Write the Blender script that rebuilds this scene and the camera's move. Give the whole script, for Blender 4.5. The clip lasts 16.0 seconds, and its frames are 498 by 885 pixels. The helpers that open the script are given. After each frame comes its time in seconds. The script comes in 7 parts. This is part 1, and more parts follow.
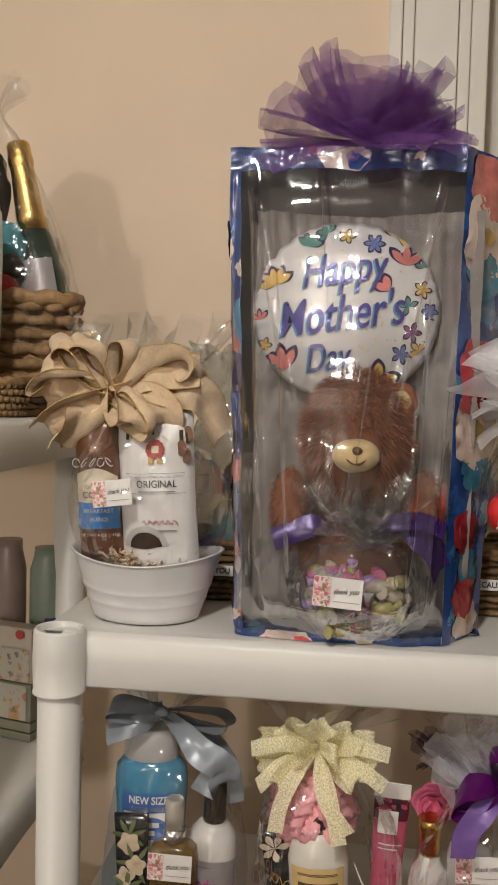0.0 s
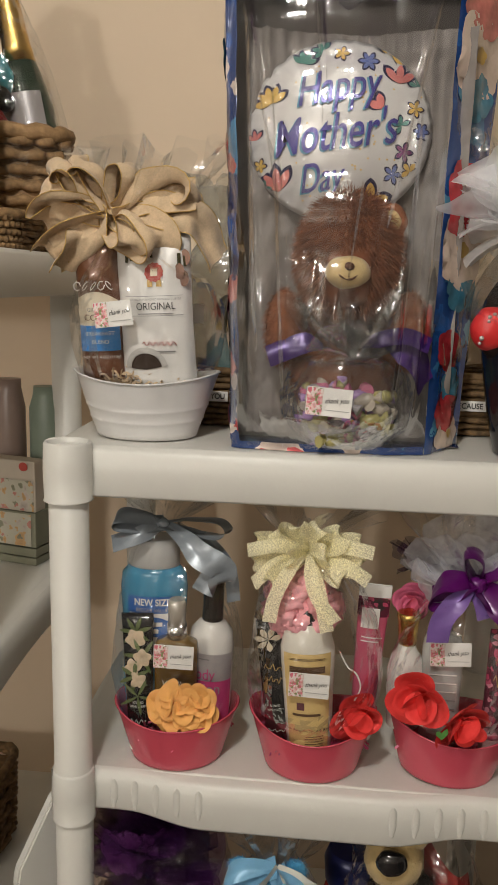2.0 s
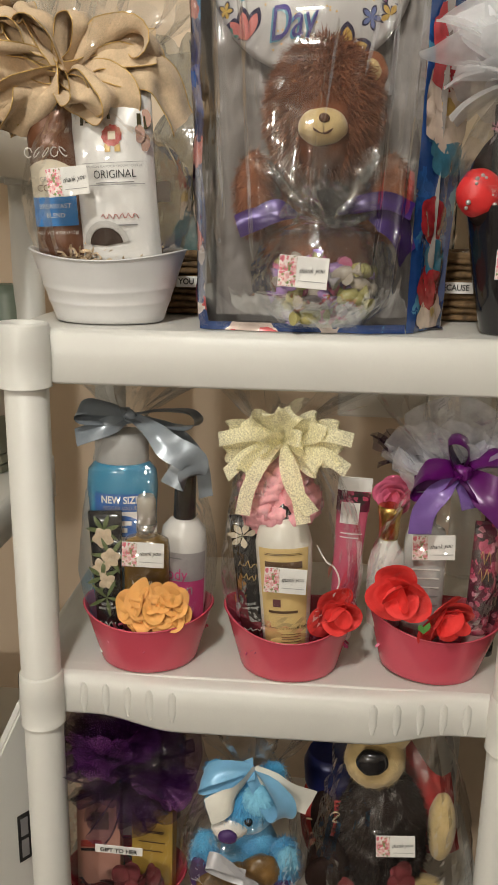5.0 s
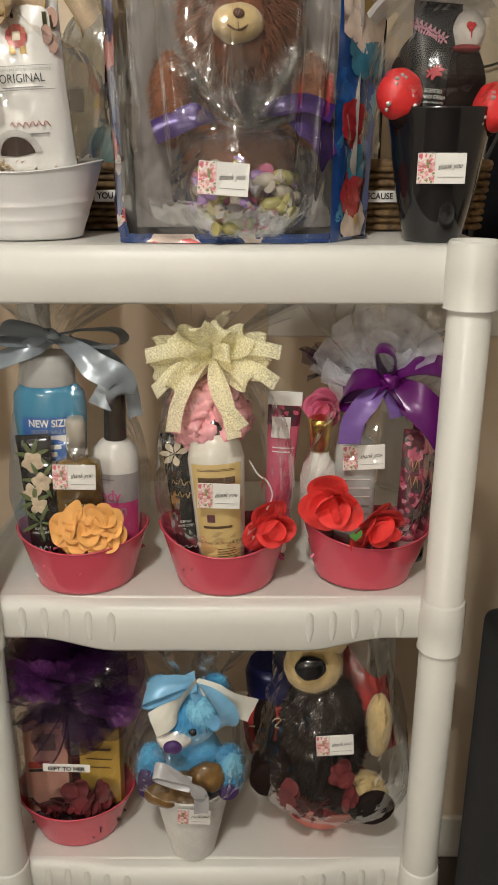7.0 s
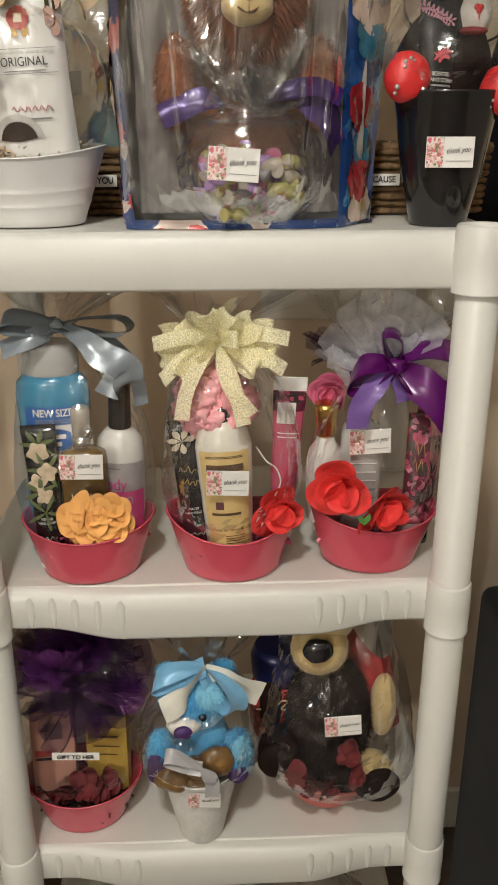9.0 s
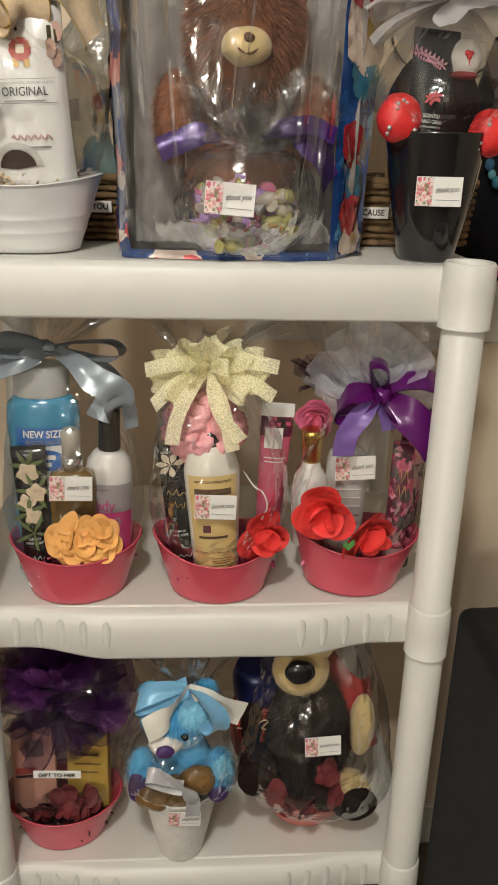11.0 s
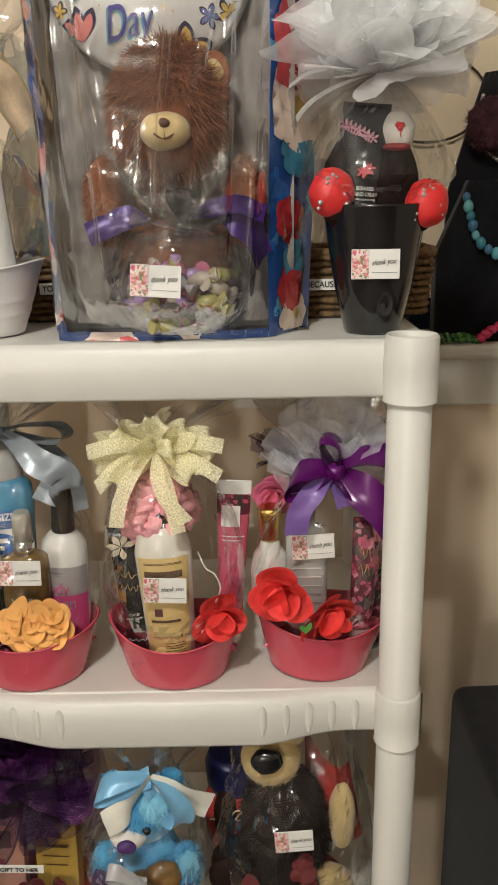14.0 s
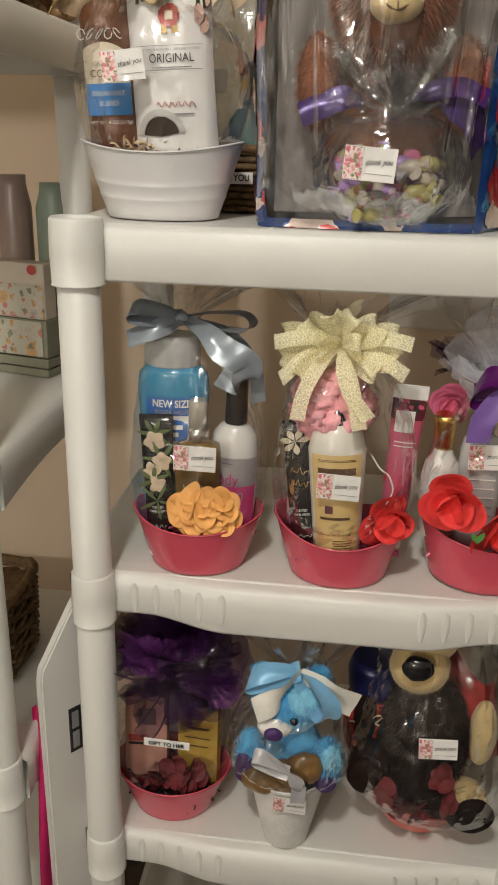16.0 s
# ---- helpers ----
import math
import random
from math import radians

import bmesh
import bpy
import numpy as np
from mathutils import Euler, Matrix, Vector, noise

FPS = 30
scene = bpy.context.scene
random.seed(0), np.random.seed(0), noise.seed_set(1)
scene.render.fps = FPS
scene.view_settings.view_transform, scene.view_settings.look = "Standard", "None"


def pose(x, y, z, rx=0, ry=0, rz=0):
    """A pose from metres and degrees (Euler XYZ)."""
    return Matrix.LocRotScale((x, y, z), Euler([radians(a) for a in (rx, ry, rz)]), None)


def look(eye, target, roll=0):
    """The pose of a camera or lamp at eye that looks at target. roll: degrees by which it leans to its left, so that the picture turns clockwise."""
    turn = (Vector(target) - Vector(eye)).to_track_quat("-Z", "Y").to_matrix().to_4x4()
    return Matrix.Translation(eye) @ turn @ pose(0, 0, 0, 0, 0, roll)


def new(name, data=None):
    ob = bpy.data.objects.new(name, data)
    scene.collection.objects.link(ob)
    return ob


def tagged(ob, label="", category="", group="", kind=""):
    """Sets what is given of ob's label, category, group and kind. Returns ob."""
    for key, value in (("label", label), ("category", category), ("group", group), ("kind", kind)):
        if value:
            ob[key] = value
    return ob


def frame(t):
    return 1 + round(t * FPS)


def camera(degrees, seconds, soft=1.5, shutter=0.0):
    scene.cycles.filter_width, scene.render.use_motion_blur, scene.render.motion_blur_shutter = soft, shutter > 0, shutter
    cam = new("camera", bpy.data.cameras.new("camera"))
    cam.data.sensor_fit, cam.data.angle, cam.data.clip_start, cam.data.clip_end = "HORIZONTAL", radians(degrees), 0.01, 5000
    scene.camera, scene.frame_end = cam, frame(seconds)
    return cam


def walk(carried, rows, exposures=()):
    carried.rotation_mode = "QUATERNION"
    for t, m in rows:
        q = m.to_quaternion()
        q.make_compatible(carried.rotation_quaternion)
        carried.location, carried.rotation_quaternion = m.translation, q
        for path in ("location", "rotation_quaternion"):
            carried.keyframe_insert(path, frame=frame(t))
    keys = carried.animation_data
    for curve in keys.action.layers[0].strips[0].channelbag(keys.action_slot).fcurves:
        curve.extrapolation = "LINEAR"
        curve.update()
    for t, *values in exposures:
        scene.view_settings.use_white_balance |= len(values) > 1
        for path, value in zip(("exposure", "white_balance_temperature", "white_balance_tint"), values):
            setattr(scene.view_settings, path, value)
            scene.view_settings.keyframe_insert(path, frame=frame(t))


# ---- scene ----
cam = camera(33.8, 16.0, 1.6)
PATH = [
    (0, (0.336, -0.826, 1.514), (0.085, 1.155, 1.403), 1.4),
    (0.5, (0.326, -0.831, 1.477), (0.046, 1.142, 1.313), 1.4),
    (1, (0.328, -0.848, 1.451), (0.075, 1.121, 1.204), 1.2),
    (1.5, (0.331, -0.866, 1.456), (0.113, 1.094, 1.121), 1.3),
    (2, (0.326, -0.884, 1.446), (0.136, 1.069, 1.063), 1.4),
    (2.5, (0.325, -0.889, 1.449), (0.156, 1.061, 1.036), 1.5),
    (3, (0.337, -0.882, 1.427), (0.158, 1.067, 1.017), 1.5),
    (3.5, (0.331, -0.867, 1.398), (0.177, 1.083, 0.98), 1.5),
    (4, (0.348, -0.855, 1.39), (0.184, 1.089, 0.951), 1.3),
    (6.3, (0.327, -0.83, 1.345), (0.242, 1.067, 0.717), 0.4),
    (6.5, (0.342, -0.835, 1.346), (0.277, 1.058, 0.704), 0.4),
    (7, (0.35, -0.84, 1.347), (0.351, 1.047, 0.683), 0.1),
    (7.5, (0.359, -0.836, 1.35), (0.403, 1.041, 0.661), -0.0),
    (8, (0.357, -0.838, 1.35), (0.443, 1.034, 0.653), -0.1),
    (8.5, (0.344, -0.831, 1.356), (0.418, 1.037, 0.644), -0.1),
    (8.7, (0.327, -0.832, 1.355), (0.398, 1.036, 0.642), -0.2),
    (10.8, (0.275, -0.856, 1.373), (0.407, 1.012, 0.672), 1.5),
    (11, (0.292, -0.843, 1.379), (0.427, 1.028, 0.685), 1.6),
    (11.5, (0.359, -0.824, 1.389), (0.387, 1.065, 0.731), 0.5),
    (12, (0.392, -0.813, 1.388), (0.337, 1.085, 0.759), -0.5),
    (12.5, (0.408, -0.812, 1.391), (0.349, 1.095, 0.791), -0.3),
    (13, (0.431, -0.81, 1.393), (0.395, 1.104, 0.812), -0.2),
    (13.5, (0.425, -0.811, 1.397), (0.433, 1.105, 0.822), -0.5),
    (14, (0.412, -0.815, 1.398), (0.411, 1.103, 0.828), -1.0),
    (14.5, (0.354, -0.823, 1.392), (0.243, 1.088, 0.813), -0.2),
    (15, (0.32, -0.83, 1.381), (0.091, 1.06, 0.768), 0.9),
    (15.5, (0.311, -0.835, 1.374), (0.033, 1.034, 0.719), 1.3),
    (16, (0.314, -0.831, 1.346), (0.097, 1.031, 0.647), 1.4),
]
walk(cam, [(t, look(eye, target, roll)) for t, eye, target, roll in PATH],
     ((0, -0.18, 6500, 13), (0.5, -0.20, 6600, 19), (1, -0.20, 6550, 15), (2, -0.18, 6500, 10), (3, -0.12, 6500, 10), (4, 0.04, 6450, 8), (7, 0.14, 6450, 8), (8.5, 0.16, 6450, 8), (12, 0.14, 6450, 7), (13.5, 0.20, 6450, 7), (15, 0.10, 6450, 9), (16, 0.06, 6450, 9)))

# ---- light and exposure ----
world = bpy.data.worlds.new("room_world")
scene.world = world
world.use_nodes = True
world.node_tree.nodes["Background"].inputs[0].default_value = (1.0, 0.85, 0.68, 1)
world.node_tree.nodes["Background"].inputs[1].default_value = 0.05


def lamp(name, place, watts, radius, colour):
    data = bpy.data.lights.new(name, "POINT")
    data.energy, data.shadow_soft_size, data.color = watts, radius, colour
    ob = new(name, data)
    ob.location = place
    return ob


WARM = (1.0, 0.955, 0.885)
# Unseen lamp at head height, placed from the wine bottle's shadow on the wall.
lamp("room_lamp", (-0.86, -3.55, 1.72), 88, 0.09, WARM)
# Unseen lamp just under the ceiling, set to brighten top shelf and upper wall.
lamp("room_lamp", (0.10, -1.15, 2.42), 60, 0.07, (1.0, 0.965, 0.90))

# ---- materials ----


def mat(name, colour, rough=0.5, metal=0.0, vary=0.12, size=40.0, bump=0.0, bump_size=200.0, second=None, coat=0.0, sheen=0.0, spec=0.5, trans=0.0, sub=0.0):
    """A surface with colour variation at two scales and a fine relief."""
    m = bpy.data.materials.new(name)
    m.use_nodes = True
    nt = m.node_tree
    b = nt.nodes["Principled BSDF"]
    b.inputs["Roughness"].default_value = rough
    b.inputs["Metallic"].default_value = metal
    b.inputs["Coat Weight"].default_value = coat
    b.inputs["Sheen Weight"].default_value = sheen
    b.inputs["Specular IOR Level"].default_value = spec
    b.inputs["Transmission Weight"].default_value = trans
    if sub:
        b.inputs["Subsurface Weight"].default_value = sub
        b.inputs["Subsurface Radius"].default_value = (0.01, 0.006, 0.004)
    co = nt.nodes.new("ShaderNodeTexCoord")
    n1 = nt.nodes.new("ShaderNodeTexNoise")
    n1.inputs["Scale"].default_value, n1.inputs["Detail"].default_value = size, 6
    n2 = nt.nodes.new("ShaderNodeTexNoise")
    n2.inputs["Scale"].default_value, n2.inputs["Detail"].default_value = size / 7, 3
    mix = nt.nodes.new("ShaderNodeMath")
    mix.operation = "ADD"
    nt.links.new(co.outputs["Object"], n1.inputs["Vector"])
    nt.links.new(co.outputs["Object"], n2.inputs["Vector"])
    nt.links.new(n1.outputs["Fac"], mix.inputs[0])
    nt.links.new(n2.outputs["Fac"], mix.inputs[1])
    ramp = nt.nodes.new("ShaderNodeValToRGB")
    dark = second or tuple(c * (1 - vary * 2) for c in colour)
    ramp.color_ramp.elements[0].position, ramp.color_ramp.elements[1].position = 0.35, 0.65
    ramp.color_ramp.elements[0].color = (*dark, 1)
    ramp.color_ramp.elements[1].color = (*[min(1, c * (1 + vary * 0.4)) for c in colour], 1)
    half = nt.nodes.new("ShaderNodeMath")
    half.operation = "MULTIPLY"
    half.inputs[1].default_value = 0.5
    nt.links.new(mix.outputs[0], half.inputs[0])
    nt.links.new(half.outputs[0], ramp.inputs[0])
    nt.links.new(ramp.outputs[0], b.inputs["Base Color"])
    if bump:
        n3 = nt.nodes.new("ShaderNodeTexNoise")
        n3.inputs["Scale"].default_value, n3.inputs["Detail"].default_value = bump_size, 5
        nt.links.new(co.outputs["Object"], n3.inputs["Vector"])
        bp = nt.nodes.new("ShaderNodeBump")
        bp.inputs["Strength"].default_value, bp.inputs["Distance"].default_value = bump, 0.002
        nt.links.new(n3.outputs["Fac"], bp.inputs["Height"])
        nt.links.new(bp.outputs[0], b.inputs["Normal"])
    return m


def film_mat(name, tint=(0.965, 0.965, 0.96), milk=0.02, gloss=0.05, rough=0.10, milk_colour=(0.9, 0.9, 0.9), crease=(1, 1, 1), facets=45, crinkle=1.2):
    """Thin clear film: see-through, with a gloss that grows at the rim."""
    m = bpy.data.materials.new(name)
    m.use_nodes = True
    nt = m.node_tree
    nt.nodes.remove(nt.nodes["Principled BSDF"])
    out = nt.nodes["Material Output"]
    tr = nt.nodes.new("ShaderNodeBsdfTransparent")
    tr.inputs[0].default_value = (*tint, 1)
    df = nt.nodes.new("ShaderNodeBsdfDiffuse")
    df.inputs[0].default_value = (*milk_colour, 1)
    gl = nt.nodes.new("ShaderNodeBsdfGlossy")
    gl.inputs["Roughness"].default_value = rough
    lw = nt.nodes.new("ShaderNodeLayerWeight")
    lw.inputs[0].default_value = 0.25
    k = nt.nodes.new("ShaderNodeMath")
    k.operation = "MULTIPLY_ADD"
    k.inputs[1].default_value, k.inputs[2].default_value = 0.35, gloss
    nt.links.new(lw.outputs["Fresnel"], k.inputs[0])
    co = nt.nodes.new("ShaderNodeTexCoord")
    nz = nt.nodes.new("ShaderNodeTexNoise")
    nz.inputs["Scale"].default_value = 55
    mp = nt.nodes.new("ShaderNodeMapping")
    mp.inputs["Scale"].default_value = crease
    nt.links.new(co.outputs["Object"], mp.inputs["Vector"])
    nt.links.new(mp.outputs[0], nz.inputs["Vector"])
    bp = nt.nodes.new("ShaderNodeBump")
    bp.inputs["Strength"].default_value, bp.inputs["Distance"].default_value = 0.35, 0.003
    vo = nt.nodes.new("ShaderNodeTexVoronoi")
    vo.inputs["Scale"].default_value = facets
    nt.links.new(mp.outputs[0], vo.inputs["Vector"])
    hs = nt.nodes.new("ShaderNodeMath")
    hs.operation = "MULTIPLY_ADD"
    hs.inputs[1].default_value = crinkle
    nt.links.new(vo.outputs["Distance"], hs.inputs[0])
    nt.links.new(nz.outputs["Fac"], hs.inputs[2])
    nt.links.new(hs.outputs[0], bp.inputs["Height"])
    nt.links.new(bp.outputs[0], gl.inputs["Normal"])
    a = nt.nodes.new("ShaderNodeMixShader")
    a.inputs[0].default_value = milk
    nt.links.new(tr.outputs[0], a.inputs[1])
    nt.links.new(df.outputs[0], a.inputs[2])
    c = nt.nodes.new("ShaderNodeMixShader")
    nt.links.new(k.outputs[0], c.inputs[0])
    nt.links.new(a.outputs[0], c.inputs[1])
    nt.links.new(gl.outputs[0], c.inputs[2])
    nt.links.new(c.outputs[0], out.inputs[0])
    return m


def net_mat(name, colour, cover=0.4, glitter=0.0, fine=60, spread=0.5):
    """Tulle: a fine net that lets part of the light through."""
    m = bpy.data.materials.new(name)
    m.use_nodes = True
    nt = m.node_tree
    nt.nodes.remove(nt.nodes["Principled BSDF"])
    out = nt.nodes["Material Output"]
    tr = nt.nodes.new("ShaderNodeBsdfTransparent")
    df = nt.nodes.new("ShaderNodeBsdfDiffuse")
    df.inputs[0].default_value = (*colour, 1)
    tl = nt.nodes.new("ShaderNodeBsdfTranslucent")
    tl.inputs[0].default_value = (*colour, 1)
    both = nt.nodes.new("ShaderNodeMixShader")
    both.inputs[0].default_value = 0.5
    nt.links.new(df.outputs[0], both.inputs[1])
    nt.links.new(tl.outputs[0], both.inputs[2])
    co = nt.nodes.new("ShaderNodeTexCoord")
    nz = nt.nodes.new("ShaderNodeTexNoise")
    nz.inputs["Scale"].default_value, nz.inputs["Detail"].default_value = fine, 4
    nt.links.new(co.outputs["Object"], nz.inputs["Vector"])
    k = nt.nodes.new("ShaderNodeMath")
    k.operation = "MULTIPLY_ADD"
    k.use_clamp = True
    k.inputs[1].default_value, k.inputs[2].default_value = spread, cover - spread / 2
    nt.links.new(nz.outputs["Fac"], k.inputs[0])
    mx = nt.nodes.new("ShaderNodeMixShader")
    nt.links.new(k.outputs[0], mx.inputs[0])
    nt.links.new(tr.outputs[0], mx.inputs[1])
    nt.links.new(both.outputs[0], mx.inputs[2])
    last = mx
    if glitter:
        vo = nt.nodes.new("ShaderNodeTexVoronoi")
        vo.inputs["Scale"].default_value = 900
        nt.links.new(co.outputs["Object"], vo.inputs["Vector"])
        th = nt.nodes.new("ShaderNodeMath")
        th.operation = "LESS_THAN"
        th.inputs[1].default_value = glitter
        nt.links.new(vo.outputs["Distance"], th.inputs[0])
        gl = nt.nodes.new("ShaderNodeBsdfGlossy")
        gl.inputs[0].default_value = (*[min(1, c * 2.2 + 0.3) for c in colour], 1)
        gl.inputs["Roughness"].default_value = 0.35
        last = nt.nodes.new("ShaderNodeMixShader")
        nt.links.new(th.outputs[0], last.inputs[0])
        nt.links.new(mx.outputs[0], last.inputs[1])
        nt.links.new(gl.outputs[0], last.inputs[2])
    nt.links.new(last.outputs[0], out.inputs[0])
    return m


def floral_mat(name, scale, base, blooms, rough=0.22, cover=0.36, where="Object"):
    """Printed blooms of several colours on a plain ground."""
    m = bpy.data.materials.new(name)
    m.use_nodes = True
    nt = m.node_tree
    b = nt.nodes["Principled BSDF"]
    b.inputs["Roughness"].default_value = rough
    b.inputs["Coat Weight"].default_value = 0.9
    b.inputs["Coat Roughness"].default_value = 0.08
    co = nt.nodes.new("ShaderNodeTexCoord")
    wob = nt.nodes.new("ShaderNodeTexNoise")
    wob.inputs["Scale"].default_value, wob.inputs["Detail"].default_value = scale * 3.2, 3
    nt.links.new(co.outputs[where], wob.inputs["Vector"])
    sc = nt.nodes.new("ShaderNodeVectorMath")
    sc.operation = "SCALE"
    sc.inputs["Scale"].default_value = 0.55 / scale
    nt.links.new(wob.outputs["Color"], sc.inputs[0])
    add = nt.nodes.new("ShaderNodeVectorMath")
    nt.links.new(co.outputs[where], add.inputs[0])
    nt.links.new(sc.outputs[0], add.inputs[1])
    last = None
    for size, share, offset in ((scale, cover, 0.0), (scale * 2.1, cover * 0.85, 3.1)):
        mv = nt.nodes.new("ShaderNodeVectorMath")
        mv.inputs[1].default_value = (offset, offset, offset)
        nt.links.new(add.outputs[0], mv.inputs[0])
        vo = nt.nodes.new("ShaderNodeTexVoronoi")
        vo.inputs["Scale"].default_value = size
        nt.links.new(mv.outputs[0], vo.inputs["Vector"])
        th = nt.nodes.new("ShaderNodeMath")
        th.operation = "LESS_THAN"
        th.inputs[1].default_value = share
        nt.links.new(vo.outputs["Distance"], th.inputs[0])
        sep = nt.nodes.new("ShaderNodeSeparateColor")
        nt.links.new(vo.outputs["Color"], sep.inputs[0])
        ramp = nt.nodes.new("ShaderNodeValToRGB")
        ramp.color_ramp.interpolation = "CONSTANT"
        while len(ramp.color_ramp.elements) < len(blooms):
            ramp.color_ramp.elements.new(0.5)
        for i, c in enumerate(blooms):
            ramp.color_ramp.elements[i].position = i / len(blooms)
            ramp.color_ramp.elements[i].color = (*c, 1)
        nt.links.new(sep.outputs[0], ramp.inputs[0])
        # petals: lighter towards the rim
        shade = nt.nodes.new("ShaderNodeMath")
        shade.operation = "MULTIPLY_ADD"
        shade.inputs[1].default_value, shade.inputs[2].default_value = 0.9, 0.6
        nt.links.new(vo.outputs["Distance"], shade.inputs[0])
        tone = nt.nodes.new("ShaderNodeMix")
        tone.data_type, tone.blend_type = "RGBA", "MULTIPLY"
        tone.inputs[0].default_value = 1.0
        nt.links.new(ramp.outputs[0], tone.inputs[6])
        nt.links.new(shade.outputs[0], tone.inputs[7])
        mx = nt.nodes.new("ShaderNodeMix")
        mx.data_type = "RGBA"
        nt.links.new(th.outputs[0], mx.inputs[0])
        if last is None:
            mx.inputs[6].default_value = (*base, 1)
        else:
            nt.links.new(last.outputs[2], mx.inputs[6])
        nt.links.new(tone.outputs[2], mx.inputs[7])
        last = mx
    nt.links.new(last.outputs[2], b.inputs["Base Color"])
    n3 = nt.nodes.new("ShaderNodeTexNoise")
    n3.inputs["Scale"].default_value = 38
    nt.links.new(co.outputs["Object"], n3.inputs["Vector"])
    bp = nt.nodes.new("ShaderNodeBump")
    bp.inputs["Strength"].default_value, bp.inputs["Distance"].default_value = 0.5, 0.006
    nt.links.new(n3.outputs["Fac"], bp.inputs["Height"])
    nt.links.new(bp.outputs[0], b.inputs["Normal"])
    return m


PLASTIC = mat("white_plastic", (0.67, 0.657, 0.608), 0.40, vary=0.03, size=9, bump=0.05, bump_size=260)
PAINT = mat("cream_wall_paint", (0.79, 0.64, 0.475), 0.75, vary=0.03, size=5, bump=0.08, bump_size=300)
TRIM = mat("white_trim_paint", (0.76, 0.72, 0.64), 0.4, vary=0.04, size=14, bump=0.03)
# Tone of the unseen walls, chosen for the fill light they bounce.
TAUPE = mat("unseen_wall_taupe", (0.52, 0.465, 0.405), 0.8, vary=0.05, size=5)
CEIL = mat("ceiling_paint", (0.8, 0.78, 0.72), 0.9, vary=0.02, size=4)
FLOOR = mat("dark_floor", (0.10, 0.075, 0.058), 0.5, vary=0.3, size=20, bump=0.1)
SOFA = mat("charcoal_upholstery", (0.014, 0.013, 0.014), 0.9, vary=0.2, size=60, bump=0.3, bump_size=500, sheen=0.05, spec=0.2)
FILM = film_mat("cellophane", gloss=0.050, rough=0.06, milk=0.004, facets=55, crinkle=1.8)
CRINKLE = film_mat("crumpled_cellophane", (0.965, 0.965, 0.965), 0.015, 0.13, 0.06, facets=70, crinkle=2.0)
BAGFILM = film_mat("clear_vinyl", (0.95, 0.95, 0.95), 0.012, 0.058, 0.05, crease=(1, 1, 0.22), facets=34, crinkle=2.6)
RED = mat("red_plastic", (0.58, 0.075, 0.115), 0.26, vary=0.05, size=20, coat=0.3, sub=0.1)
TIN = mat("white_enamel", (0.70, 0.69, 0.68), 0.38, 0.15, vary=0.04, size=30, bump=0.04)
BURLAP = mat("burlap", (0.66, 0.49, 0.31), 0.85, vary=0.10, size=500, bump=0.5, bump_size=1100, sheen=0.2)
GOLD = mat("gold_foil", (0.75, 0.50, 0.16), 0.25, 1.0, vary=0.15, size=90, bump=0.5, bump_size=220)
GOLDWIRE = mat("gold_thread", (0.70, 0.47, 0.17), 0.35, 0.6, vary=0.2, size=300, bump=0.5, bump_size=900)
SATIN_GREY = mat("grey_satin", (0.25, 0.28, 0.31), 0.3, 0.15, vary=0.1, size=60)
SATIN_PURPLE = mat("purple_satin", (0.105, 0.005, 0.120), 0.28, 0.1, vary=0.15, size=60)
SATIN_LILAC = mat("lilac_satin", (0.20, 0.11, 0.36), 0.35, 0.05, vary=0.1, size=60)
SATIN_BLUE = mat("pale_blue_satin", (0.20, 0.45, 0.68), 0.35, 0.05, vary=0.1, size=60, sheen=0.3)
SATIN_WHITE = mat("ivory_satin", (0.72, 0.70, 0.62), 0.4, vary=0.06, size=60)
LACE = net_mat("cream_lace", (1.0, 0.96, 0.74), 0.72, 0.0, 650, 1.9)
PURPLE_NET = net_mat("purple_tulle", (0.27, 0.11, 0.38), 0.36)
WHITE_NET = net_mat("white_tulle", (0.94, 0.95, 1.0), 0.42)
BRIDAL_NET = net_mat("bright_white_tulle", (0.99, 0.995, 1.0), 0.56, 0.0, 40, 0.5)
DARK_NET = net_mat("dark_purple_tulle", (0.07, 0.018, 0.10), 0.42, 0.10)
GLITTER_NET = net_mat("glitter_purple_tulle", (0.22, 0.05, 0.26), 0.5, 0.32)
PINK_NET = mat("pink_net_sponge", (0.92, 0.42, 0.46), 0.7, vary=0.15, size=90, bump=0.8, bump_size=260)
FLORAL = floral_mat("navy_floral_foil", 14, (0.012, 0.040, 0.16), [(0.62, 0.07, 0.08), (0.74, 0.60, 0.53), (0.025, 0.11, 0.40), (0.012, 0.045, 0.18), (0.10, 0.30, 0.52), (0.70, 0.20, 0.18), (0.76, 0.64, 0.56)], cover=0.37)
foil = FLORAL.node_tree.nodes["Principled BSDF"]
foil.inputs["Metallic"].default_value = 0.12
SIDE_FLORAL = floral_mat("blue_floral_foil", 16, (0.015, 0.060, 0.22), [(0.025, 0.13, 0.42), (0.05, 0.20, 0.40), (0.015, 0.060, 0.24), (0.10, 0.30, 0.46), (0.02, 0.10, 0.34)], 0.2, cover=0.34)
SIDE_FLORAL.node_tree.nodes["Principled BSDF"].inputs["Metallic"].default_value = 0.08
CARD_FLORAL = floral_mat("pink_floral_print", 190, (0.80, 0.70, 0.66), [(0.75, 0.16, 0.22), (0.80, 0.42, 0.42), (0.20, 0.26, 0.08), (0.82, 0.55, 0.5)], 0.6, 0.5)
ROSE_FLORAL = floral_mat("rose_print", 55, (0.10, 0.012, 0.03), [(0.55, 0.08, 0.16), (0.66, 0.25, 0.32), (0.05, 0.03, 0.03), (0.40, 0.05, 0.10)], 0.3, 0.45)
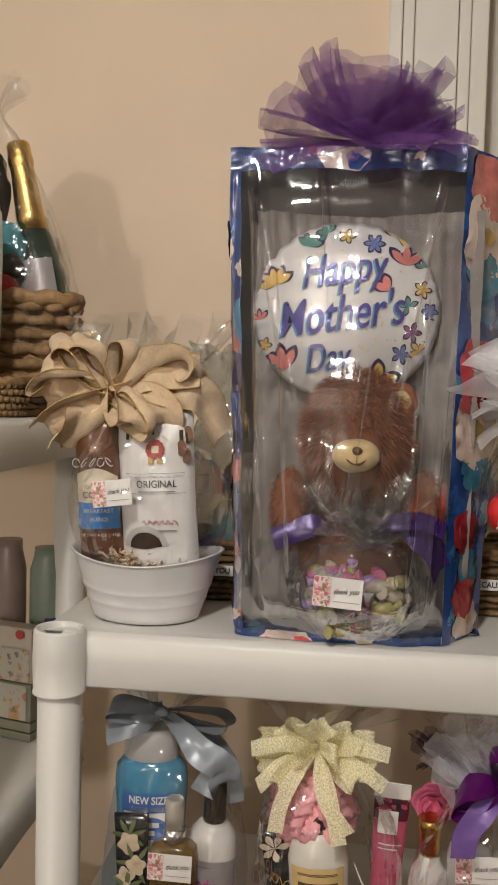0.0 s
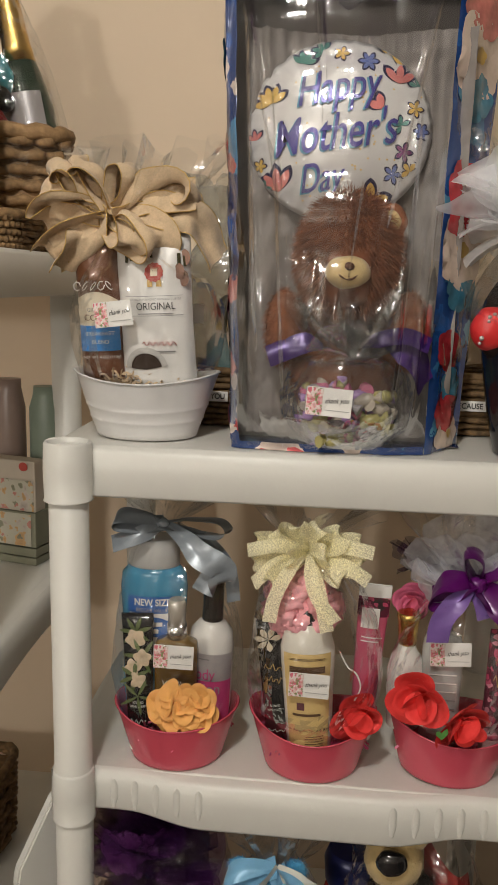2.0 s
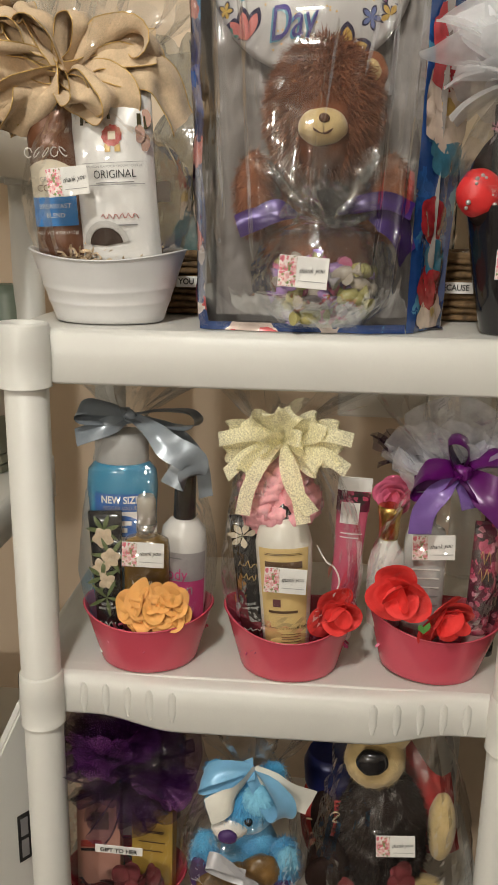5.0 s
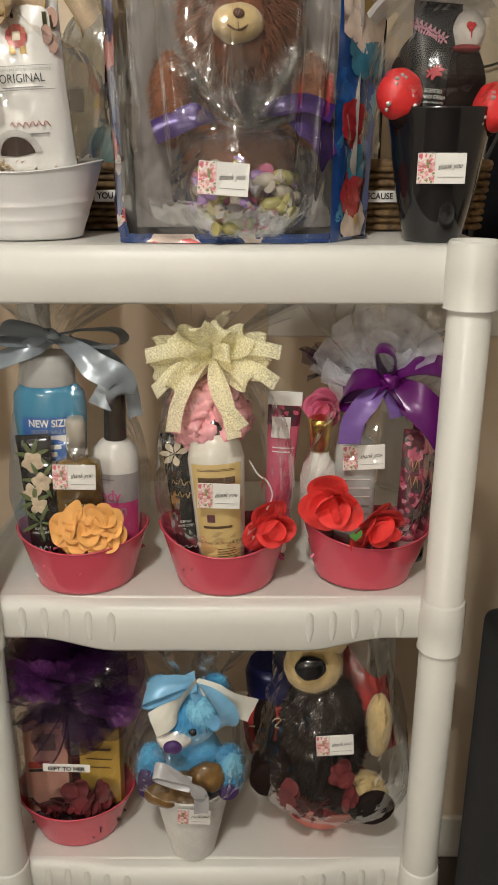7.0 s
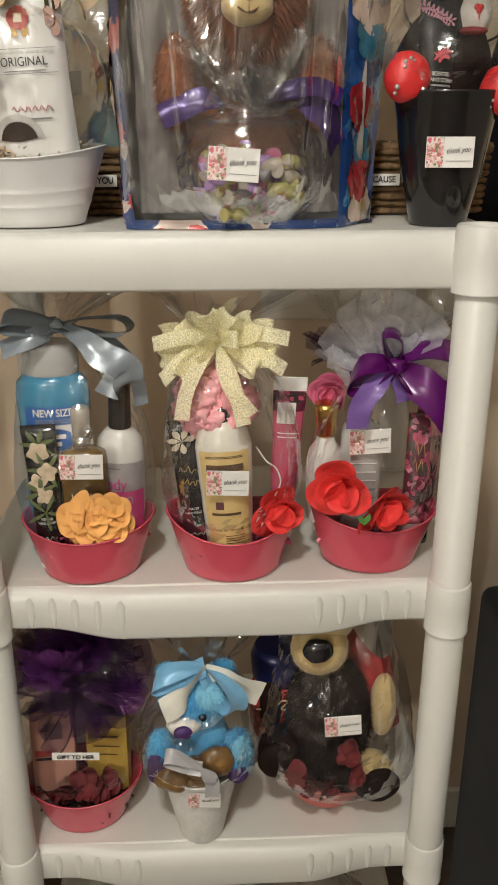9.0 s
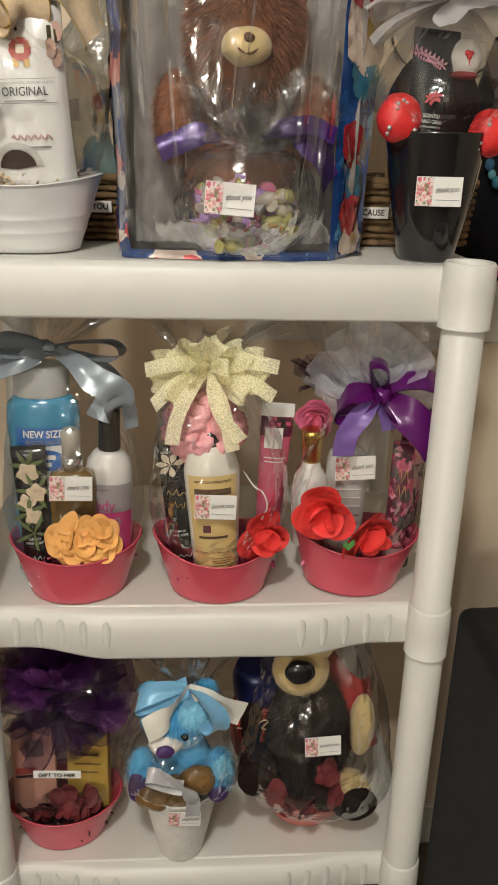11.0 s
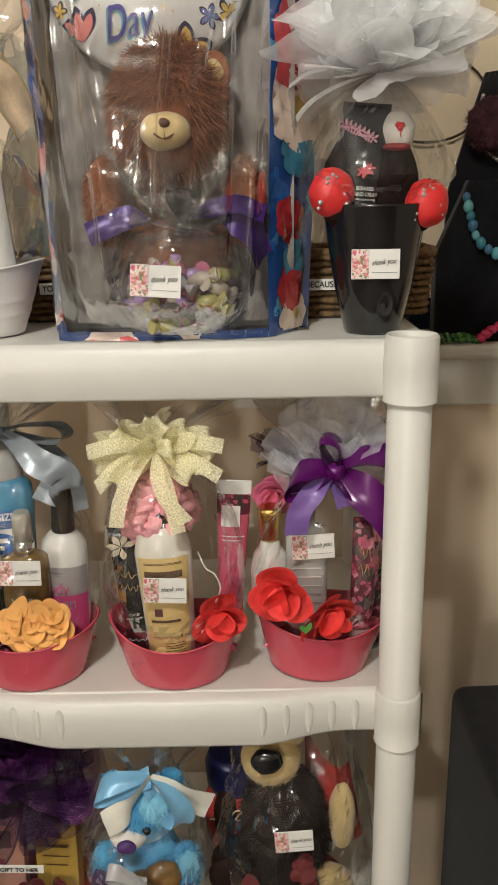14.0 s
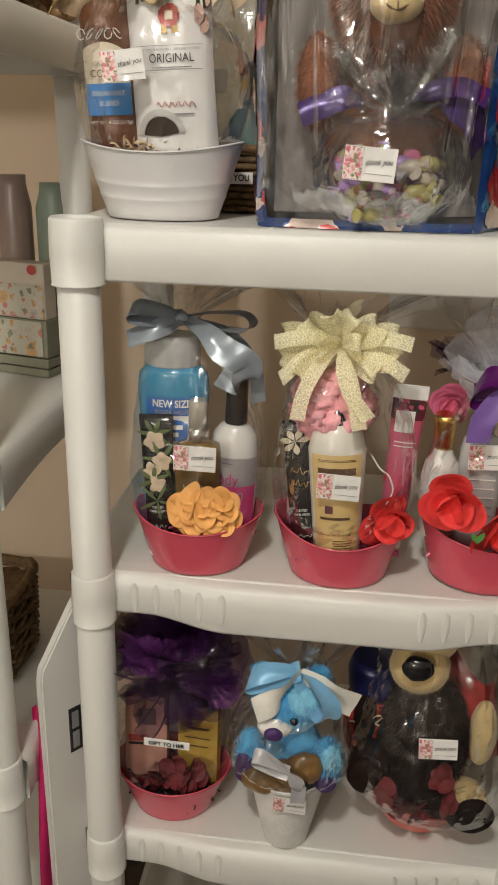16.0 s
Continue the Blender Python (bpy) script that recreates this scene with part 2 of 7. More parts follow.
BOX_FLORAL = floral_mat("pastel_print", 40, (0.42, 0.40, 0.32), [(0.55, 0.33, 0.14), (0.50, 0.44, 0.38), (0.22, 0.22, 0.14), (0.5, 0.2, 0.16)], 0.5, 0.4)
PAPER = mat("white_card", (0.82, 0.80, 0.76), 0.6, vary=0.03, size=50)
SOFT_INK = mat("grey_ink", (0.30, 0.29, 0.28), 0.6, vary=0.1)
INK = mat("black_ink", (0.015, 0.014, 0.014), 0.5, vary=0.1)
# Grey darkened to stand for the shaded wall seen through the bag's clear back.
SHADED_TISSUE = mat("shaded_grey_tissue", (0.225, 0.198, 0.180), 0.7, vary=0.12, size=25, bump=0.3, bump_size=60)
FUR = mat("brown_fur", (0.27, 0.088, 0.032), 0.85, vary=0.25, size=70, bump=0.6, bump_size=500)
FUR_DARK = mat("dark_brown_fur", (0.016, 0.007, 0.005), 0.75, vary=0.25, size=70, bump=0.6, bump_size=500, spec=0.15)
FUR_CREAM = mat("cream_plush", (0.60, 0.44, 0.20), 0.9, vary=0.12, size=80, bump=0.5, bump_size=500, sheen=0.3)
FUR_BLUE = mat("blue_plush", (0.10, 0.44, 0.68), 0.85, vary=0.2, size=26, bump=0.6, bump_size=450, sheen=0.4, second=(0.03, 0.22, 0.50))
FUR_WHITE = mat("white_plush", (0.78, 0.74, 0.68), 0.9, vary=0.08, size=80, bump=0.5, bump_size=500)
BLACK = mat("black_gloss", (0.012, 0.011, 0.012), 0.18, vary=0.2, coat=0.5)
VELVET = mat("black_velvet", (0.008, 0.008, 0.010), 0.95, vary=0.3, size=80, sheen=0.15, spec=0.1)
NOSE = mat("brown_stitching", (0.10, 0.035, 0.012), 0.6, vary=0.1)
SEAGRASS = mat("seagrass", (0.25, 0.145, 0.06), 0.8, vary=0.35, size=120, bump=0.5, bump_size=500)
WATERHYAC = mat("woven_reed", (0.40, 0.24, 0.11), 0.75, vary=0.28, size=90, bump=0.5, bump_size=300)
PINKCLOTH = mat("hot_pink_cloth", (0.72, 0.02, 0.17), 0.7, vary=0.1, size=30, bump=0.2)


def plain(name, colour, rough=0.45, metal=0.0, **more):
    return mat(name, colour, rough, metal, vary=more.pop("vary", 0.06), **more)


# ---- shapes ----
def grid(bm, f, nu, nv, closed=False, slot=0):
    """A sheet of quads from f(u, v), both from 0 to 1."""
    rows = [[bm.verts.new(f(i / nu, j / nv)) for i in range(nu if closed else nu + 1)] for j in range(nv + 1)]
    for j in range(nv):
        for i in range(nu):
            k = (i + 1) % nu if closed else i + 1
            fc = bm.faces.new((rows[j][i], rows[j][k], rows[j + 1][k], rows[j + 1][i]))
            fc.smooth, fc.material_index = True, slot
    return rows


def lathe(bm, profile, n=36, power=2.0, at=(0, 0), caps=True, slot=0):
    """Rings (rx, ry, z) one above another."""
    rings = []
    for rx, ry, z in profile:
        ring = []
        for i in range(n):
            a = 2 * math.pi * i / n
            c, s = math.cos(a), math.sin(a)
            ring.append(bm.verts.new((at[0] + rx * math.copysign(abs(c) ** (2 / power), c), at[1] + ry * math.copysign(abs(s) ** (2 / power), s), z)))
        rings.append(ring)
    for a, b in zip(rings, rings[1:]):
        for i in range(n):
            f = bm.faces.new((a[i], a[(i + 1) % n], b[(i + 1) % n], b[i]))
            f.smooth, f.material_index = True, slot
    if caps:
        bm.faces.new(rings[0][::-1]).material_index = slot
        bm.faces.new(rings[-1]).material_index = slot
    return rings


def box(bm, lo, hi, bevel=0.0, seg=2):
    m = Matrix.Translation([(a + b) / 2 for a, b in zip(lo, hi)]) @ Matrix.Diagonal([b - a for a, b in zip(lo, hi)] + [1])
    vs = bmesh.ops.create_cube(bm, size=1, matrix=m)["verts"]
    if bevel:
        es = list({e for v in vs for e in v.link_edges})
        bmesh.ops.bevel(bm, geom=es, offset=bevel, segments=seg, profile=0.5, affect="EDGES")
    return vs


def ball(bm, c, r, rough=0.0, size=30.0, slot=0, u=24, v=16):
    """An ellipsoid, uneven by rough metres."""
    r = (r, r, r) if isinstance(r, (int, float)) else r
    c = Vector(c)

    def f(a, b):
        t, p = a * 2 * math.pi, (b - 0.5) * math.pi * 0.9999
        d = Vector((math.cos(t) * math.cos(p), math.sin(t) * math.cos(p), math.sin(p)))
        q = c + Vector((d.x * r[0], d.y * r[1], d.z * r[2]))
        return q + d * (noise.noise(q * size) * rough)
    grid(bm, f, u, v, True, slot)


def tube(bm, pts, r, n=8, closed=False, slot=0):
    """A round rod along points; r a number or one per point."""
    pts = [Vector(p) for p in pts]
    m = len(pts)
    rings = []
    side = None
    for i, p in enumerate(pts):
        d = (pts[(i + 1) % m] - pts[i - 1]) if closed or 0 < i < m - 1 else (pts[1] - pts[0] if i == 0 else pts[-1] - pts[-2])
        d.normalize()
        if side is None:
            side = d.orthogonal().normalized()
        side = (side - d * side.dot(d)).normalized()
        up = d.cross(side)
        rr = r[i] if isinstance(r, (list, tuple)) else r
        rings.append([bm.verts.new(p + (side * math.cos(2 * math.pi * k / n) + up * math.sin(2 * math.pi * k / n)) * rr) for k in range(n)])
    for i in range(m if closed else m - 1):
        a, b = rings[i], rings[(i + 1) % m]
        for k in range(n):
            f = bm.faces.new((a[k], a[(k + 1) % n], b[(k + 1) % n], b[k]))
            f.smooth, f.material_index = True, slot
    if not closed:
        bm.faces.new(rings[0][::-1]).material_index = slot
        bm.faces.new(rings[-1]).material_index = slot


def spline(pts, n):
    """n + 1 points on a smooth curve through pts."""
    p = [Vector(q) for q in pts]
    p = [p[0] * 2 - p[1]] + p + [p[-1] * 2 - p[-2]]
    out = []
    for i in range(n + 1):
        s = i / n * (len(p) - 3)
        k = min(int(s), len(p) - 4)
        t = s - k
        a, b, c, d = p[k:k + 4]
        out.append(0.5 * ((2 * b) + (c - a) * t + (2 * a - 5 * b + 4 * c - d) * t * t + (3 * b - a - 3 * c + d) * t ** 3))
    return out


def ribbon(bm, pts, width, across, n=28, thick=0.0006, pinch=0.35, cup=0.0, slot=0, seed=0.0, ruffle=0.10):
    """A cloth strip along pts; across is its width's direction; pinched at the first end."""
    line = spline(pts, n)
    across = Vector(across).normalized()
    rows = []
    for i, p in enumerate(line):
        d = (line[min(i + 1, n)] - line[max(i - 1, 0)]).normalized()
        w = (across - d * across.dot(d) * 0.8).normalized()
        up = d.cross(w).normalized()
        k = width / 2 * (pinch + (1 - pinch) * min(1, 3.2 * i / n))
        row = []
        for j in range(7):
            s = j / 3 - 1
            wave = noise.noise(Vector((p.x * 30 + seed, p.z * 30, s))) * ruffle * width + (ruffle - 0.10) * 0.5 * width * math.sin(s * 4.2 + seed + i * 0.12)
            row.append(p + w * (s * k) + up * (cup * (s * s) * width + wave))
        rows.append((row, up))
    for sgn in (0, 1):
        vs = [[bm.verts.new(q - up * thick * sgn) for q in row] for row, up in rows]
        for i in range(n):
            for j in range(6):
                f = bm.faces.new((vs[i][j], vs[i][j + 1], vs[i + 1][j + 1], vs[i + 1][j]))
                f.smooth, f.material_index = True, slot
    return rows


def loop_pts(c, tip, fat, up):
    """A bow's loop out from c to tip and back, opened along up."""
    c, tip, up = Vector(c), Vector(tip), Vector(up).normalized()
    d = tip - c
    return [c, c + d * 0.35 + up * fat * 0.75, c + d * 0.8 + up * fat, tip + up * fat * 0.2, c + d * 0.9 - up * fat * 0.65, c + d * 0.4 - up * fat * 0.6, c]


def hair(bm, c, r, count, length, rng, droop=0.3, slot=0, keep=None):
    """Fine tufts standing off an ellipsoid."""
    r = (r, r, r) if isinstance(r, (int, float)) else r
    c = Vector(c)
    for _ in range(count):
        d = Vector((rng.gauss(0, 1), rng.gauss(0, 1), rng.gauss(0, 1))).normalized()
        if keep and not keep(d):
            continue
        p = c + Vector((d.x * r[0], d.y * r[1], d.z * r[2]))
        n = Vector((d.x / r[0], d.y / r[1], d.z / r[2])).normalized()
        side = n.orthogonal().normalized()
        side.rotate(Matrix.Rotation(rng.uniform(0, 6.28), 3, n))
        tip = p + (n * 0.7 + side * rng.uniform(0.1, 0.7) + Vector((0, 0, -droop))).normalized() * length * rng.uniform(0.6, 1.2)
        w = side.cross(n).normalized() * length * 0.055
        f = bm.faces.new((bm.verts.new(p - w), bm.verts.new(p + w), bm.verts.new(tip)))
        f.material_index = slot


def part(name, bm, material, parent, label=""):
    """Links a bmesh as one mesh object under a thing or a part."""
    me = bpy.data.meshes.new(name)
    bmesh.ops.recalc_face_normals(bm, faces=bm.faces)
    bm.to_mesh(me)
    bm.free()
    for m in (material if isinstance(material, (list, tuple)) else [material]):
        me.materials.append(m)
    ob = new(name, me)
    ob.parent = parent
    if label:
        ob["label"] = label
    return ob


def thing(name, place, label, category, group="", kind="", turn=(0, 0, 0)):
    ob = new(name)
    ob.empty_display_size = 0.02
    ob.matrix_basis = pose(*place, *turn)
    return tagged(ob, label, category, group, kind)


def one(name, bm, material, label, category, group="", kind="", place=(0, 0, 0), turn=(0, 0, 0)):
    """A thing of a single mesh."""
    ob = part(name, bm, material, None)
    ob.matrix_basis = pose(*place, *turn)
    return tagged(ob, label, category, group, kind)


def writing(name, words, size, material, parent, x, z, front, shear=0.0, turn=0.0, bold=0.0, squeeze=1.0):
    """Letters standing on a front surface y = front(x, z), centred at x, z."""
    cu = bpy.data.curves.new(name, "FONT")
    cu.body, cu.size, cu.shear, cu.align_x, cu.align_y = words, size, shear, "CENTER", "CENTER"
    cu.offset = bold
    tmp = new(name + "_tmp", cu)
    bpy.context.view_layer.update()
    me = bpy.data.meshes.new_from_object(tmp.evaluated_get(bpy.context.evaluated_depsgraph_get()))
    bpy.data.objects.remove(tmp)
    bm = bmesh.new()
    bm.from_mesh(me)
    bpy.data.meshes.remove(me)
    for it in range(2):
        bmesh.ops.subdivide_edges(bm, edges=[e for e in bm.edges if e.calc_length() > size * 0.3], cuts=1, use_grid_fill=False)
    bmesh.ops.triangulate(bm, faces=bm.faces)
    ca, sa = math.cos(radians(turn)), math.sin(radians(turn))
    for v in bm.verts:
        a, b = v.co.x * squeeze, v.co.y
        px, pz = x + a * ca - b * sa, z + a * sa + b * ca
        v.co = (px, front(px, pz) - 0.0008, pz)
    return part(name, bm, material, parent)


def patch(name, material, parent, x0, x1, z0, z1, front, n=10, m=6, lift=0.0004, label="", shape=None):
    """A thin printed field on a front surface, with its own thickness."""
    bm = bmesh.new()

    def f(u, v):
        x, z = x0 + (x1 - x0) * u, z0 + (z1 - z0) * v
        if shape:
            x, z = shape(u, v)
        return (x, front(x, z) - lift, z)
    grid(bm, f, n, m)
    return part(name, bm, material, parent, label)


def card(parent, c, w=0.05, h=0.03, tilt=-3.0, lean=0.0, yaw=0.0):
    """A white thank-you sticker with a printed corner of flowers."""
    base = new("thank_you_sticker")
    base.parent = parent
    base.matrix_basis = Matrix.Translation(c) @ pose(0, 0, 0, lean, tilt, yaw)
    bm = bmesh.new()
    box(bm, (-w / 2, -0.0004, -h / 2), (w / 2, 0.0004, h / 2), 0.0003, 1)
    me = bpy.data.meshes.new("thank_you_sticker")
    bm.to_mesh(me)
    bm.free()
    me.materials.append(PAPER)
    m = base.matrix_basis.copy()
    bpy.data.objects.remove(base)
    ob = new("thank_you_sticker", me)
    ob.parent, ob.matrix_basis = parent, m
    ob["label"] = "white thank-you sticker with pink flowers"
    flat = lambda x, z: -0.0006
    patch("flower_print", CARD_FLORAL, ob, -w * 0.49, -w * 0.14, -h * 0.48, h * 0.48, flat, 1, 1)
    writing("words", "thank you", h * 0.26, INK, ob, w * 0.16, h * 0.07, flat, 0.5, 5, 0.0, 0.80)
    patch("small_print", SOFT_INK, ob, -w * 0.08, w * 0.45, -h * 0.29, -h * 0.27, flat, 1, 1)
    return ob


def wrap(parent, profile, crumple=0.004, n=72, top=None, seed=1.0, material=None, name="cellophane"):
    """A clear wrapper: rings (rx, ry, z, cx, cy), creased, gathered at a neck, with a ragged top."""
    bm = bmesh.new()
    prof = spline([Vector(p) for p in [(q[0], q[1], q[2]) for q in profile]], 46)
    mid = spline([Vector((q[3], q[4], 0)) for q in profile], 46)

    def f(u, v):
        k = v * 46
        i = min(int(k), 45)
        p = prof[i].lerp(prof[i + 1], k - i)
        c = mid[i].lerp(mid[i + 1], k - i)
        a = u * 2 * math.pi
        q = Vector((math.cos(a), math.sin(a), p.z * 14 + seed))
        fold = noise.noise(Vector((q.x * 2.6 + seed, q.y * 2.6, p.z * 7))) + 0.6 * abs(noise.noise(Vector((q.x * 7, q.y * 7 + seed, p.z * 16)))) + 0.55 * noise.noise(Vector((q.x * 13, q.y * 13, p.z * 60 + seed)))
        k2 = 1.0 if v > 0.08 else v / 0.08
        if v < 0.5:
            fold = abs(fold) * 0.8 + 0.25
        w = 1 + crumple / max(p.x, 0.012) * fold * k2
        if v > 0.75:
            w *= 1 + 0.30 * math.sin(a * 9 + seed) * (v - 0.75) / 0.25
        z = p.z + (noise.noise(Vector((q.x * 3 + seed, q.y * 3, 5))) * 0.03 * max(0, (v - 0.85) / 0.15))
        return Vector((c.x + max(p.x, 0.003) * w * math.cos(a), c.y + max(p.y, 0.003) * w * math.sin(a), z))
    grid(bm, f, n, 64, True)
    for fc in bm.faces:
        fc.smooth = False
    ob = part(name, bm, material or FILM, parent, "clear crinkled cellophane")
    ob.visible_shadow = False
    return ob


def tulle(parent, c, petals, reach, rng, material, name="tulle_bow", up=0.6, flat=0.5, spread=(0, 360), width=0.5):
    """A pouf of net: many folded fans out of one knot."""
    c = Vector(c)
    knot = bmesh.new()
    ball(knot, c, reach * 0.07, reach * 0.02, 60)
    ob = part(name, knot, material, parent)
    for i in range(petals):
        bm = bmesh.new()
        a = radians(rng.uniform(*spread))
        e = rng.uniform(-0.2, 1.2) * up
        d = Vector((math.cos(a), math.sin(a) * flat, 0)) * math.cos(e) + Vector((0, 0, 1)) * math.sin(e)
        side = Vector((-math.sin(a), math.cos(a), rng.uniform(-0.5, 0.5))).normalized()
        side = (side - d * side.dot(d)).normalized()
        nrm = d.cross(side)
        ln = reach * rng.uniform(0.65, 1.1)
        wd = ln * width * rng.uniform(0.7, 1.3)
        ph = rng.uniform(0, 6.28)

        def f(u, v, d=d, side=side, nrm=nrm, ln=ln, wd=wd, ph=ph):
            s = (u - 0.5) * 2
            grow = 0.08 + 0.92 * math.sin(min(1, v * 1.15) * 1.57)
            p = c + d * ln * (v ** 0.9) * (1 - 0.32 * s * s) + side * s * wd * grow
            p += nrm * (math.sin(s * 7 + ph) * 0.055 + 0.03 * math.sin(s * 15 + ph * 2)) * ln * grow
            p += nrm * ln * 0.28 * v * v * math.sin(ph)
            return p
        grid(bm, f, 18, 8)
        part("fan", bm, material, ob)
    return ob

# ---- room ----
FLOOR_Z, CEIL_Z, WALL_Y = -0.16, 2.45, 0.62
WIN_X0, WIN_X1, SILL_Z, WIN_Z1 = 0.54, 1.55, 1.157, 2.25


def slab(name, lo, hi, material, label, category, bevel=0.0):
    bm = bmesh.new()
    box(bm, lo, hi, bevel)
    return one(name, bm, material, label, category, kind="structure")


slab("floor", (-2.4, -4.2, FLOOR_Z - 0.05), (3.0, 0.74, FLOOR_Z), FLOOR, "dark wooden floor of the room", "floor")
# Unseen ceiling, side and rear walls, added to close the room and bounce light.
slab("ceiling", (-2.4, -4.2, CEIL_Z), (3.0, 0.74, CEIL_Z + 0.05), CEIL, "plain white ceiling out of view", "ceiling")
slab("wall_west", (-2.5, -4.2, FLOOR_Z), (-2.4, 0.74, CEIL_Z), TAUPE, "plain taupe side wall out of view", "wall")
slab("wall_east", (3.0, -4.2, FLOOR_Z), (3.1, 0.74, CEIL_Z), TAUPE, "plain taupe side wall out of view", "wall")
slab("wall_south", (-2.5, -4.3, FLOOR_Z), (3.1, -4.2, CEIL_Z), TAUPE, "unseen plain taupe wall behind the camera", "wall")
bm = bmesh.new()
for lo, hi in (((-2.4, WALL_Y, FLOOR_Z), (WIN_X0, 0.74, CEIL_Z)), ((WIN_X1, WALL_Y, FLOOR_Z), (3.0, 0.74, CEIL_Z)), ((WIN_X0, WALL_Y, FLOOR_Z), (WIN_X1, 0.74, SILL_Z - 0.03)), ((WIN_X0, WALL_Y, WIN_Z1), (WIN_X1, 0.74, CEIL_Z))):
    box(bm, lo, hi)
one("wall_north", bm, PAINT, "cream painted wall with a window opening", "wall", kind="structure")
slab("baseboard", (-2.4, WALL_Y - 0.016, FLOOR_Z), (3.0, WALL_Y, FLOOR_Z + 0.11), TRIM, "white painted wooden baseboard along the wall", "baseboard", 0.004)

# window: moulded casing, sill with apron, sash and a tan blind
win = thing("window_1", (0, 0, 0), "white-framed window with a moulded casing and tan blind", "window", kind="structure")
bm = bmesh.new()
for a, b, d in ((0.375, 0.398, 0.022), (0.398, 0.418, 0.014), (0.418, 0.490, 0.018), (0.490, 0.510, 0.024), (0.510, 0.54, 0.016)):
    box(bm, (a, WALL_Y - d, SILL_Z + 0.004), (b - 0.001, WALL_Y - 0.0005, WIN_Z1 + 0.10), 0.003)
part("casing", bm, TRIM, win, "white fluted wooden casing")
bm = bmesh.new()
box(bm, (WIN_X1, WALL_Y - 0.02, SILL_Z + 0.004), (WIN_X1 + 0.12, WALL_Y - 0.0005, WIN_Z1 + 0.10), 0.004)
part("casing", bm, TRIM, win, "white fluted wooden casing")
bm = bmesh.new()
box(bm, (WIN_X0 + 0.001, WALL_Y - 0.02, WIN_Z1), (WIN_X1 - 0.001, WALL_Y - 0.0005, WIN_Z1 + 0.10), 0.004)
part("head_casing", bm, TRIM, win)
bm = bmesh.new()
box(bm, (0.36, WALL_Y - 0.065, SILL_Z - 0.028), (WIN_X1 + 0.15, 0.735, SILL_Z), 0.009, 3)
part("window_sill", bm, TRIM, win, "white painted sill with a rounded edge")
bm = bmesh.new()
box(bm, (0.385, WALL_Y - 0.018, SILL_Z - 0.118), (WIN_X1 + 0.12, WALL_Y - 0.0005, SILL_Z - 0.029), 0.004)
part("apron", bm, TRIM, win)
bm = bmesh.new()
for a, b, c, d in ((WIN_X0, WIN_X0 + 0.04, SILL_Z, WIN_Z1), (WIN_X1 - 0.04, WIN_X1, SILL_Z, WIN_Z1), (WIN_X0 + 0.04, WIN_X1 - 0.04, WIN_Z1 - 0.05, WIN_Z1)):
    box(bm, (a + 0.001, 0.70, c + 0.001), (b - 0.001, 0.735, d - 0.001), 0.003)
part("window_frame", bm, TRIM, win)
bm = bmesh.new()
box(bm, (WIN_X0 + 0.041, 0.722, SILL_Z + 0.001), (WIN_X1 - 0.041, 0.726, WIN_Z1 - 0.051))
part("pane", bm, plain("night_glass", (0.01, 0.012, 0.02), 0.05), win, "dark window pane at night")
BLIND = mat("tan_blind_cloth", (0.70, 0.57, 0.40), 0.8, vary=0.08, size=12, bump=0.2, bump_size=120)
bm = bmesh.new()
grid(bm, lambda u, v: (WIN_X0 + 0.045 + u * (WIN_X1 - WIN_X0 - 0.09), 0.712 + 0.004 * math.sin(u * 9 + v * 3), SILL_Z + 0.06 + v * (WIN_Z1 - SILL_Z - 0.12)), 24, 10)
part("blind", bm, BLIND, win, "tan cloth blind")

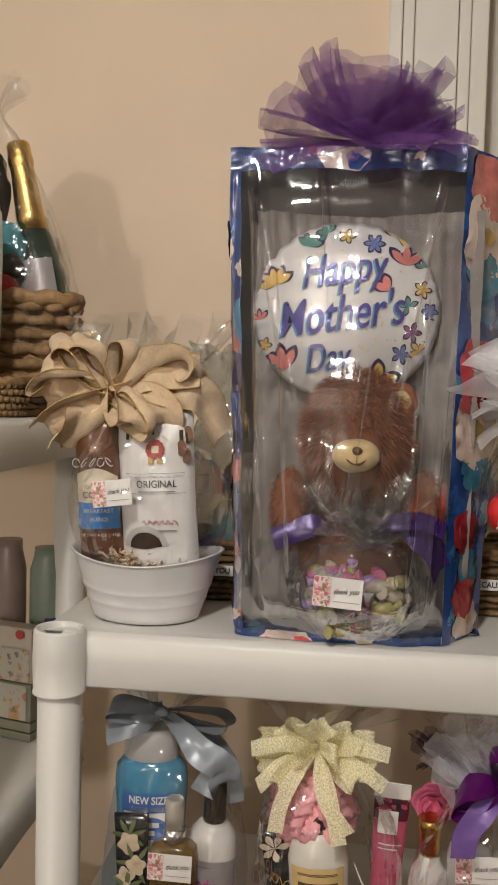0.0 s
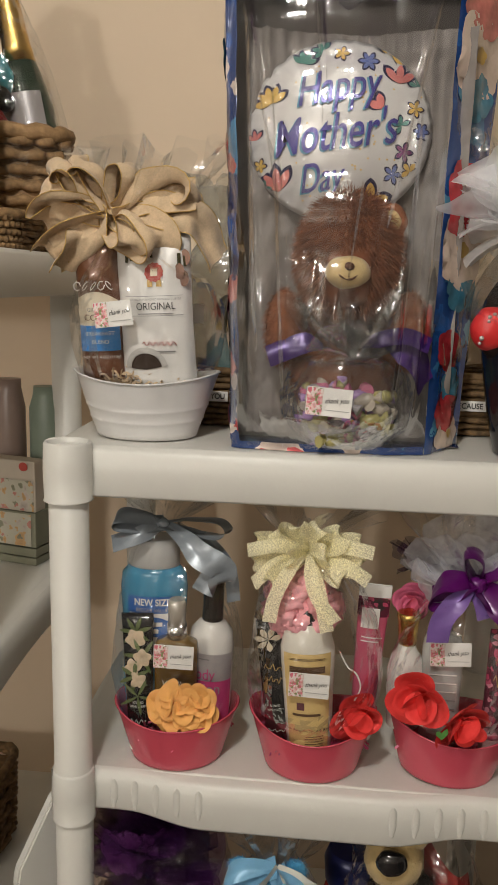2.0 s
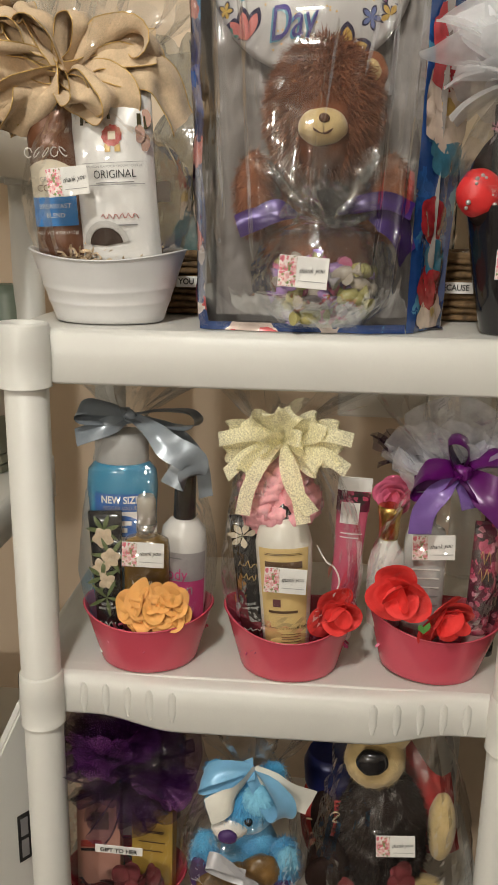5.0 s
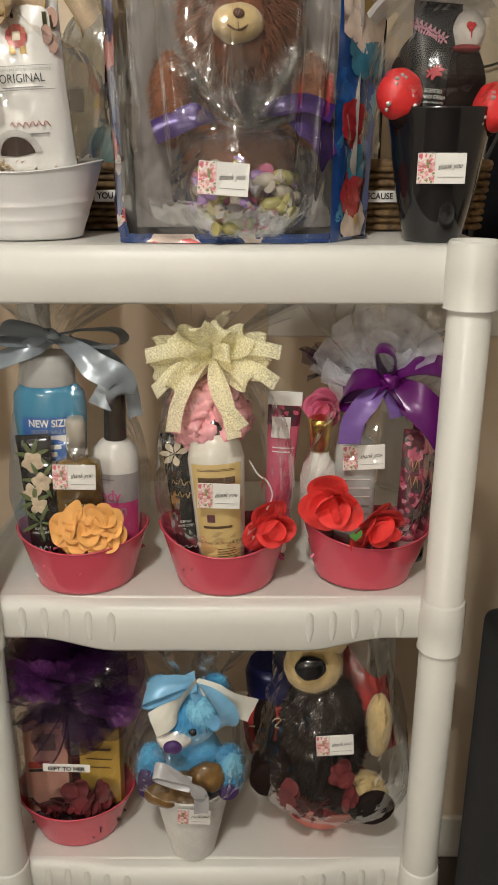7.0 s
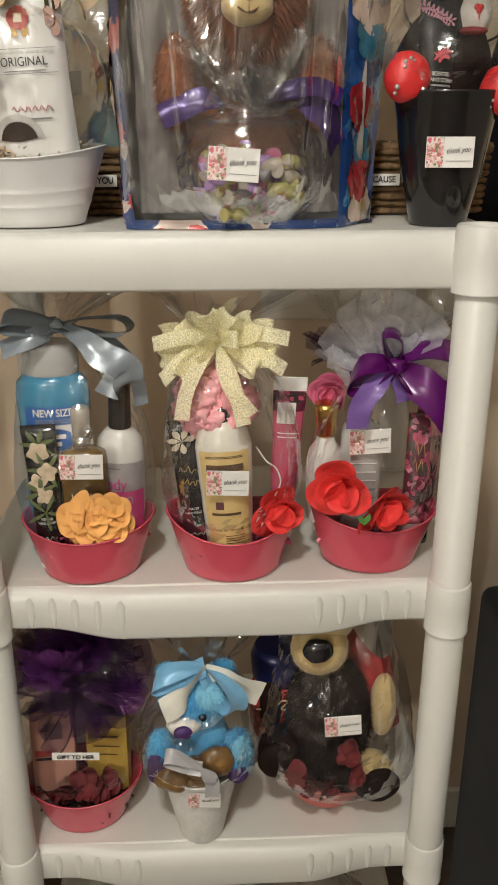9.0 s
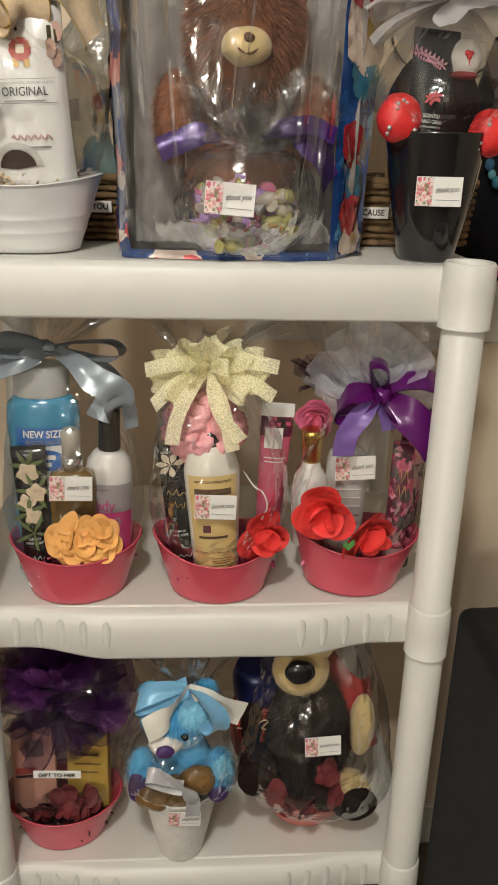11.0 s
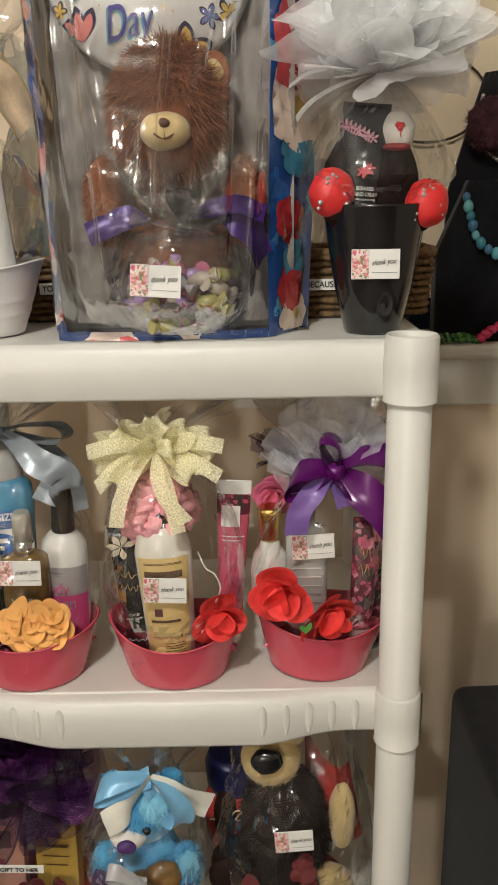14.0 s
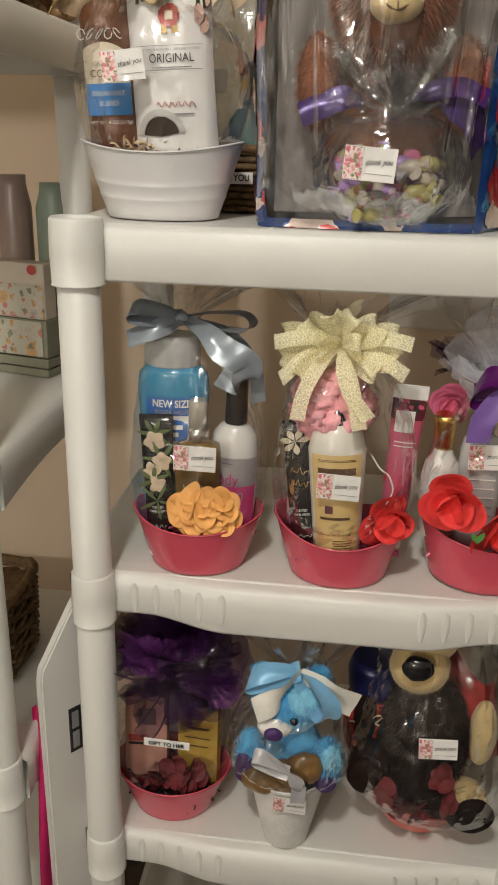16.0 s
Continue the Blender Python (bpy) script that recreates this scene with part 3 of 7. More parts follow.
# ---- white plastic shelving ----
def shelf_tier(unit, w, d, ztop, kind, collar_h=0.072):
    """One tier: tray, front and side rails, four collars; kind 'top' is plain, 'mid' has ribs and a bowed front."""
    h = 0.059 if kind == "top" else 0.053
    r = 0.0272 if kind == "top" else 0.0252
    bow = 0.0 if kind == "top" else 0.011
    bm = bmesh.new()
    # tray with a shallow rim
    box(bm, (0.012, 0.008, ztop - 0.008), (w - 0.012, d - 0.008, ztop), 0.002)
    me_ob = part("shelf", bm, PLASTIC, unit, "white moulded plastic shelf")
    nu = 40

    def bulge(u):
        s = min(1.0, max(0.0, (abs(u - 0.5) - 0.22) / 0.20))
        return 1 - s * s * (3 - 2 * s)

    def rail(f):
        bm = bmesh.new()
        grid(bm, f, nu, 8)
        return part("rail", bm, PLASTIC, me_ob)
    sec = [(0.030, -0.0004), (0.008, -0.0008), (0.0, -0.0075), (0.0, -h * 0.5), (0.0, -h + 0.003), (0.002, -h), (0.006, -h), (0.006, -h * 0.5), (0.008, -0.009)]

    def front(u, v):
        a, b = sec[round(v * 8)]
        x = 0.055 + u * (w - 0.11)
        k = bulge(u) if bow else 0
        lip = 1 if 1 < round(v * 8) < 7 else 0.0
        low = b * (1 + 0.16 * k) if b < -h * 0.6 else b
        return (x, a - bow * k * (1 if lip else 0.9), ztop + low - (0.0022 * k if bow else 0) + 0.0005)

    def back(u, v):
        a, b = sec[round(v * 8)]
        return (w - 0.055 - u * (w - 0.11), d - a, ztop + b + 0.0005)

    def side(sx):
        def f(u, v):
            a, b = sec[round(v * 8)]
            arch = -0.014 * (4 * (u - 0.5) ** 2) if b < -h * 0.6 and kind != "top" else 0
            y = 0.004 + u * (d - 0.045)
            return ((a + 0.004) if sx < 0 else w - a - 0.004, y, ztop + b + arch * (b < -h * 0.6) + 0.0005)
        return f
    for f in (front, back, side(-1), side(1)):
        rail(f)
    if kind != "top":
        for k in range(5):
            for s in (0, 1):
                x = 0.084 + k * 0.0267 if s == 0 else w - 0.082 - k * 0.0267
                u = (x - 0.055) / (w - 0.11)
                y = -bow * bulge(u)
                bm = bmesh.new()
                grid(bm, lambda a, b: (x + 0.0062 * math.cos(a * math.pi) * math.sin(max(0.06, b) ** 0.5 * 1.57 if b < 0.3 else (1 if b < 0.85 else (1 - b) / 0.15 * 0.8 + 0.2)), y + 0.0010 - 0.0026 * math.sin(a * math.pi), ztop - 0.010 - (1 - b) * (h - 0.014)), 8, 10)
                part("rib", bm, PLASTIC, me_ob)
    for x in (0.0355, w - 0.0340):
        for y in (-0.004, d - 0.021):
            bm = bmesh.new()
            t = ztop + 0.006 if kind == "top" else ztop + 0.004
            lathe(bm, [(r - 0.0045, r - 0.0045, t - 0.02), (r - 0.0045, r - 0.0045, t), (r - 0.002, r - 0.002, t + 0.001), (r, r, t - 0.002), (r + 0.001, r + 0.001, t - collar_h * 0.5), (r, r, t - collar_h), (r + 0.0012, r + 0.0012, t - collar_h - 0.001), (r - 0.004, r - 0.004, t - collar_h - 0.002)], 36, at=(x, y), caps=False)
            # web between the collar and the rails
            box(bm, (min(x, 0.055 if x < 0.2 else w - 0.055), y - 0.010 if y < 0.1 else y - 0.010, t - collar_h + 0.006), (max(x, 0.057 if x < 0.2 else w - 0.057), y + 0.010, ztop - 0.001))
            part("collar", bm, PLASTIC, me_ob)
    return me_ob


def shelving(place, turn, w, d, tiers, label, bottom):
    unit = thing("plastic_shelving_unit", place, label, "shelving unit", "white plastic shelving units", turn=(0, 0, turn))
    for i, z in enumerate(tiers):
        shelf_tier(unit, w, d, z, "top" if i == 0 else "mid", 0.066 if i == 0 else 0.064)
    for x in (0.0355, w - 0.034):
        for y in (-0.004, d - 0.021):
            bm = bmesh.new()
            lathe(bm, [(0.0220, 0.0220, bottom), (0.0230, 0.0230, bottom + 0.004), (0.0230, 0.0230, 0.4), (0.0228, 0.0228, tiers[0] - 0.030), (0.020, 0.020, tiers[0] - 0.028)], 32, at=(x, y))
            part("post", bm, PLASTIC, unit)
    return unit


TIER = (1.260, 0.857, 0.461, 0.066)
shelving((0, 0, 0), 0, 0.610, 0.375, TIER, "white four-tier plastic shelving unit full of gift baskets", FLOOR_Z)
shelving((-0.715, -0.026, 0), 0, 0.66, 0.42, (1.480, 1.006, 0.588, 0.15), "white plastic shelving unit beside the first one", FLOOR_Z)

# ---- gifts on the top shelf ----
T1 = TIER[0] + 0.001
rng = random.Random(4)

# floral gift bag with a clear front
bag = thing("floral_gift_bag", (0.345, 0, T1), "navy floral foil gift bag with a clear front window", "gift bag")
BH = 0.510
def bagx(s, z, back):
    """Left (s=0) or right (s=1) edge of the bag at height z."""
    k = z / BH
    if not back:
        return (-0.128 - 0.016 * k) if s == 0 else (0.088 + 0.008 * k)
    return (-0.135 - 0.012 * k) if s == 0 else (0.134 + 0.020 * k)
def crease(x, z, k=0.004):
    return k * (noise.noise(Vector((x * 22, z * 16, 1.3))) + 0.6 * abs(noise.noise(Vector((x * 50, z * 30, 4)))))
def side_point(s, u, z):
    """A place on the left or right side of the bag, u from front to back."""
    return Vector((bagx(s, z, False) * (1 - u) + bagx(s, z, True) * u + crease(u * 0.12 + s, z * 1.3, 0.006) * (1 if 0 < u < 1 else 0.3), YF + (YB - YF) * u, z))
BLOOM_TONE = {
    "red": plain("red_bloom_print", (0.50, 0.035, 0.045), 0.22, coat=0.7, vary=0.30, size=70),
    "coral": plain("coral_bloom_print", (0.66, 0.20, 0.17), 0.22, coat=0.7, vary=0.25, size=70),
    "cream": plain("cream_bloom_print", (0.72, 0.58, 0.48), 0.25, coat=0.7, vary=0.14, size=60),
    "teal": plain("teal_leaf_print", (0.06, 0.24, 0.36), 0.22, coat=0.7, vary=0.25, size=60),
    "gold": plain("gold_stamen_print", (0.55, 0.36, 0.10), 0.3, vary=0.2),
}
BLOOMS = {
    0: ((0.42, 0.5, 0.020, "teal", 4), (0.33, 0.4, 0.018, "red", 5), (0.17, 0.45, 0.022, "red", 5), (0.135, 0.5, 0.022, "cream", 5), (0.10, 0.5, 0.020, "teal", 4), (0.03, 0.4, 0.018, "coral", 5)),
    1: ((0.475, 0.5, 0.026, "coral", 6), (0.425, 0.45, 0.033, "cream", 6), (0.385, 0.55, 0.020, "teal", 4), (0.275, 0.5, 0.034, "red", 7), (0.225, 0.45, 0.034, "cream", 6), (0.185, 0.6, 0.022, "teal", 4), (0.115, 0.35, 0.018, "red", 6), (0.075, 0.65, 0.016, "teal", 4), (0.045, 0.4, 0.018, "red", 6), (0.020, 0.55, 0.020, "cream", 5)),
}
def printed_bloom(parent, s, zc, uc, size, tone, petals):
    """A large printed flower lying on the side of the bag: overlapping rounded petals and a small centre."""
    depth = (YB - YF) * 1.05
    size *= 1.18
    uc = 0.5 + (uc - 0.5) * 0.5
    out = Vector((-1 if s == 0 else 1, -0.6, 0)).normalized()
    def lay(bm, cu, cz, rad, ang, lift, lobes):
        def f(a, b):
            t = a * 2 * math.pi
            q = rad * b * (1 + 0.12 * math.sin(lobes * t + ang))
            u = min(0.98, max(0.02, cu + q * math.cos(t) / depth))
            z = min(BH - 0.003, max(0.003, cz + q * math.sin(t)))
            return side_point(s, u, z) + out * lift
        grid(bm, f, 18, 3, True)
    for i in range(petals):
        bm = bmesh.new()
        a = 6.283 * i / petals + zc * 40
        lay(bm, uc + 0.5 * size * math.cos(a) / depth, zc + 0.5 * size * math.sin(a), size * 0.62, a, 0.0010 + 0.0003 * i, 3)
        part("printed_petal", bm, BLOOM_TONE[tone], parent)
    if tone == "cream":
        bm = bmesh.new()
        lay(bm, uc, zc, size * 0.22, 0.4, 0.0034, 5)
        part("bloom_centre", bm, BLOOM_TONE["gold"], parent)
YF, YB = 0.030, 0.098
BELLY = (0.010, 0.056, 0.064, 0.066, 0.066, 0.058, 0.046, 0.036, 0.026, 0.012, 0.003)
def belly(u, v):
    """How far the filled bag swells forward at u across and v up its front."""
    k = min(9.999, max(0.0, v * 10))
    i = int(k)
    t = k - i
    t = t * t * (3 - 2 * t)
    return (BELLY[i] * (1 - t) + BELLY[i + 1] * t) * max(0.0, math.sin(min(1, max(0, u)) * math.pi)) ** 0.75
bm = bmesh.new()
grid(bm, lambda u, v: (bagx(0, v * BH, True) * (1 - u) + bagx(1, v * BH, True) * u, YB + crease(u * 0.3, v * BH), v * BH), 20, 30)
part("back_panel", bm, SHADED_TISSUE, bag, "back panel darkened for the shaded wall behind it")
for s in (0, 1):
    bm = bmesh.new()
    grid(bm, lambda u, v: (bagx(s, v * BH, False) * (1 - u) + bagx(s, v * BH, True) * u + crease(u * 0.12 + s, v * BH * 1.3, 0.006) * (1 if 0 < u < 1 else 0.3), YF + (YB - YF) * u, v * BH), 10, 40)
    side_ob = part("side_panel", bm, SIDE_FLORAL, bag, "shiny blue floral side")
    for zc, uc, size, tone, petals in BLOOMS[s]:
        printed_bloom(side_ob, s, zc, uc, size, tone, petals)
bm = bmesh.new()
grid(bm, lambda u, v: (bagx(0, 0, v > 0.5) * (1 - u) + bagx(1, 0, v > 0.5) * u, YF + (YB - YF) * v, 0.001 + abs(crease(u, v, 0.002))), 20, 6)
part("bottom_panel", bm, FLORAL, bag)
bm = bmesh.new()
grid(bm, lambda u, v: (bagx(0, BH, v > 0.5) * (1 - u) + bagx(1, BH, v > 0.5) * u, YF + (YB - YF) * v, BH - 0.004 * math.sin(v * 3) + crease(u, v, 0.003)), 20, 6)
part("top_panel", bm, FLORAL, bag)
for x0, x1, z0, z1 in ((0.0, 1.0, 0.0, 0.009), (0.0, 1.0, BH - 0.024, BH), (0.0, 0.046, 0.009, BH - 0.024)):
    bm = bmesh.new()
    def f(u, v):
        z = z0 + (z1 - z0) * v
        a = x0 + (x1 - x0) * u
        x = bagx(0, z, False) * (1 - a) + bagx(1, z, False) * a
        edge = 0.0040 * noise.noise(Vector((x * 30, z * 26, 9)))
        return (x + edge * (x1 < 0.5), YF - 0.001 - belly(a, z / BH) + crease(x * 2, z * 2, 0.007), z + edge * (z0 > 0 and z1 >= BH))
    grid(bm, f, 28, 28)
    part("front_border", bm, FLORAL, bag)
FOLDS = ((0.06, 0.98, 0.34, 0.36), (0.10, 0.98, 0.16, 0.20), (0.22, 0.80, 0.30, 0.10), (0.94, 0.98, 0.70, 0.42), (0.86, 0.74, 0.80, 0.12), (0.62, 0.60, 0.52, 0.22), (0.40, 0.98, 0.46, 0.62), (0.97, 0.60, 0.90, 0.04))
def fold(u, v):
    """Sharp straight pulls in the clear front, from the corners down to the belly."""
    h = 0.0
    for u0, v0, u1, v1 in FOLDS:
        k = (v0 - v) / (v0 - v1)
        if 0 < k < 1:
            h += 0.0060 * max(0.0, 1 - abs(u - u0 - (u1 - u0) * k) / 0.022) * min(1, 6 * k, 6 * (1 - k))
    return h
bm = bmesh.new()
def f(u, v):
    z = 0.004 + v * (BH - 0.006)
    x = bagx(0, z, False) * (1 - u) + bagx(1, z, False) * u
    bulge = belly(u, v)
    fan = (x + 0.01) / (0.55 + v)
    ridge = 0.0060 * abs(noise.noise(Vector((fan * 22, z * 1.2, 2)))) ** 0.8 + 0.0065 * noise.noise(Vector((x * 40, z * 34, 7))) * max(0, 0.50 - v) * 2
    return (x, YF - 0.003 - bulge - ridge * math.sin(u * math.pi) - fold(u, v), z)
grid(bm, f, 110, 90)
ob = part("window_film", bm, BAGFILM, bag, "clear plastic front window")
ob.visible_shadow = False
tulle(bag, (-0.002, 0.04, BH + 0.008), 40, 0.112, rng, PURPLE_NET, up=0.78, flat=0.5, width=0.5)["label"] = "purple tulle bow"

# crumpled tissue inside the bag, its colour darkened for the shade in there
bm = bmesh.new()
grid(bm, lambda u, v: (-0.115 + u * 0.232, 0.072 - 0.035 * abs(u - 0.5) * 2 * v + 0.012 * noise.noise(Vector((u * 6, v * 9, 1))) + 0.014 * abs(noise.noise(Vector((u * 15 + v * 2, v * 2.2, 5)))) - 0.006 + 0.006 * abs(noise.noise(Vector((u * 17, v * 21, 3)))), 0.012 + v * 0.435), 60, 90)
one("tissue_paper", bm, SHADED_TISSUE, "crumpled grey tissue inside the gift bag, darkened for shade", "tissue paper", place=(0.345, 0, T1))

# foil balloon
BALLOON = mat("white_foil", (0.78, 0.76, 0.74), 0.2, 0.25, vary=0.03, size=20, bump=0.25, bump_size=30, coat=0.4)
BX, BY, BZ, BR = 0.324, 0.044, 1.605, 0.098
balloon = thing("foil_balloon", (BX, BY, BZ), "round white foil balloon lettered for Mother's Day", "balloon")
def bfront(x, z):
    q = min(1.0, math.hypot(x, z * 1.06) / BR)
    return -0.034 * (1 - q ** 2.6)
bm = bmesh.new()
for s in (1, -1):
    def f(u, v):
        a, q = u * 2 * math.pi, v
        x, z = BR * q * math.cos(a), BR / 1.06 * q * math.sin(a)
        pk = 0.0025 * math.sin(a * 34) * max(0, q - 0.72) / 0.28
        return (x, s * bfront(x, z) + pk, z)
    grid(bm, f, 96, 18, True)
bmesh.ops.remove_doubles(bm, verts=bm.verts, dist=0.00005)
part("foil", bm, BALLOON, balloon)
LETTER = mat("violet_blue_print", (0.075, 0.06, 0.30), 0.3, 0.2, vary=0.25, size=60, coat=0.4)
LETTER_SHADE = mat("teal_print", (0.10, 0.30, 0.42), 0.35, vary=0.1)
lift = lambda d: (lambda x, z: bfront(x, z) - d)
for words, x, z, s in (("Happy", -0.004, 0.040, 0.047), ("Mother's", -0.006, -0.006, 0.051), ("Day", -0.018, -0.050, 0.040)):
    writing("lettering_shade", words, s, LETTER_SHADE, balloon, x - 0.002, z - 0.0015, lift(0.0010), 0.34, 7, 0.0002, 0.70)
    writing("lettering", words, s, LETTER, balloon, x, z, lift(0.0018), 0.34, 7, 0.0002, 0.70)
PETAL = [mat("yellow_print", (0.72, 0.47, 0.12), 0.35, vary=0.15), mat("coral_print", (0.70, 0.22, 0.20), 0.35, vary=0.2), mat("green_print", (0.10, 0.26, 0.22), 0.35, vary=0.2), mat("blue_print", (0.17, 0.22, 0.48), 0.35, vary=0.2), mat("plum_print", (0.25, 0.06, 0.20), 0.35, vary=0.2)]
OUTLINE = mat("dark_line_print", (0.03, 0.025, 0.07), 0.4)
def petal(bm, x, z, a, ln, wd, d):
    def f(u, v):
        s, t = (u - 0.5) * 2, v
        k = math.sin(t * math.pi) ** 0.75 * (0.6 + 0.55 * t) if 0 < t < 1 else 0
        px = x + math.cos(a) * ln * t - math.sin(a) * s * wd * k
        pz = z + math.sin(a) * ln * t + math.cos(a) * s * wd * k
        q = math.hypot(px, pz * 1.06)
        if q > BR * 0.985:
            px, pz = px * BR * 0.985 / q, pz * BR * 0.985 / q
        return (px, bfront(px, pz) - d, pz)
    grid(bm, f, 4, 8)
def bloom(x, z, n, ln, wd, col, a0=0.0, arc=6.283):
    ln, wd = ln * 0.72, wd * 0.66
    for k, (grow, material, d) in enumerate(((1.12, OUTLINE, 0.0006), (0.92, PETAL[col], 0.0012))):
        bm = bmesh.new()
        for i in range(n):
            petal(bm, x, z, a0 + arc * i / n, ln * grow, wd * (1.25 if k == 0 else 0.85), d)
        part("printed_flower" if k else "flower_outline", bm, material, balloon)
for b in ((-0.072, 0.026, 5, 0.028, 0.0075, 0, 0.6, 3.2), (0.000, 0.076, 5, 0.012, 0.004, 0), (0.028, 0.068, 6, 0.015, 0.0045, 3), (0.052, 0.077, 3, 0.024, 0.008, 0, -0.6, 4.5),
          (0.060, 0.046, 3, 0.032, 0.008, 1, 0.7, 2.4), (0.044, 0.019, 2, 0.024, 0.008, 1, 1.9, 1.7), (0.078, 0.022, 5, 0.013, 0.004, 0), (0.086, 0.000, 6, 0.012, 0.004, 3),
          (0.068, -0.022, 5, 0.014, 0.004, 4), (-0.062, -0.062, 3, 0.036, 0.009, 1, 1.1, 1.9), (0.036, -0.074, 3, 0.032, 0.010, 0, 0.4, 3.6), (-0.088, -0.010, 3, 0.016, 0.004, 1, 0.9, 2.6),
          (-0.083, -0.036, 5, 0.011, 0.0035, 0), (0.058, -0.044, 5, 0.014, 0.004, 3), (-0.040, 0.066, 4, 0.022, 0.006, 2, 0.2, 3.0), (-0.020, 0.080, 4, 0.017, 0.005, 2, 1.0, 4.0),
          (0.080, 0.046, 3, 0.015, 0.0045, 2, 0.3, 4.0), (0.064, 0.004, 4, 0.014, 0.004, 2, 0.5, 5.0), (-0.078, -0.058, 4, 0.013, 0.004, 2), (0.076, -0.040, 3, 0.015, 0.005, 0, 1.0, 4.0)):
    bloom(*b)
for i in range(60):
    bm = bmesh.new()
    a, q = rng.uniform(0, 6.28), rng.uniform(0.3, 0.95) * BR
    petal(bm, q * math.cos(a), q * math.sin(a) / 1.06, rng.uniform(0, 6), 0.0022, 0.0011, 0.0004)
    part("printed_dot", bm, PETAL[0], balloon)

# brown bear in the bag: one mesh
def soft_toy(name, place, label, category, balls, mats, strands=(), turn=(0, 0, 0)):
    bm = bmesh.new()
    for c, r, slot in balls:
        ball(bm, c, r, 0.0015, 90, slot)
    for c, r, count, ln, slot, keep in strands:
        hair(bm, c, r, count, ln, rng, 0.55, slot, keep)
    return one(name, bm, mats, label, category, place=place, turn=turn)

front_half = lambda d: d.y < 0.35
soft_toy("teddy_bear", (0.340, 0.018, T1 + 0.009), "brown plush teddy bear with a cream muzzle inside the bag", "teddy bear",
         [((0, 0.01, 0.208), (0.051, 0.042, 0.064), 0), ((0.044, 0.012, 0.243), (0.017, 0.012, 0.019), 0), ((0.044, 0.003, 0.243), (0.010, 0.006, 0.011), 1),
          ((0, 0.050, 0.085), (0.060, 0.024, 0.085), 0), ((-0.068, 0.020, 0.128), (0.020, 0.020, 0.042), 0), ((0.070, 0.024, 0.128), (0.020, 0.020, 0.042), 0),
          ((0, -0.030, 0.189), (0.0235, 0.020, 0.0175), 1), ((0.001, -0.0495, 0.1945), (0.0056, 0.003, 0.0045), 2)] 
         + [((0.0005, -0.0505 + abs(k) * 0.0006, 0.1885 - k * 0.002), 0.0009, 2) for k in range(1, 4)]
         + [((k * 0.0014, -0.0494 + k * k * 0.00006, 0.1812 + k * k * 0.00012), 0.0011, 2) for k in range(-9, 10)],
         [FUR, FUR_CREAM, NOSE, BLACK],
         [((0, 0.01, 0.208), (0.051, 0.042, 0.064), 12000, 0.016, 0, lambda d: d.y < 0.35 and not (d.z < 0.1 and abs(d.x) < 0.42 and d.y < -0.5)), ((-0.068, 0.020, 0.128), (0.020, 0.020, 0.042), 1400, 0.009, 0, front_half), ((0.070, 0.024, 0.128), (0.020, 0.020, 0.042), 1000, 0.009, 0, front_half), ((0, 0.050, 0.085), (0.060, 0.024, 0.085), 1800, 0.009, 0, front_half)])

# ---- containers ----
def oval_basket(name, place, label, category, base, rim, h, dip, material, part_name="basket", thick=0.002, ridges=(), group="", turn=(0, 0, 0), lip=0.0015):
    """An oval tub, open above, its rim lower in front than at the ends."""
    ob = thing(name, place, label, category, group, turn=turn)
    bm = bmesh.new()
    n = 64

    def ring(k, inset, drop=0.0):
        out = []
        for i in range(n):
            a = 2 * math.pi * i / n
            e = 1.0 - dip * math.sin(a) ** 2
            rx = base[0] + (rim[0] - base[0]) * k - inset
            ry = base[1] + (rim[1] - base[1]) * k - inset
            w = sum(0.0010 * math.exp(-((k - r) / 0.02) ** 2) for r in ridges)
            out.append((math.cos(a) * (rx + w), math.sin(a) * (ry + w), max(0.0, h * k * e - drop)))
        return out
    ks = [0, 0.02, 0.1, 0.2, 0.28, 0.30, 0.32, 0.4, 0.48, 0.5, 0.52, 0.6, 0.7, 0.85, 0.97, 1.0]
    rings = [ring(k, 0.0 if k else 0.003) for k in ks] + [ring(1.0, -lip), ring(1.0, 0.0, -0.0015), ring(1.0, thick)] + [ring(k, thick) for k in (0.8, 0.5, 0.2, 0.06)]
    vs = [[bm.verts.new(p) for p in r] for r in rings]
    for a, b in zip(vs, vs[1:]):
        for i in range(n):
            bm.faces.new((a[i], a[(i + 1) % n], b[(i + 1) % n], b[i])).smooth = True
    bm.faces.new(vs[0][::-1])
    bm.faces.new(vs[-1])
    part(part_name, bm, material, ob)
    return ob


def shred(place, r, count, material, label, seed, name="shredded_paper"):
    """Crinkled paper strips that fill a basket."""
    g = random.Random(seed)
    bm = bmesh.new()
    for _ in range(count):
        a, q = g.uniform(0, 6.28), math.sqrt(g.random())
        p = Vector((math.cos(a) * r[0] * q, math.sin(a) * r[1] * q, g.uniform(-r[2], r[2])))
        d = Vector((g.gauss(0, 1), g.gauss(0, 1), g.gauss(0, 0.5))).normalized()
        w = d.orthogonal().normalized() * 0.0015
        pts = [p + d * 0.006 * k + Vector((0, 0, 0.003 * (k % 2))) for k in range(5)]
        vs = [(bm.verts.new(q2 - w), bm.verts.new(q2 + w)) for q2 in pts]
        for x, y in zip(vs, vs[1:]):
            bm.faces.new((x[0], x[1], y[1], y[0]))
    return one(name, bm, material, label, "shredded paper", kind="stuff", place=place)


def oval(rx, ry):
    return lambda x, z: -ry * math.sqrt(max(0.02, 1 - (x / rx) ** 2))


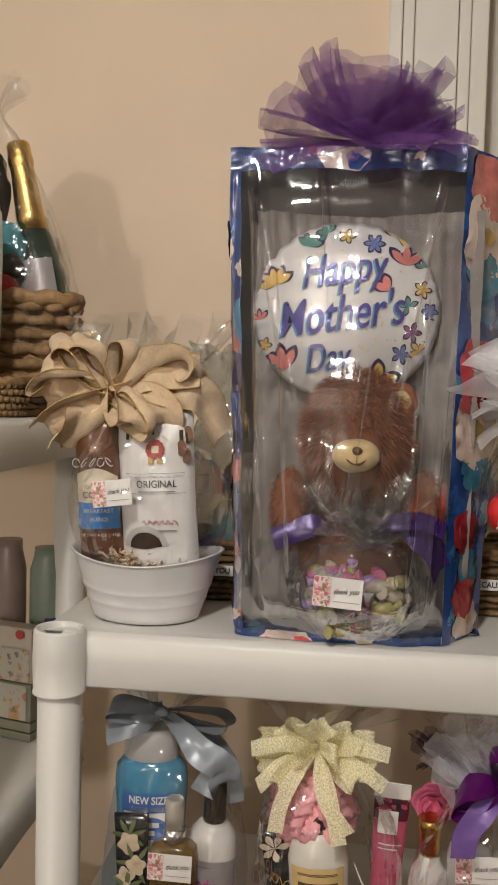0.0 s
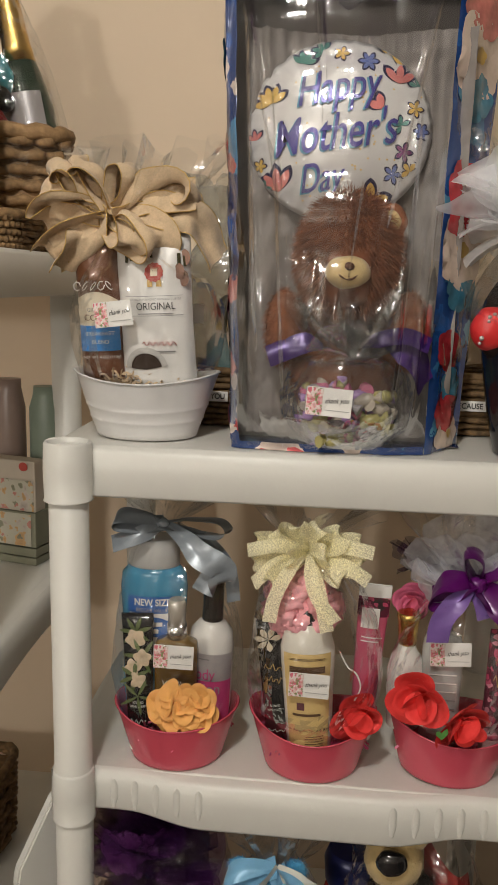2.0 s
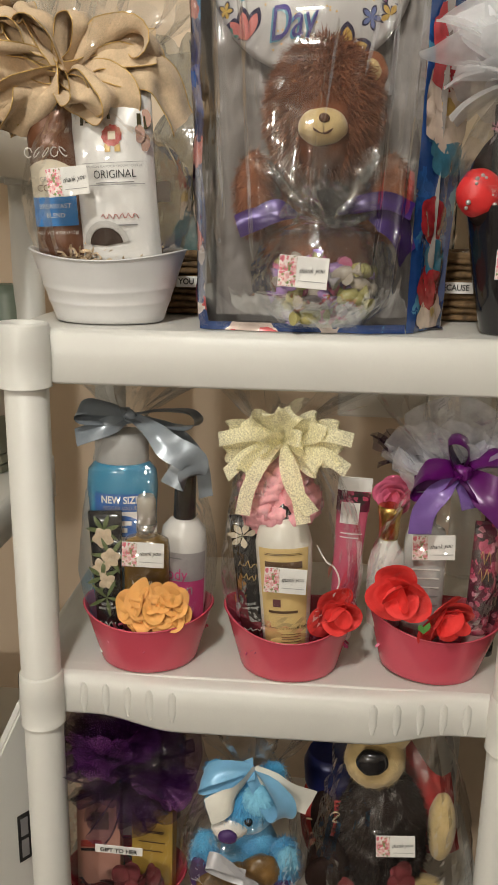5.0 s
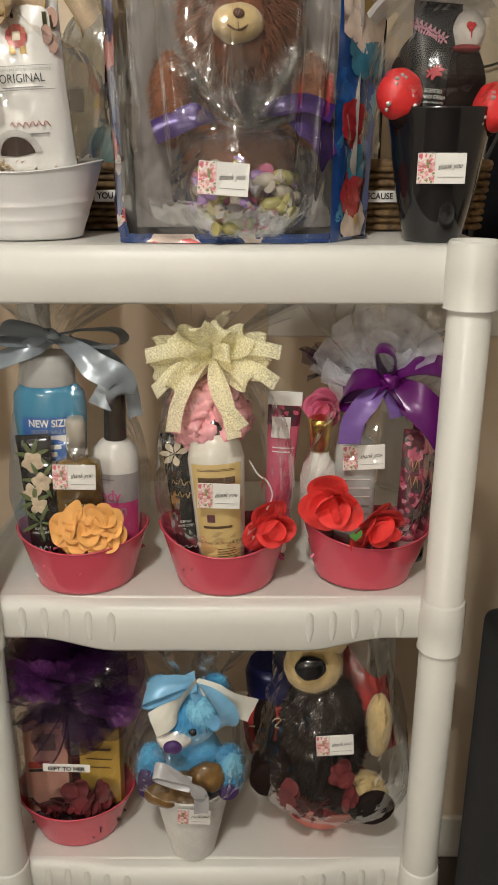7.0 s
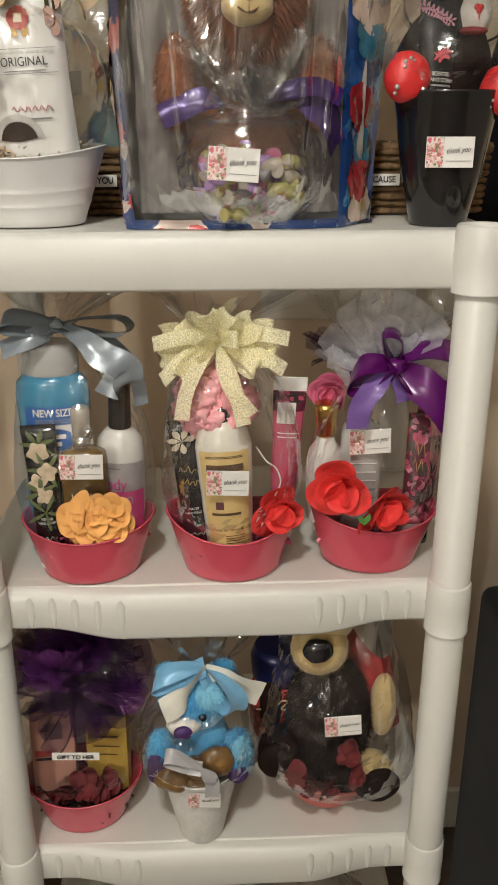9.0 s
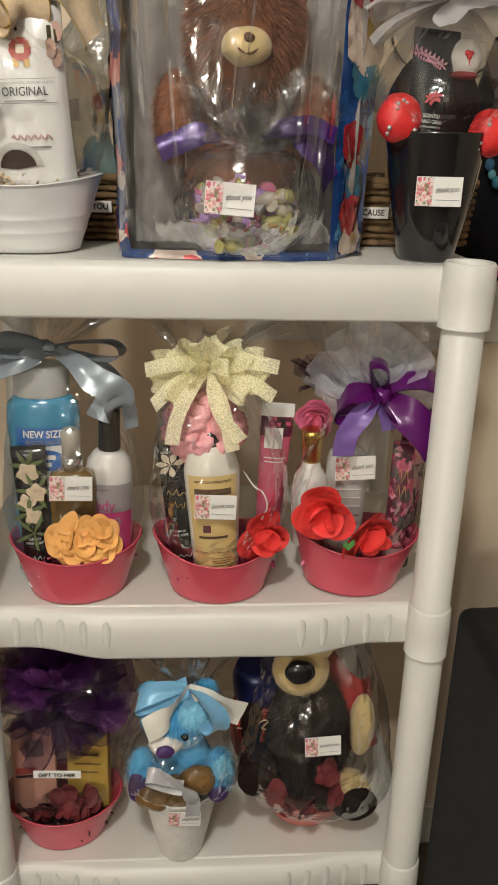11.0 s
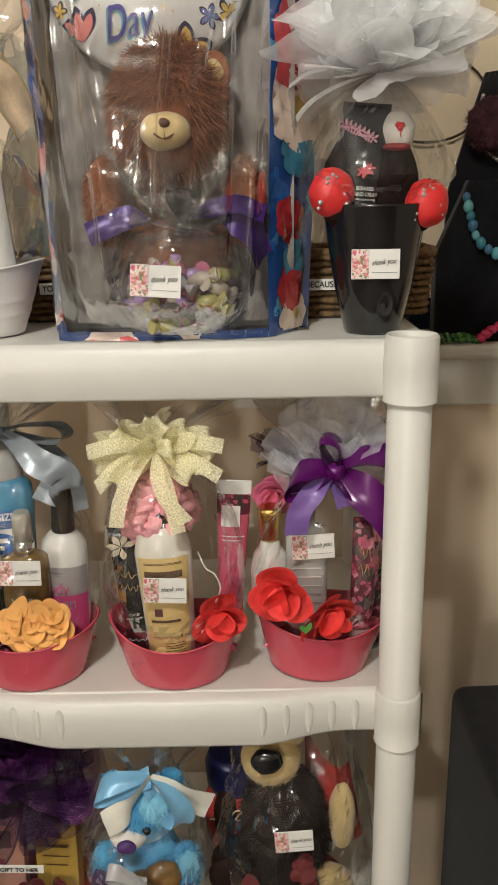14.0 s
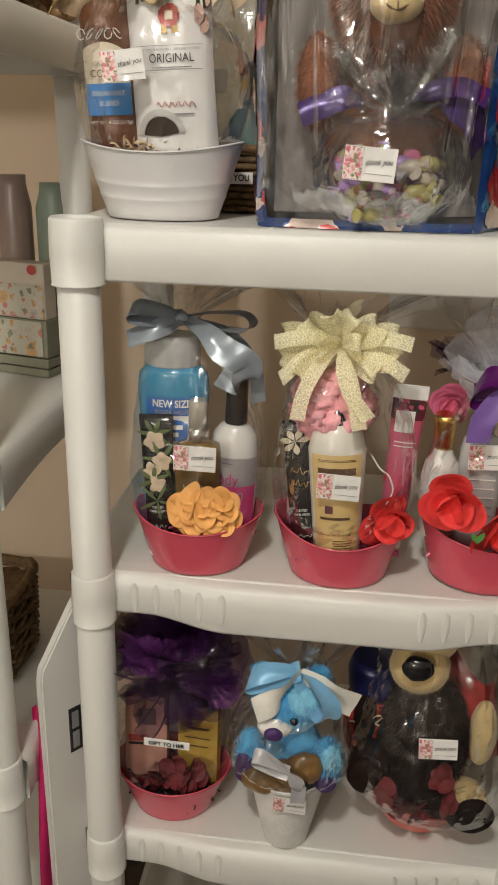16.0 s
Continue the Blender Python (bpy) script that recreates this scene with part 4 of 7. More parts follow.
def bottle(name, place, label, body, body_mat, cap=(), cap_mat=None, power=2.0, turn=(0, 0, 0), group="", cap_label="", category="bottle"):
    ob = thing(name, place, label, category, group, turn=turn)
    bm = bmesh.new()
    lathe(bm, body, 40, power)
    part("body", bm, body_mat, ob)
    if cap:
        bm = bmesh.new()
        lathe(bm, cap, 32)
        part("cap", bm, cap_mat, ob, cap_label)
    return ob


def squeeze_tube(name, place, label, w, h, body_mat, cap_mat, turn=(0, 0, 0), crimp=None, group="", cap_h=0.016):
    """A cosmetic tube that stands on its cap; flat crimp at the top."""
    ob = thing(name, place, label, "tube", group, turn=turn)
    bm = bmesh.new()
    r = w * 0.36
    lathe(bm, [(r * 0.9, r * 0.9, cap_h)] + [(r + (w / 2 - r) * k, r * (1 - k) ** 0.75 + 0.0009, cap_h + (h - cap_h) * k) for k in (0.03, 0.1, 0.2, 0.35, 0.5, 0.65, 0.8, 0.93)] + [(w / 2, 0.0009, h)], 36)
    part("body", bm, body_mat, ob)
    bm = bmesh.new()
    lathe(bm, [(r * 0.96, r * 0.96, 0), (r, r, 0.001), (r, r, cap_h - 0.001), (r * 0.96, r * 0.96, cap_h)], 32)
    part("cap", bm, cap_mat, ob, "screw cap at the foot")
    bm = bmesh.new()
    box(bm, (-w / 2, -0.0012, h - 0.010), (w / 2, 0.0012, h + 0.001), 0.0005, 1)
    part("crimp", bm, crimp or body_mat, ob)
    return ob


def tube_front(w, h, cap_h=0.016):
    r = w * 0.36
    def f(x, z):
        k = min(0.98, max(0.0, (z - cap_h) / (h - cap_h)))
        rx, ry = r + (w / 2 - r) * k, r * (1 - k) ** 0.75 + 0.0009
        return -ry * math.sqrt(max(0.02, 1 - (x / rx) ** 2))
    return f


def pouch(name, place, label, w, h, t, material, turn=(0, 0, 0), seed=0.0):
    """A filled foil bag with flat, crimped ends. Returns the thing and its front surface."""
    ob = thing(name, place, label, "coffee bag", turn=turn)
    def depth(x, z):
        u, v = min(1, abs(x) / (w / 2)), min(1, abs(z - h * 0.47) / (h * 0.53))
        k = (1 - u ** 3) ** 0.6 * (1 - v ** 4) ** 0.8
        cr = noise.noise(Vector((x * 40 + seed, z * 34, 2))) * 0.0035 + abs(noise.noise(Vector((x * 70, z * 55 + seed, 4)))) * 0.002
        return -(t / 2 * k + cr * (1 - u ** 4) + 0.0008)
    for s, nm in ((1, "front"), (-1, "back")):
        bm = bmesh.new()
        grid(bm, lambda u, v: ((u - 0.5) * w * (1 - 0.04 * math.sin(v * 3.1)), s * depth((u - 0.5) * w, v * h), v * h), 30, 44)
        part(nm, bm, material, ob)
    return ob, depth


def rose(name, place, label, r, material, seed, petals=16, category="artificial flower", turn=(0, 0, 0), group=""):
    """A cloth bloom: broad rounded petals that wrap a closed heart, each its own mesh."""
    g = random.Random(seed)
    ob = thing(name, place, label, category, group, turn=turn)
    for i in range(petals):
        k = (i + 0.5) / petals
        a = i * 2.4 + g.uniform(-0.25, 0.25)
        out = Vector((math.cos(a), 0, math.sin(a)))
        face = (Vector((0, -1, 0)) * (0.35 + 0.55 * k) - out * (0.80 - 0.75 * k)).normalized()
        side = face.cross(Vector((0.1, 0.2, 1))).normalized()
        up = side.cross(face)
        pr = r * (0.40 + 0.26 * k) * g.uniform(0.9, 1.12)
        c = out * r * (0.06 + 0.46 * k) + Vector((0, -r * (0.46 - 0.56 * k), 0))
        ph, bend = g.uniform(0, 6.28), g.uniform(0.30, 0.50)
        bm = bmesh.new()

        def f(u, v):
            t = u * 2 * math.pi
            q = pr * v * (1 + 0.05 * math.sin(t * 2 + ph))
            curl = bend * v * v - 0.22 + 0.05 * v * v * math.sin(t * 3 + ph) - 0.16 * max(0, v - 0.8) / 0.2
            return c + (side * math.cos(t) * 1.12 + up * math.sin(t)) * q + face * pr * curl
        grid(bm, f, 24, 8, True)
        part("petal", bm, material, ob)
    return ob


def petal_pile(place, label, reach, count, size, material, seed, group):
    """Loose oval cloth petals heaped into a low mound; each petal lies as a thing of its own."""
    g = random.Random(seed)
    for i in range(count):
        a, q = i * 2.4 + g.uniform(-0.3, 0.3), math.sqrt((i + 0.4) / count)
        c = Vector(place) + Vector((math.cos(a) * q * reach[0], -0.012 * (1 - q) - 0.003 * g.random(), math.sin(a) * q * reach[1] + reach[1]))
        face = Vector((math.cos(a) * q * 0.55 + g.uniform(-0.3, 0.3), -1, 0.35 + math.sin(a) * q * 0.6 + g.uniform(-0.25, 0.25))).normalized()
        side = face.cross(Vector((g.uniform(-0.5, 0.5), 0.2, 1))).normalized()
        up = side.cross(face)
        ln, ph = size * g.uniform(0.85, 1.15), g.uniform(0, 6.28)
        bm = bmesh.new()

        def f(u, v):
            t = u * 2 * math.pi
            q2 = ln * v
            return (side * math.cos(t) * 0.82 + up * math.sin(t)) * q2 + face * ln * (0.55 * v * v * (0.6 + 0.4 * math.cos(t * 2 + ph)) - 0.12 * max(0, v - 0.8) / 0.2)
        grid(bm, f, 20, 6, True)
        one("cloth_petal", bm, material, label, "petal", group, place=tuple(c))


# ---- top shelf, white tub with coffee ----
TUBX, TUBY = 0.107, 0.083
tub = oval_basket("coffee_gift_tub", (TUBX, TUBY, T1), "white enamelled oval tub wrapped as a coffee gift", "gift basket", (0.060, 0.046), (0.087, 0.064), 0.079, 0.14, TIN, "tub", ridges=(0.30, 0.5), lip=0.0022)
wrap(tub, [(0.040, 0.030, 0.006, 0, 0), (0.048, 0.034, 0.04, 0, 0), (0.078, 0.056, 0.074, 0, 0), (0.090, 0.066, 0.13, 0.002, -0.005), (0.078, 0.056, 0.18, 0, -0.008), (0.045, 0.034, 0.215, -0.015, -0.014), (0.022, 0.018, 0.236, -0.024, -0.016), (0.040, 0.026, 0.262, -0.016, -0.01), (0.075, 0.045, 0.305, 0.004, 0.004), (0.088, 0.055, 0.335, 0.012, 0.01)], 0.005, seed=2.0)
card(tub, (-0.024, -0.066, 0.147), 0.042, 0.028, -7, 0, 6)
# wired burlap bow: loops and tails of one ribbon, edged with gold thread
def bow_loop(parent, name, pts, width, across, material, edge=None, seed=0.0, cup=0.10, pinch=0.3, label="", ruffle=0.10):
    bm = bmesh.new()
    rows = ribbon(bm, pts, width, across, 30, pinch=pinch, cup=cup, seed=seed, ruffle=ruffle)
    ob = part(name, bm, material, parent, label)
    if edge:
        for j in (0, 6):
            bm = bmesh.new()
            tube(bm, [row[j] for row, up in rows], 0.0007, 5)
            part("wired_edge", bm, edge, ob, "gold thread edge")
    return ob
K = Vector((-0.033, -0.024, 0.255))
LIFT = Vector((-0.012, 0.0, 0.014))
for tip, fat, up, across, w in (((-0.100, -0.03, 0.266), 0.022, (0.1, -0.6, 0.8), (0.3, 0.8, 0.6), 0.046), ((-0.092, -0.035, 0.294), 0.020, (0.6, -0.5, 0.5), (-0.2, 0.8, 0.3), 0.046),
                                ((-0.096, -0.045, 0.236), 0.018, (0.1, -0.5, 0.8), (0.3, 0.7, -0.7), 0.044), ((-0.088, -0.045, 0.200), 0.014, (0.5, -0.5, 0.6), (0.6, 0.6, -0.4), 0.044),
                                ((-0.005, -0.03, 0.298), 0.016, (0.8, -0.4, -0.2), (0.2, 0.8, 0.2), 0.040), ((0.062, -0.02, 0.262), 0.020, (0.0, -0.5, 0.8), (0.3, 0.8, -0.3), 0.046),
                                ((0.035, -0.045, 0.206), 0.018, (0.5, -0.5, 0.5), (0.7, 0.5, 0.3), 0.042), ((0.004, -0.06, 0.206), 0.012, (0.7, -0.5, 0.2), (0.7, 0.6, 0.1), 0.034),
                                ((0.020, -0.04, 0.225), 0.014, (0.2, -0.6, 0.7), (0.4, 0.8, 0.2), 0.038), ((-0.060, -0.05, 0.300), 0.015, (0.7, -0.5, 0.2), (-0.1, 0.8, 0.4), 0.040)):
    bow_loop(tub, "burlap_loop", loop_pts(K, Vector(tip) + LIFT, fat, up), w, across, BURLAP, GOLDWIRE, seed=tip[0] * 90, label="tan burlap ribbon loop", ruffle=0.30)
for pts, across in (([K, (-0.05, -0.045, 0.215), (-0.075, -0.04, 0.180)], (0.8, 0.3, 0.5)), ([K, (0.04, -0.03, 0.245), (0.075, -0.02, 0.238), (0.092, 0.0, 0.195)], (0.3, 0.3, 0.9)), ([K, (0.02, -0.03, 0.262), (0.072, -0.02, 0.266)], (0.1, 0.4, 0.9))):
    bow_loop(tub, "burlap_tail", [K] + [Vector(q) + LIFT for q in pts[1:]], 0.044, across, BURLAP, GOLDWIRE, seed=pts[1][0] * 70, ruffle=0.30)
bm = bmesh.new()
ball(bm, K, (0.009, 0.009, 0.008), 0.002, 120)
part("knot", bm, BURLAP, tub)

KRAFT_FOIL = mat("brown_foil", (0.16, 0.062, 0.028), 0.3, 0.2, vary=0.15, size=30, coat=0.3)
WHITE_FOIL = mat("white_bag_film", (0.76, 0.74, 0.71), 0.35, vary=0.03, size=30, coat=0.3)
CREAM_INK = mat("cream_print", (0.76, 0.66, 0.50), 0.5)
BLUE_INK = mat("blue_print_label", (0.04, 0.24, 0.62), 0.45)
GREY_INK = plain("grey_print", (0.25, 0.24, 0.24))
RED_INK = plain("red_print", (0.42, 0.05, 0.035))
WHITE_INK = plain("white_print", (0.80, 0.78, 0.74))
cb, ff = pouch("coffee_bag", (0.060, 0.072, T1 + 0.064), "brown foil bag of ground coffee with blue label", 0.054, 0.172, 0.036, KRAFT_FOIL, (4, -3, 6), 1.0)
lbl = patch("label", CREAM_INK, cb, -0.024, 0.022, 0.040, 0.108, ff, 14, 14, 0.0010, "cream and blue paper label", shape=lambda u, v: (-0.024 + 0.046 * u, 0.040 + v * (0.044 + 0.024 * math.sin((0.25 + u * 0.55) * math.pi))))
patch("blue_band", BLUE_INK, lbl, -0.024, 0.022, 0.040, 0.070, lambda x, z: ff(x, z) - 0.0010, 12, 8, 0.0008)
lf = lambda x, z: ff(x, z) - 0.0026
for w_, z_, s_, m_ in (("GROUND", 0.088, 0.006, GREY_INK), ("COFFEE", 0.079, 0.0098, KRAFT_FOIL), ("BREAKFAST", 0.0605, 0.0066, WHITE_INK), ("BLEND", 0.0510, 0.0066, WHITE_INK), ("NET WT 4 OZ (113g)", 0.033, 0.0048, WHITE_INK)):
    writing("print", w_, s_, m_, lbl, 0.0, z_, lf)
bm = bmesh.new()
for k in range(5):
    tube(bm, [(-0.022 + k * 0.009 + 0.004 * math.cos(t * 0.9), ff(0, 0.116) - 0.002, 0.115 + 0.005 * math.sin(t * 0.9 + k)) for t in range(7)], 0.0006, 5)
part("script_mark", bm, WHITE_INK, cb)

jb, jf = pouch("coffee_bag", (0.128, 0.070, T1 + 0.045), "white foil bag of flavoured ground coffee", 0.090, 0.198, 0.044, WHITE_FOIL, (3, -3, -4), 5.0)
jl = lambda x, z: jf(x, z) - 0.0012
OLIVE_INK = plain("dark_olive_print", (0.05, 0.042, 0.012))
# the maker's name as plain dark shapes
for x_, w_, h_, dz in ((-0.026, 0.0035, 0.015, -0.002), (-0.020, 0.0035, 0.016, 0.0), (-0.013, 0.003, 0.016, 0.002), (-0.008, 0.003, 0.016, 0.003), (-0.003, 0.003, 0.016, 0.003), (0.003, 0.003, 0.015, 0.003), (0.034, 0.0035, 0.013, -0.006), (0.040, 0.0035, 0.012, -0.008)):
    patch("name_mark", OLIVE_INK, jb, x_ - w_ / 2, x_ + w_ / 2, 0.163 + dz, 0.163 + dz + h_, jl, 4, 4)
bm = bmesh.new()
grid(bm, lambda u, v: (0.006 + 0.0105 * v * math.cos(u * 6.283) * (1 + 0.05 * math.sin(u * 75)), jl(0.006 + 0.0105 * v * math.cos(u * 6.283), 0.150 + 0.0105 * v * math.sin(u * 6.283)) - 0.0006, 0.150 + 0.0105 * v * math.sin(u * 6.283) * (1 + 0.05 * math.sin(u * 75))), 48, 4, True)
seal = part("seal", bm, RED_INK, jb, "red wax-seal print")
patch("seal_centre", CREAM_INK, seal, 0.002, 0.010, 0.146, 0.154, jl, 4, 4, 0.0012)
for s in (-1, 1):
    patch("seal_tail", GOLDWIRE, seal, 0.006 + s * 0.005 - 0.003, 0.006 + s * 0.005 + 0.003, 0.134, 0.142, jl, 3, 3)
writing("print", "ORIGINAL", 0.0115, INK, jb, 0.006, 0.112, jl, 0, 0, 0, 0.85)
writing("print", "BOURBON FLAVORED GROUND COFFEE", 0.0032, GREY_INK, jb, 0.005, 0.120, jl)
for z_ in (0.1235, 0.1015):
    patch("rule", GREY_INK, jb, -0.030, 0.036, z_, z_ + 0.0005, jl, 16, 1)
patch("small_print", GREY_INK, jb, -0.015, 0.026, 0.1035, 0.1045, jl, 16, 1)
bm = bmesh.new()
tube(bm, [(-0.012 + 0.0021 * k, jl(-0.012 + 0.0021 * k, 0.070) - 0.001, 0.070 + 0.003 * math.sin(k * 1.9) * (1.4 if k % 5 == 0 else 1)) for k in range(20)], 0.0005, 5)
part("script_mark", bm, RED_INK, jb)
patch("small_print", GREY_INK, jb, 0.000, 0.026, 0.060, 0.0615, jl, 10, 1)
# a cup of coffee printed at the foot
def cup_ring(r0, r1, material, nm):
    bm = bmesh.new()
    grid(bm, lambda u, v: (-0.010 + (r0 + (r1 - r0) * v) * math.cos(0.15 + u * 2.9), jl(-0.010 + (r0 + (r1 - r0) * v) * math.cos(0.15 + u * 2.9), max(0.03, 0.040 + (r0 + (r1 - r0) * v) * math.sin(0.15 + u * 2.9))) - 0.0005, 0.040 + (r0 + (r1 - r0) * v) * math.sin(0.15 + u * 2.9)), 24, 4)
    part(nm, bm, material, jb)
cup_ring(0.0, 0.019, plain("coffee_print", (0.035, 0.018, 0.010)), "cup_print")
cup_ring(0.0195, 0.026, plain("cup_rim_print", (0.55, 0.53, 0.50)), "cup_rim_print")
for i, (x_, z_) in enumerate(((0.038, 0.142), (0.034, 0.150), (0.040, 0.165))):
    bm = bmesh.new()
    grid(bm, lambda u, v: (x_ + 0.006 * v * math.cos(u * 6.283), jl(x_, z_) - 0.0006, z_ + 0.009 * v * math.sin(u * 6.283)), 16, 2, True)
    part("bean_print", bm, KRAFT_FOIL, jb)
shred((TUBX, TUBY - 0.006, T1 + 0.066), (0.048, 0.028, 0.003), 420, BURLAP, "brown shredded paper filling the tub", 3)

VIOLET = mat("violet_satin", (0.040, 0.007, 0.13), 0.30, 0.2, vary=0.25, bump=0.6, bump_size=60)
# ---- fish bowl of sweets in front of the bear ----
GLASS = film_mat("bowl_glass", (0.95, 0.96, 0.95), 0.012, 0.05, 0.03)
BWX, BWY = 0.345, 0.037
bowl = thing("glass_fish_bowl", (BWX, BWY, T1 + 0.006), "round glass bowl of wrapped sweets in cellophane", "glass bowl")
bm = bmesh.new()
lathe(bm, [(0.030, 0.024, 0.0), (0.050, 0.038, 0.010), (0.061, 0.046, 0.030), (0.064, 0.048, 0.048), (0.058, 0.044, 0.070), (0.046, 0.036, 0.086), (0.044, 0.034, 0.092), (0.046, 0.036, 0.096)], 48, caps=False)
ob = part("bowl", bm, GLASS, bowl, "clear glass bowl")
ob.visible_shadow = False
bm = bmesh.new()
tube(bm, [(0.046 * math.cos(a * 0.1309), 0.036 * math.sin(a * 0.1309), 0.096) for a in range(48)], 0.0012, 6, True)
ob = part("rim", bm, GLASS, bowl)
wrap(bowl, [(0.045, 0.030, 0.001, 0, 0), (0.066, 0.048, 0.03, 0, 0), (0.068, 0.050, 0.055, 0, 0), (0.060, 0.044, 0.085, 0, 0), (0.045, 0.034, 0.098, 0, -0.004), (0.030, 0.024, 0.106, 0, -0.006), (0.046, 0.022, 0.124, 0, -0.014), (0.058, 0.020, 0.148, 0.002, -0.022), (0.062, 0.018, 0.168, 0.004, -0.024)], 0.008, seed=9.0)
for z0, n0, r0, w0 in ((0.102, 12, 0.060, 0.45), (0.106, 12, 0.078, 0.40)):
    tulle(bowl, (0.004, -0.022, z0), n0, r0, random.Random(n0 + int(r0 * 1000)), CRINKLE, "cellophane_pouf", up=1.35, flat=0.35, width=w0)["label"] = "crumpled clear cellophane gather"
card(bowl, (-0.019, -0.0670, 0.058), 0.048, 0.030, 4)
for pts, w in (([(-0.028, -0.018, 0.112), (-0.048, -0.022, 0.116), (-0.070, -0.022, 0.108), (-0.088, -0.024, 0.100)], 0.024), ([(0.012, -0.022, 0.114), (0.032, -0.028, 0.122), (0.060, -0.026, 0.126), (0.086, -0.022, 0.116)], 0.018), ([(0.040, -0.016, 0.116), (0.060, -0.020, 0.110), (0.074, -0.018, 0.096), (0.084, -0.014, 0.072)], 0.032)):
    bow_loop(bowl, "ribbon", pts, w, (0.1, 0.3, 1), VIOLET, seed=w * 99, label="violet satin ribbon")
g2 = random.Random(11)
SWEETS = [plain("pink_wrapper", (0.66, 0.18, 0.32), 0.25), plain("olive_wrapper", (0.44, 0.39, 0.15), 0.25), plain("lilac_wrapper", (0.46, 0.27, 0.58), 0.25), plain("silver_wrapper", (0.46, 0.42, 0.45), 0.25), plain("cream_wrapper", (0.56, 0.48, 0.40), 0.3), plain("mauve_wrapper", (0.54, 0.20, 0.42), 0.25)]
for i in range(62):
    a, q = g2.uniform(0, 6.28), math.sqrt(g2.random())
    z = 0.010 + 0.056 * g2.random()
    R = 0.036 + 0.008 * math.sin(z / 0.06 * 2)
    c = Vector((BWX + math.cos(a) * q * R, BWY + math.sin(a) * q * R * 0.72, T1 + 0.006 + z))
    ax = Vector((g2.gauss(0, 1), g2.gauss(0, 0.6), g2.gauss(0, 0.5))).normalized()
    bm = bmesh.new()
    tube(bm, [ax * s for s in (-0.021, -0.017, -0.012, -0.010, -0.004, 0.004, 0.010, 0.012, 0.017, 0.021)], [0.0075, 0.0055, 0.0018, 0.0062, 0.0080, 0.0080, 0.0062, 0.0018, 0.0055, 0.0075], 8)
    one("wrapped_sweet", bm, SWEETS[(i * 7 + i // 5) % 6], "twist-wrapped sweet in a shiny coloured wrapper", "sweet", "sweets in the bowl", place=c)

# ---- black vase gift ----
VX, VY = 0.545, 0.060
vase = thing("black_vase_gift", (VX, VY, T1), "black tapered vase wrapped as a gift with white tulle", "gift")
bm = bmesh.new()
lathe(bm, [(0.028, 0.028, 0), (0.030, 0.030, 0.002), (0.041, 0.041, 0.05), (0.054, 0.054, 0.128), (0.0545, 0.0545, 0.130), (0.0525, 0.0525, 0.130), (0.041, 0.041, 0.06), (0.028, 0.028, 0.01)], 48)
part("vase", bm, BLACK, vase, "glossy black plastic vase")
wrap(vase, [(0.020, 0.020, 0.006, 0, 0), (0.030, 0.030, 0.05, 0, 0), (0.048, 0.048, 0.127, 0.002, 0), (0.074, 0.066, 0.158, 0.004, 0), (0.058, 0.048, 0.20, 0.003, 0), (0.032, 0.028, 0.235, 0.002, 0), (0.018, 0.016, 0.250, 0, 0), (0.040, 0.03, 0.275, 0, 0), (0.065, 0.045, 0.32, 0, 0), (0.075, 0.05, 0.345, 0, 0)], 0.003, seed=4.0)
card(vase, (-0.005, -0.0478, 0.073), 0.048, 0.029, 0)
tulle(vase, (0.000, -0.014, 0.252), 90, 0.082, random.Random(8), BRIDAL_NET, up=1.15, flat=0.8, width=1.0)["label"] = "white tulle bow"
hc = squeeze_tube("hand_cream_tube", (0.526, 0.046, T1 + 0.100), "black hand cream tube printed with pink flowers", 0.048, 0.125, BLACK, BLACK, (-3, 4, 3))
hf = tube_front(0.048, 0.125)
for x_, z_, n_, m_ in ((-0.006, 0.098, 9, plain("mauve_print", (0.50, 0.24, 0.30))), (0.002, 0.062, 5, plain("rose_red_print", (0.50, 0.07, 0.09)))):
    bm = bmesh.new()
    for i in range(n_):
        cx_, cz_ = x_ + (i - n_ / 2) * (0.0035 if n_ > 6 else 0.002), z_ - (i - n_ / 2) * (0.0015 if n_ > 6 else -0.001)
        for s in range(5):
            a = s * 1.257 + i
            grid(bm, lambda u, v: (cx_ + 0.006 * v * math.cos(a + (u - 0.5) * 0.7 * math.sin(v * 3)), hf(cx_, cz_) - 0.0012 - 0.0006 * v, cz_ + 0.006 * v * math.sin(a + (u - 0.5) * 0.7 * math.sin(v * 3))), 2, 3)
    part("flower_print", bm, m_, hc)
for w_, z_, s_ in (("SCENTED", 0.044, 0.0052), ("HAND CREAM", 0.0385, 0.0052), ("FLORAL & SHEA BUTTER", 0.0335, 0.0026), ("50 mL", 0.029, 0.003)):
    writing("print", w_, s_, WHITE_INK, hc, 0.001, z_, lambda x, z: hf(x, z) - 0.0006, 0, 0, 0, 0.8)
bm = bmesh.new()
tube(bm, [(-0.008 + 0.0013 * k, hf(0, 0.021) - 0.001, 0.021 + 0.0022 * math.sin(k * 1.7)) for k in range(14)], 0.0005, 5)
part("script_mark", bm, WHITE_INK, hc)
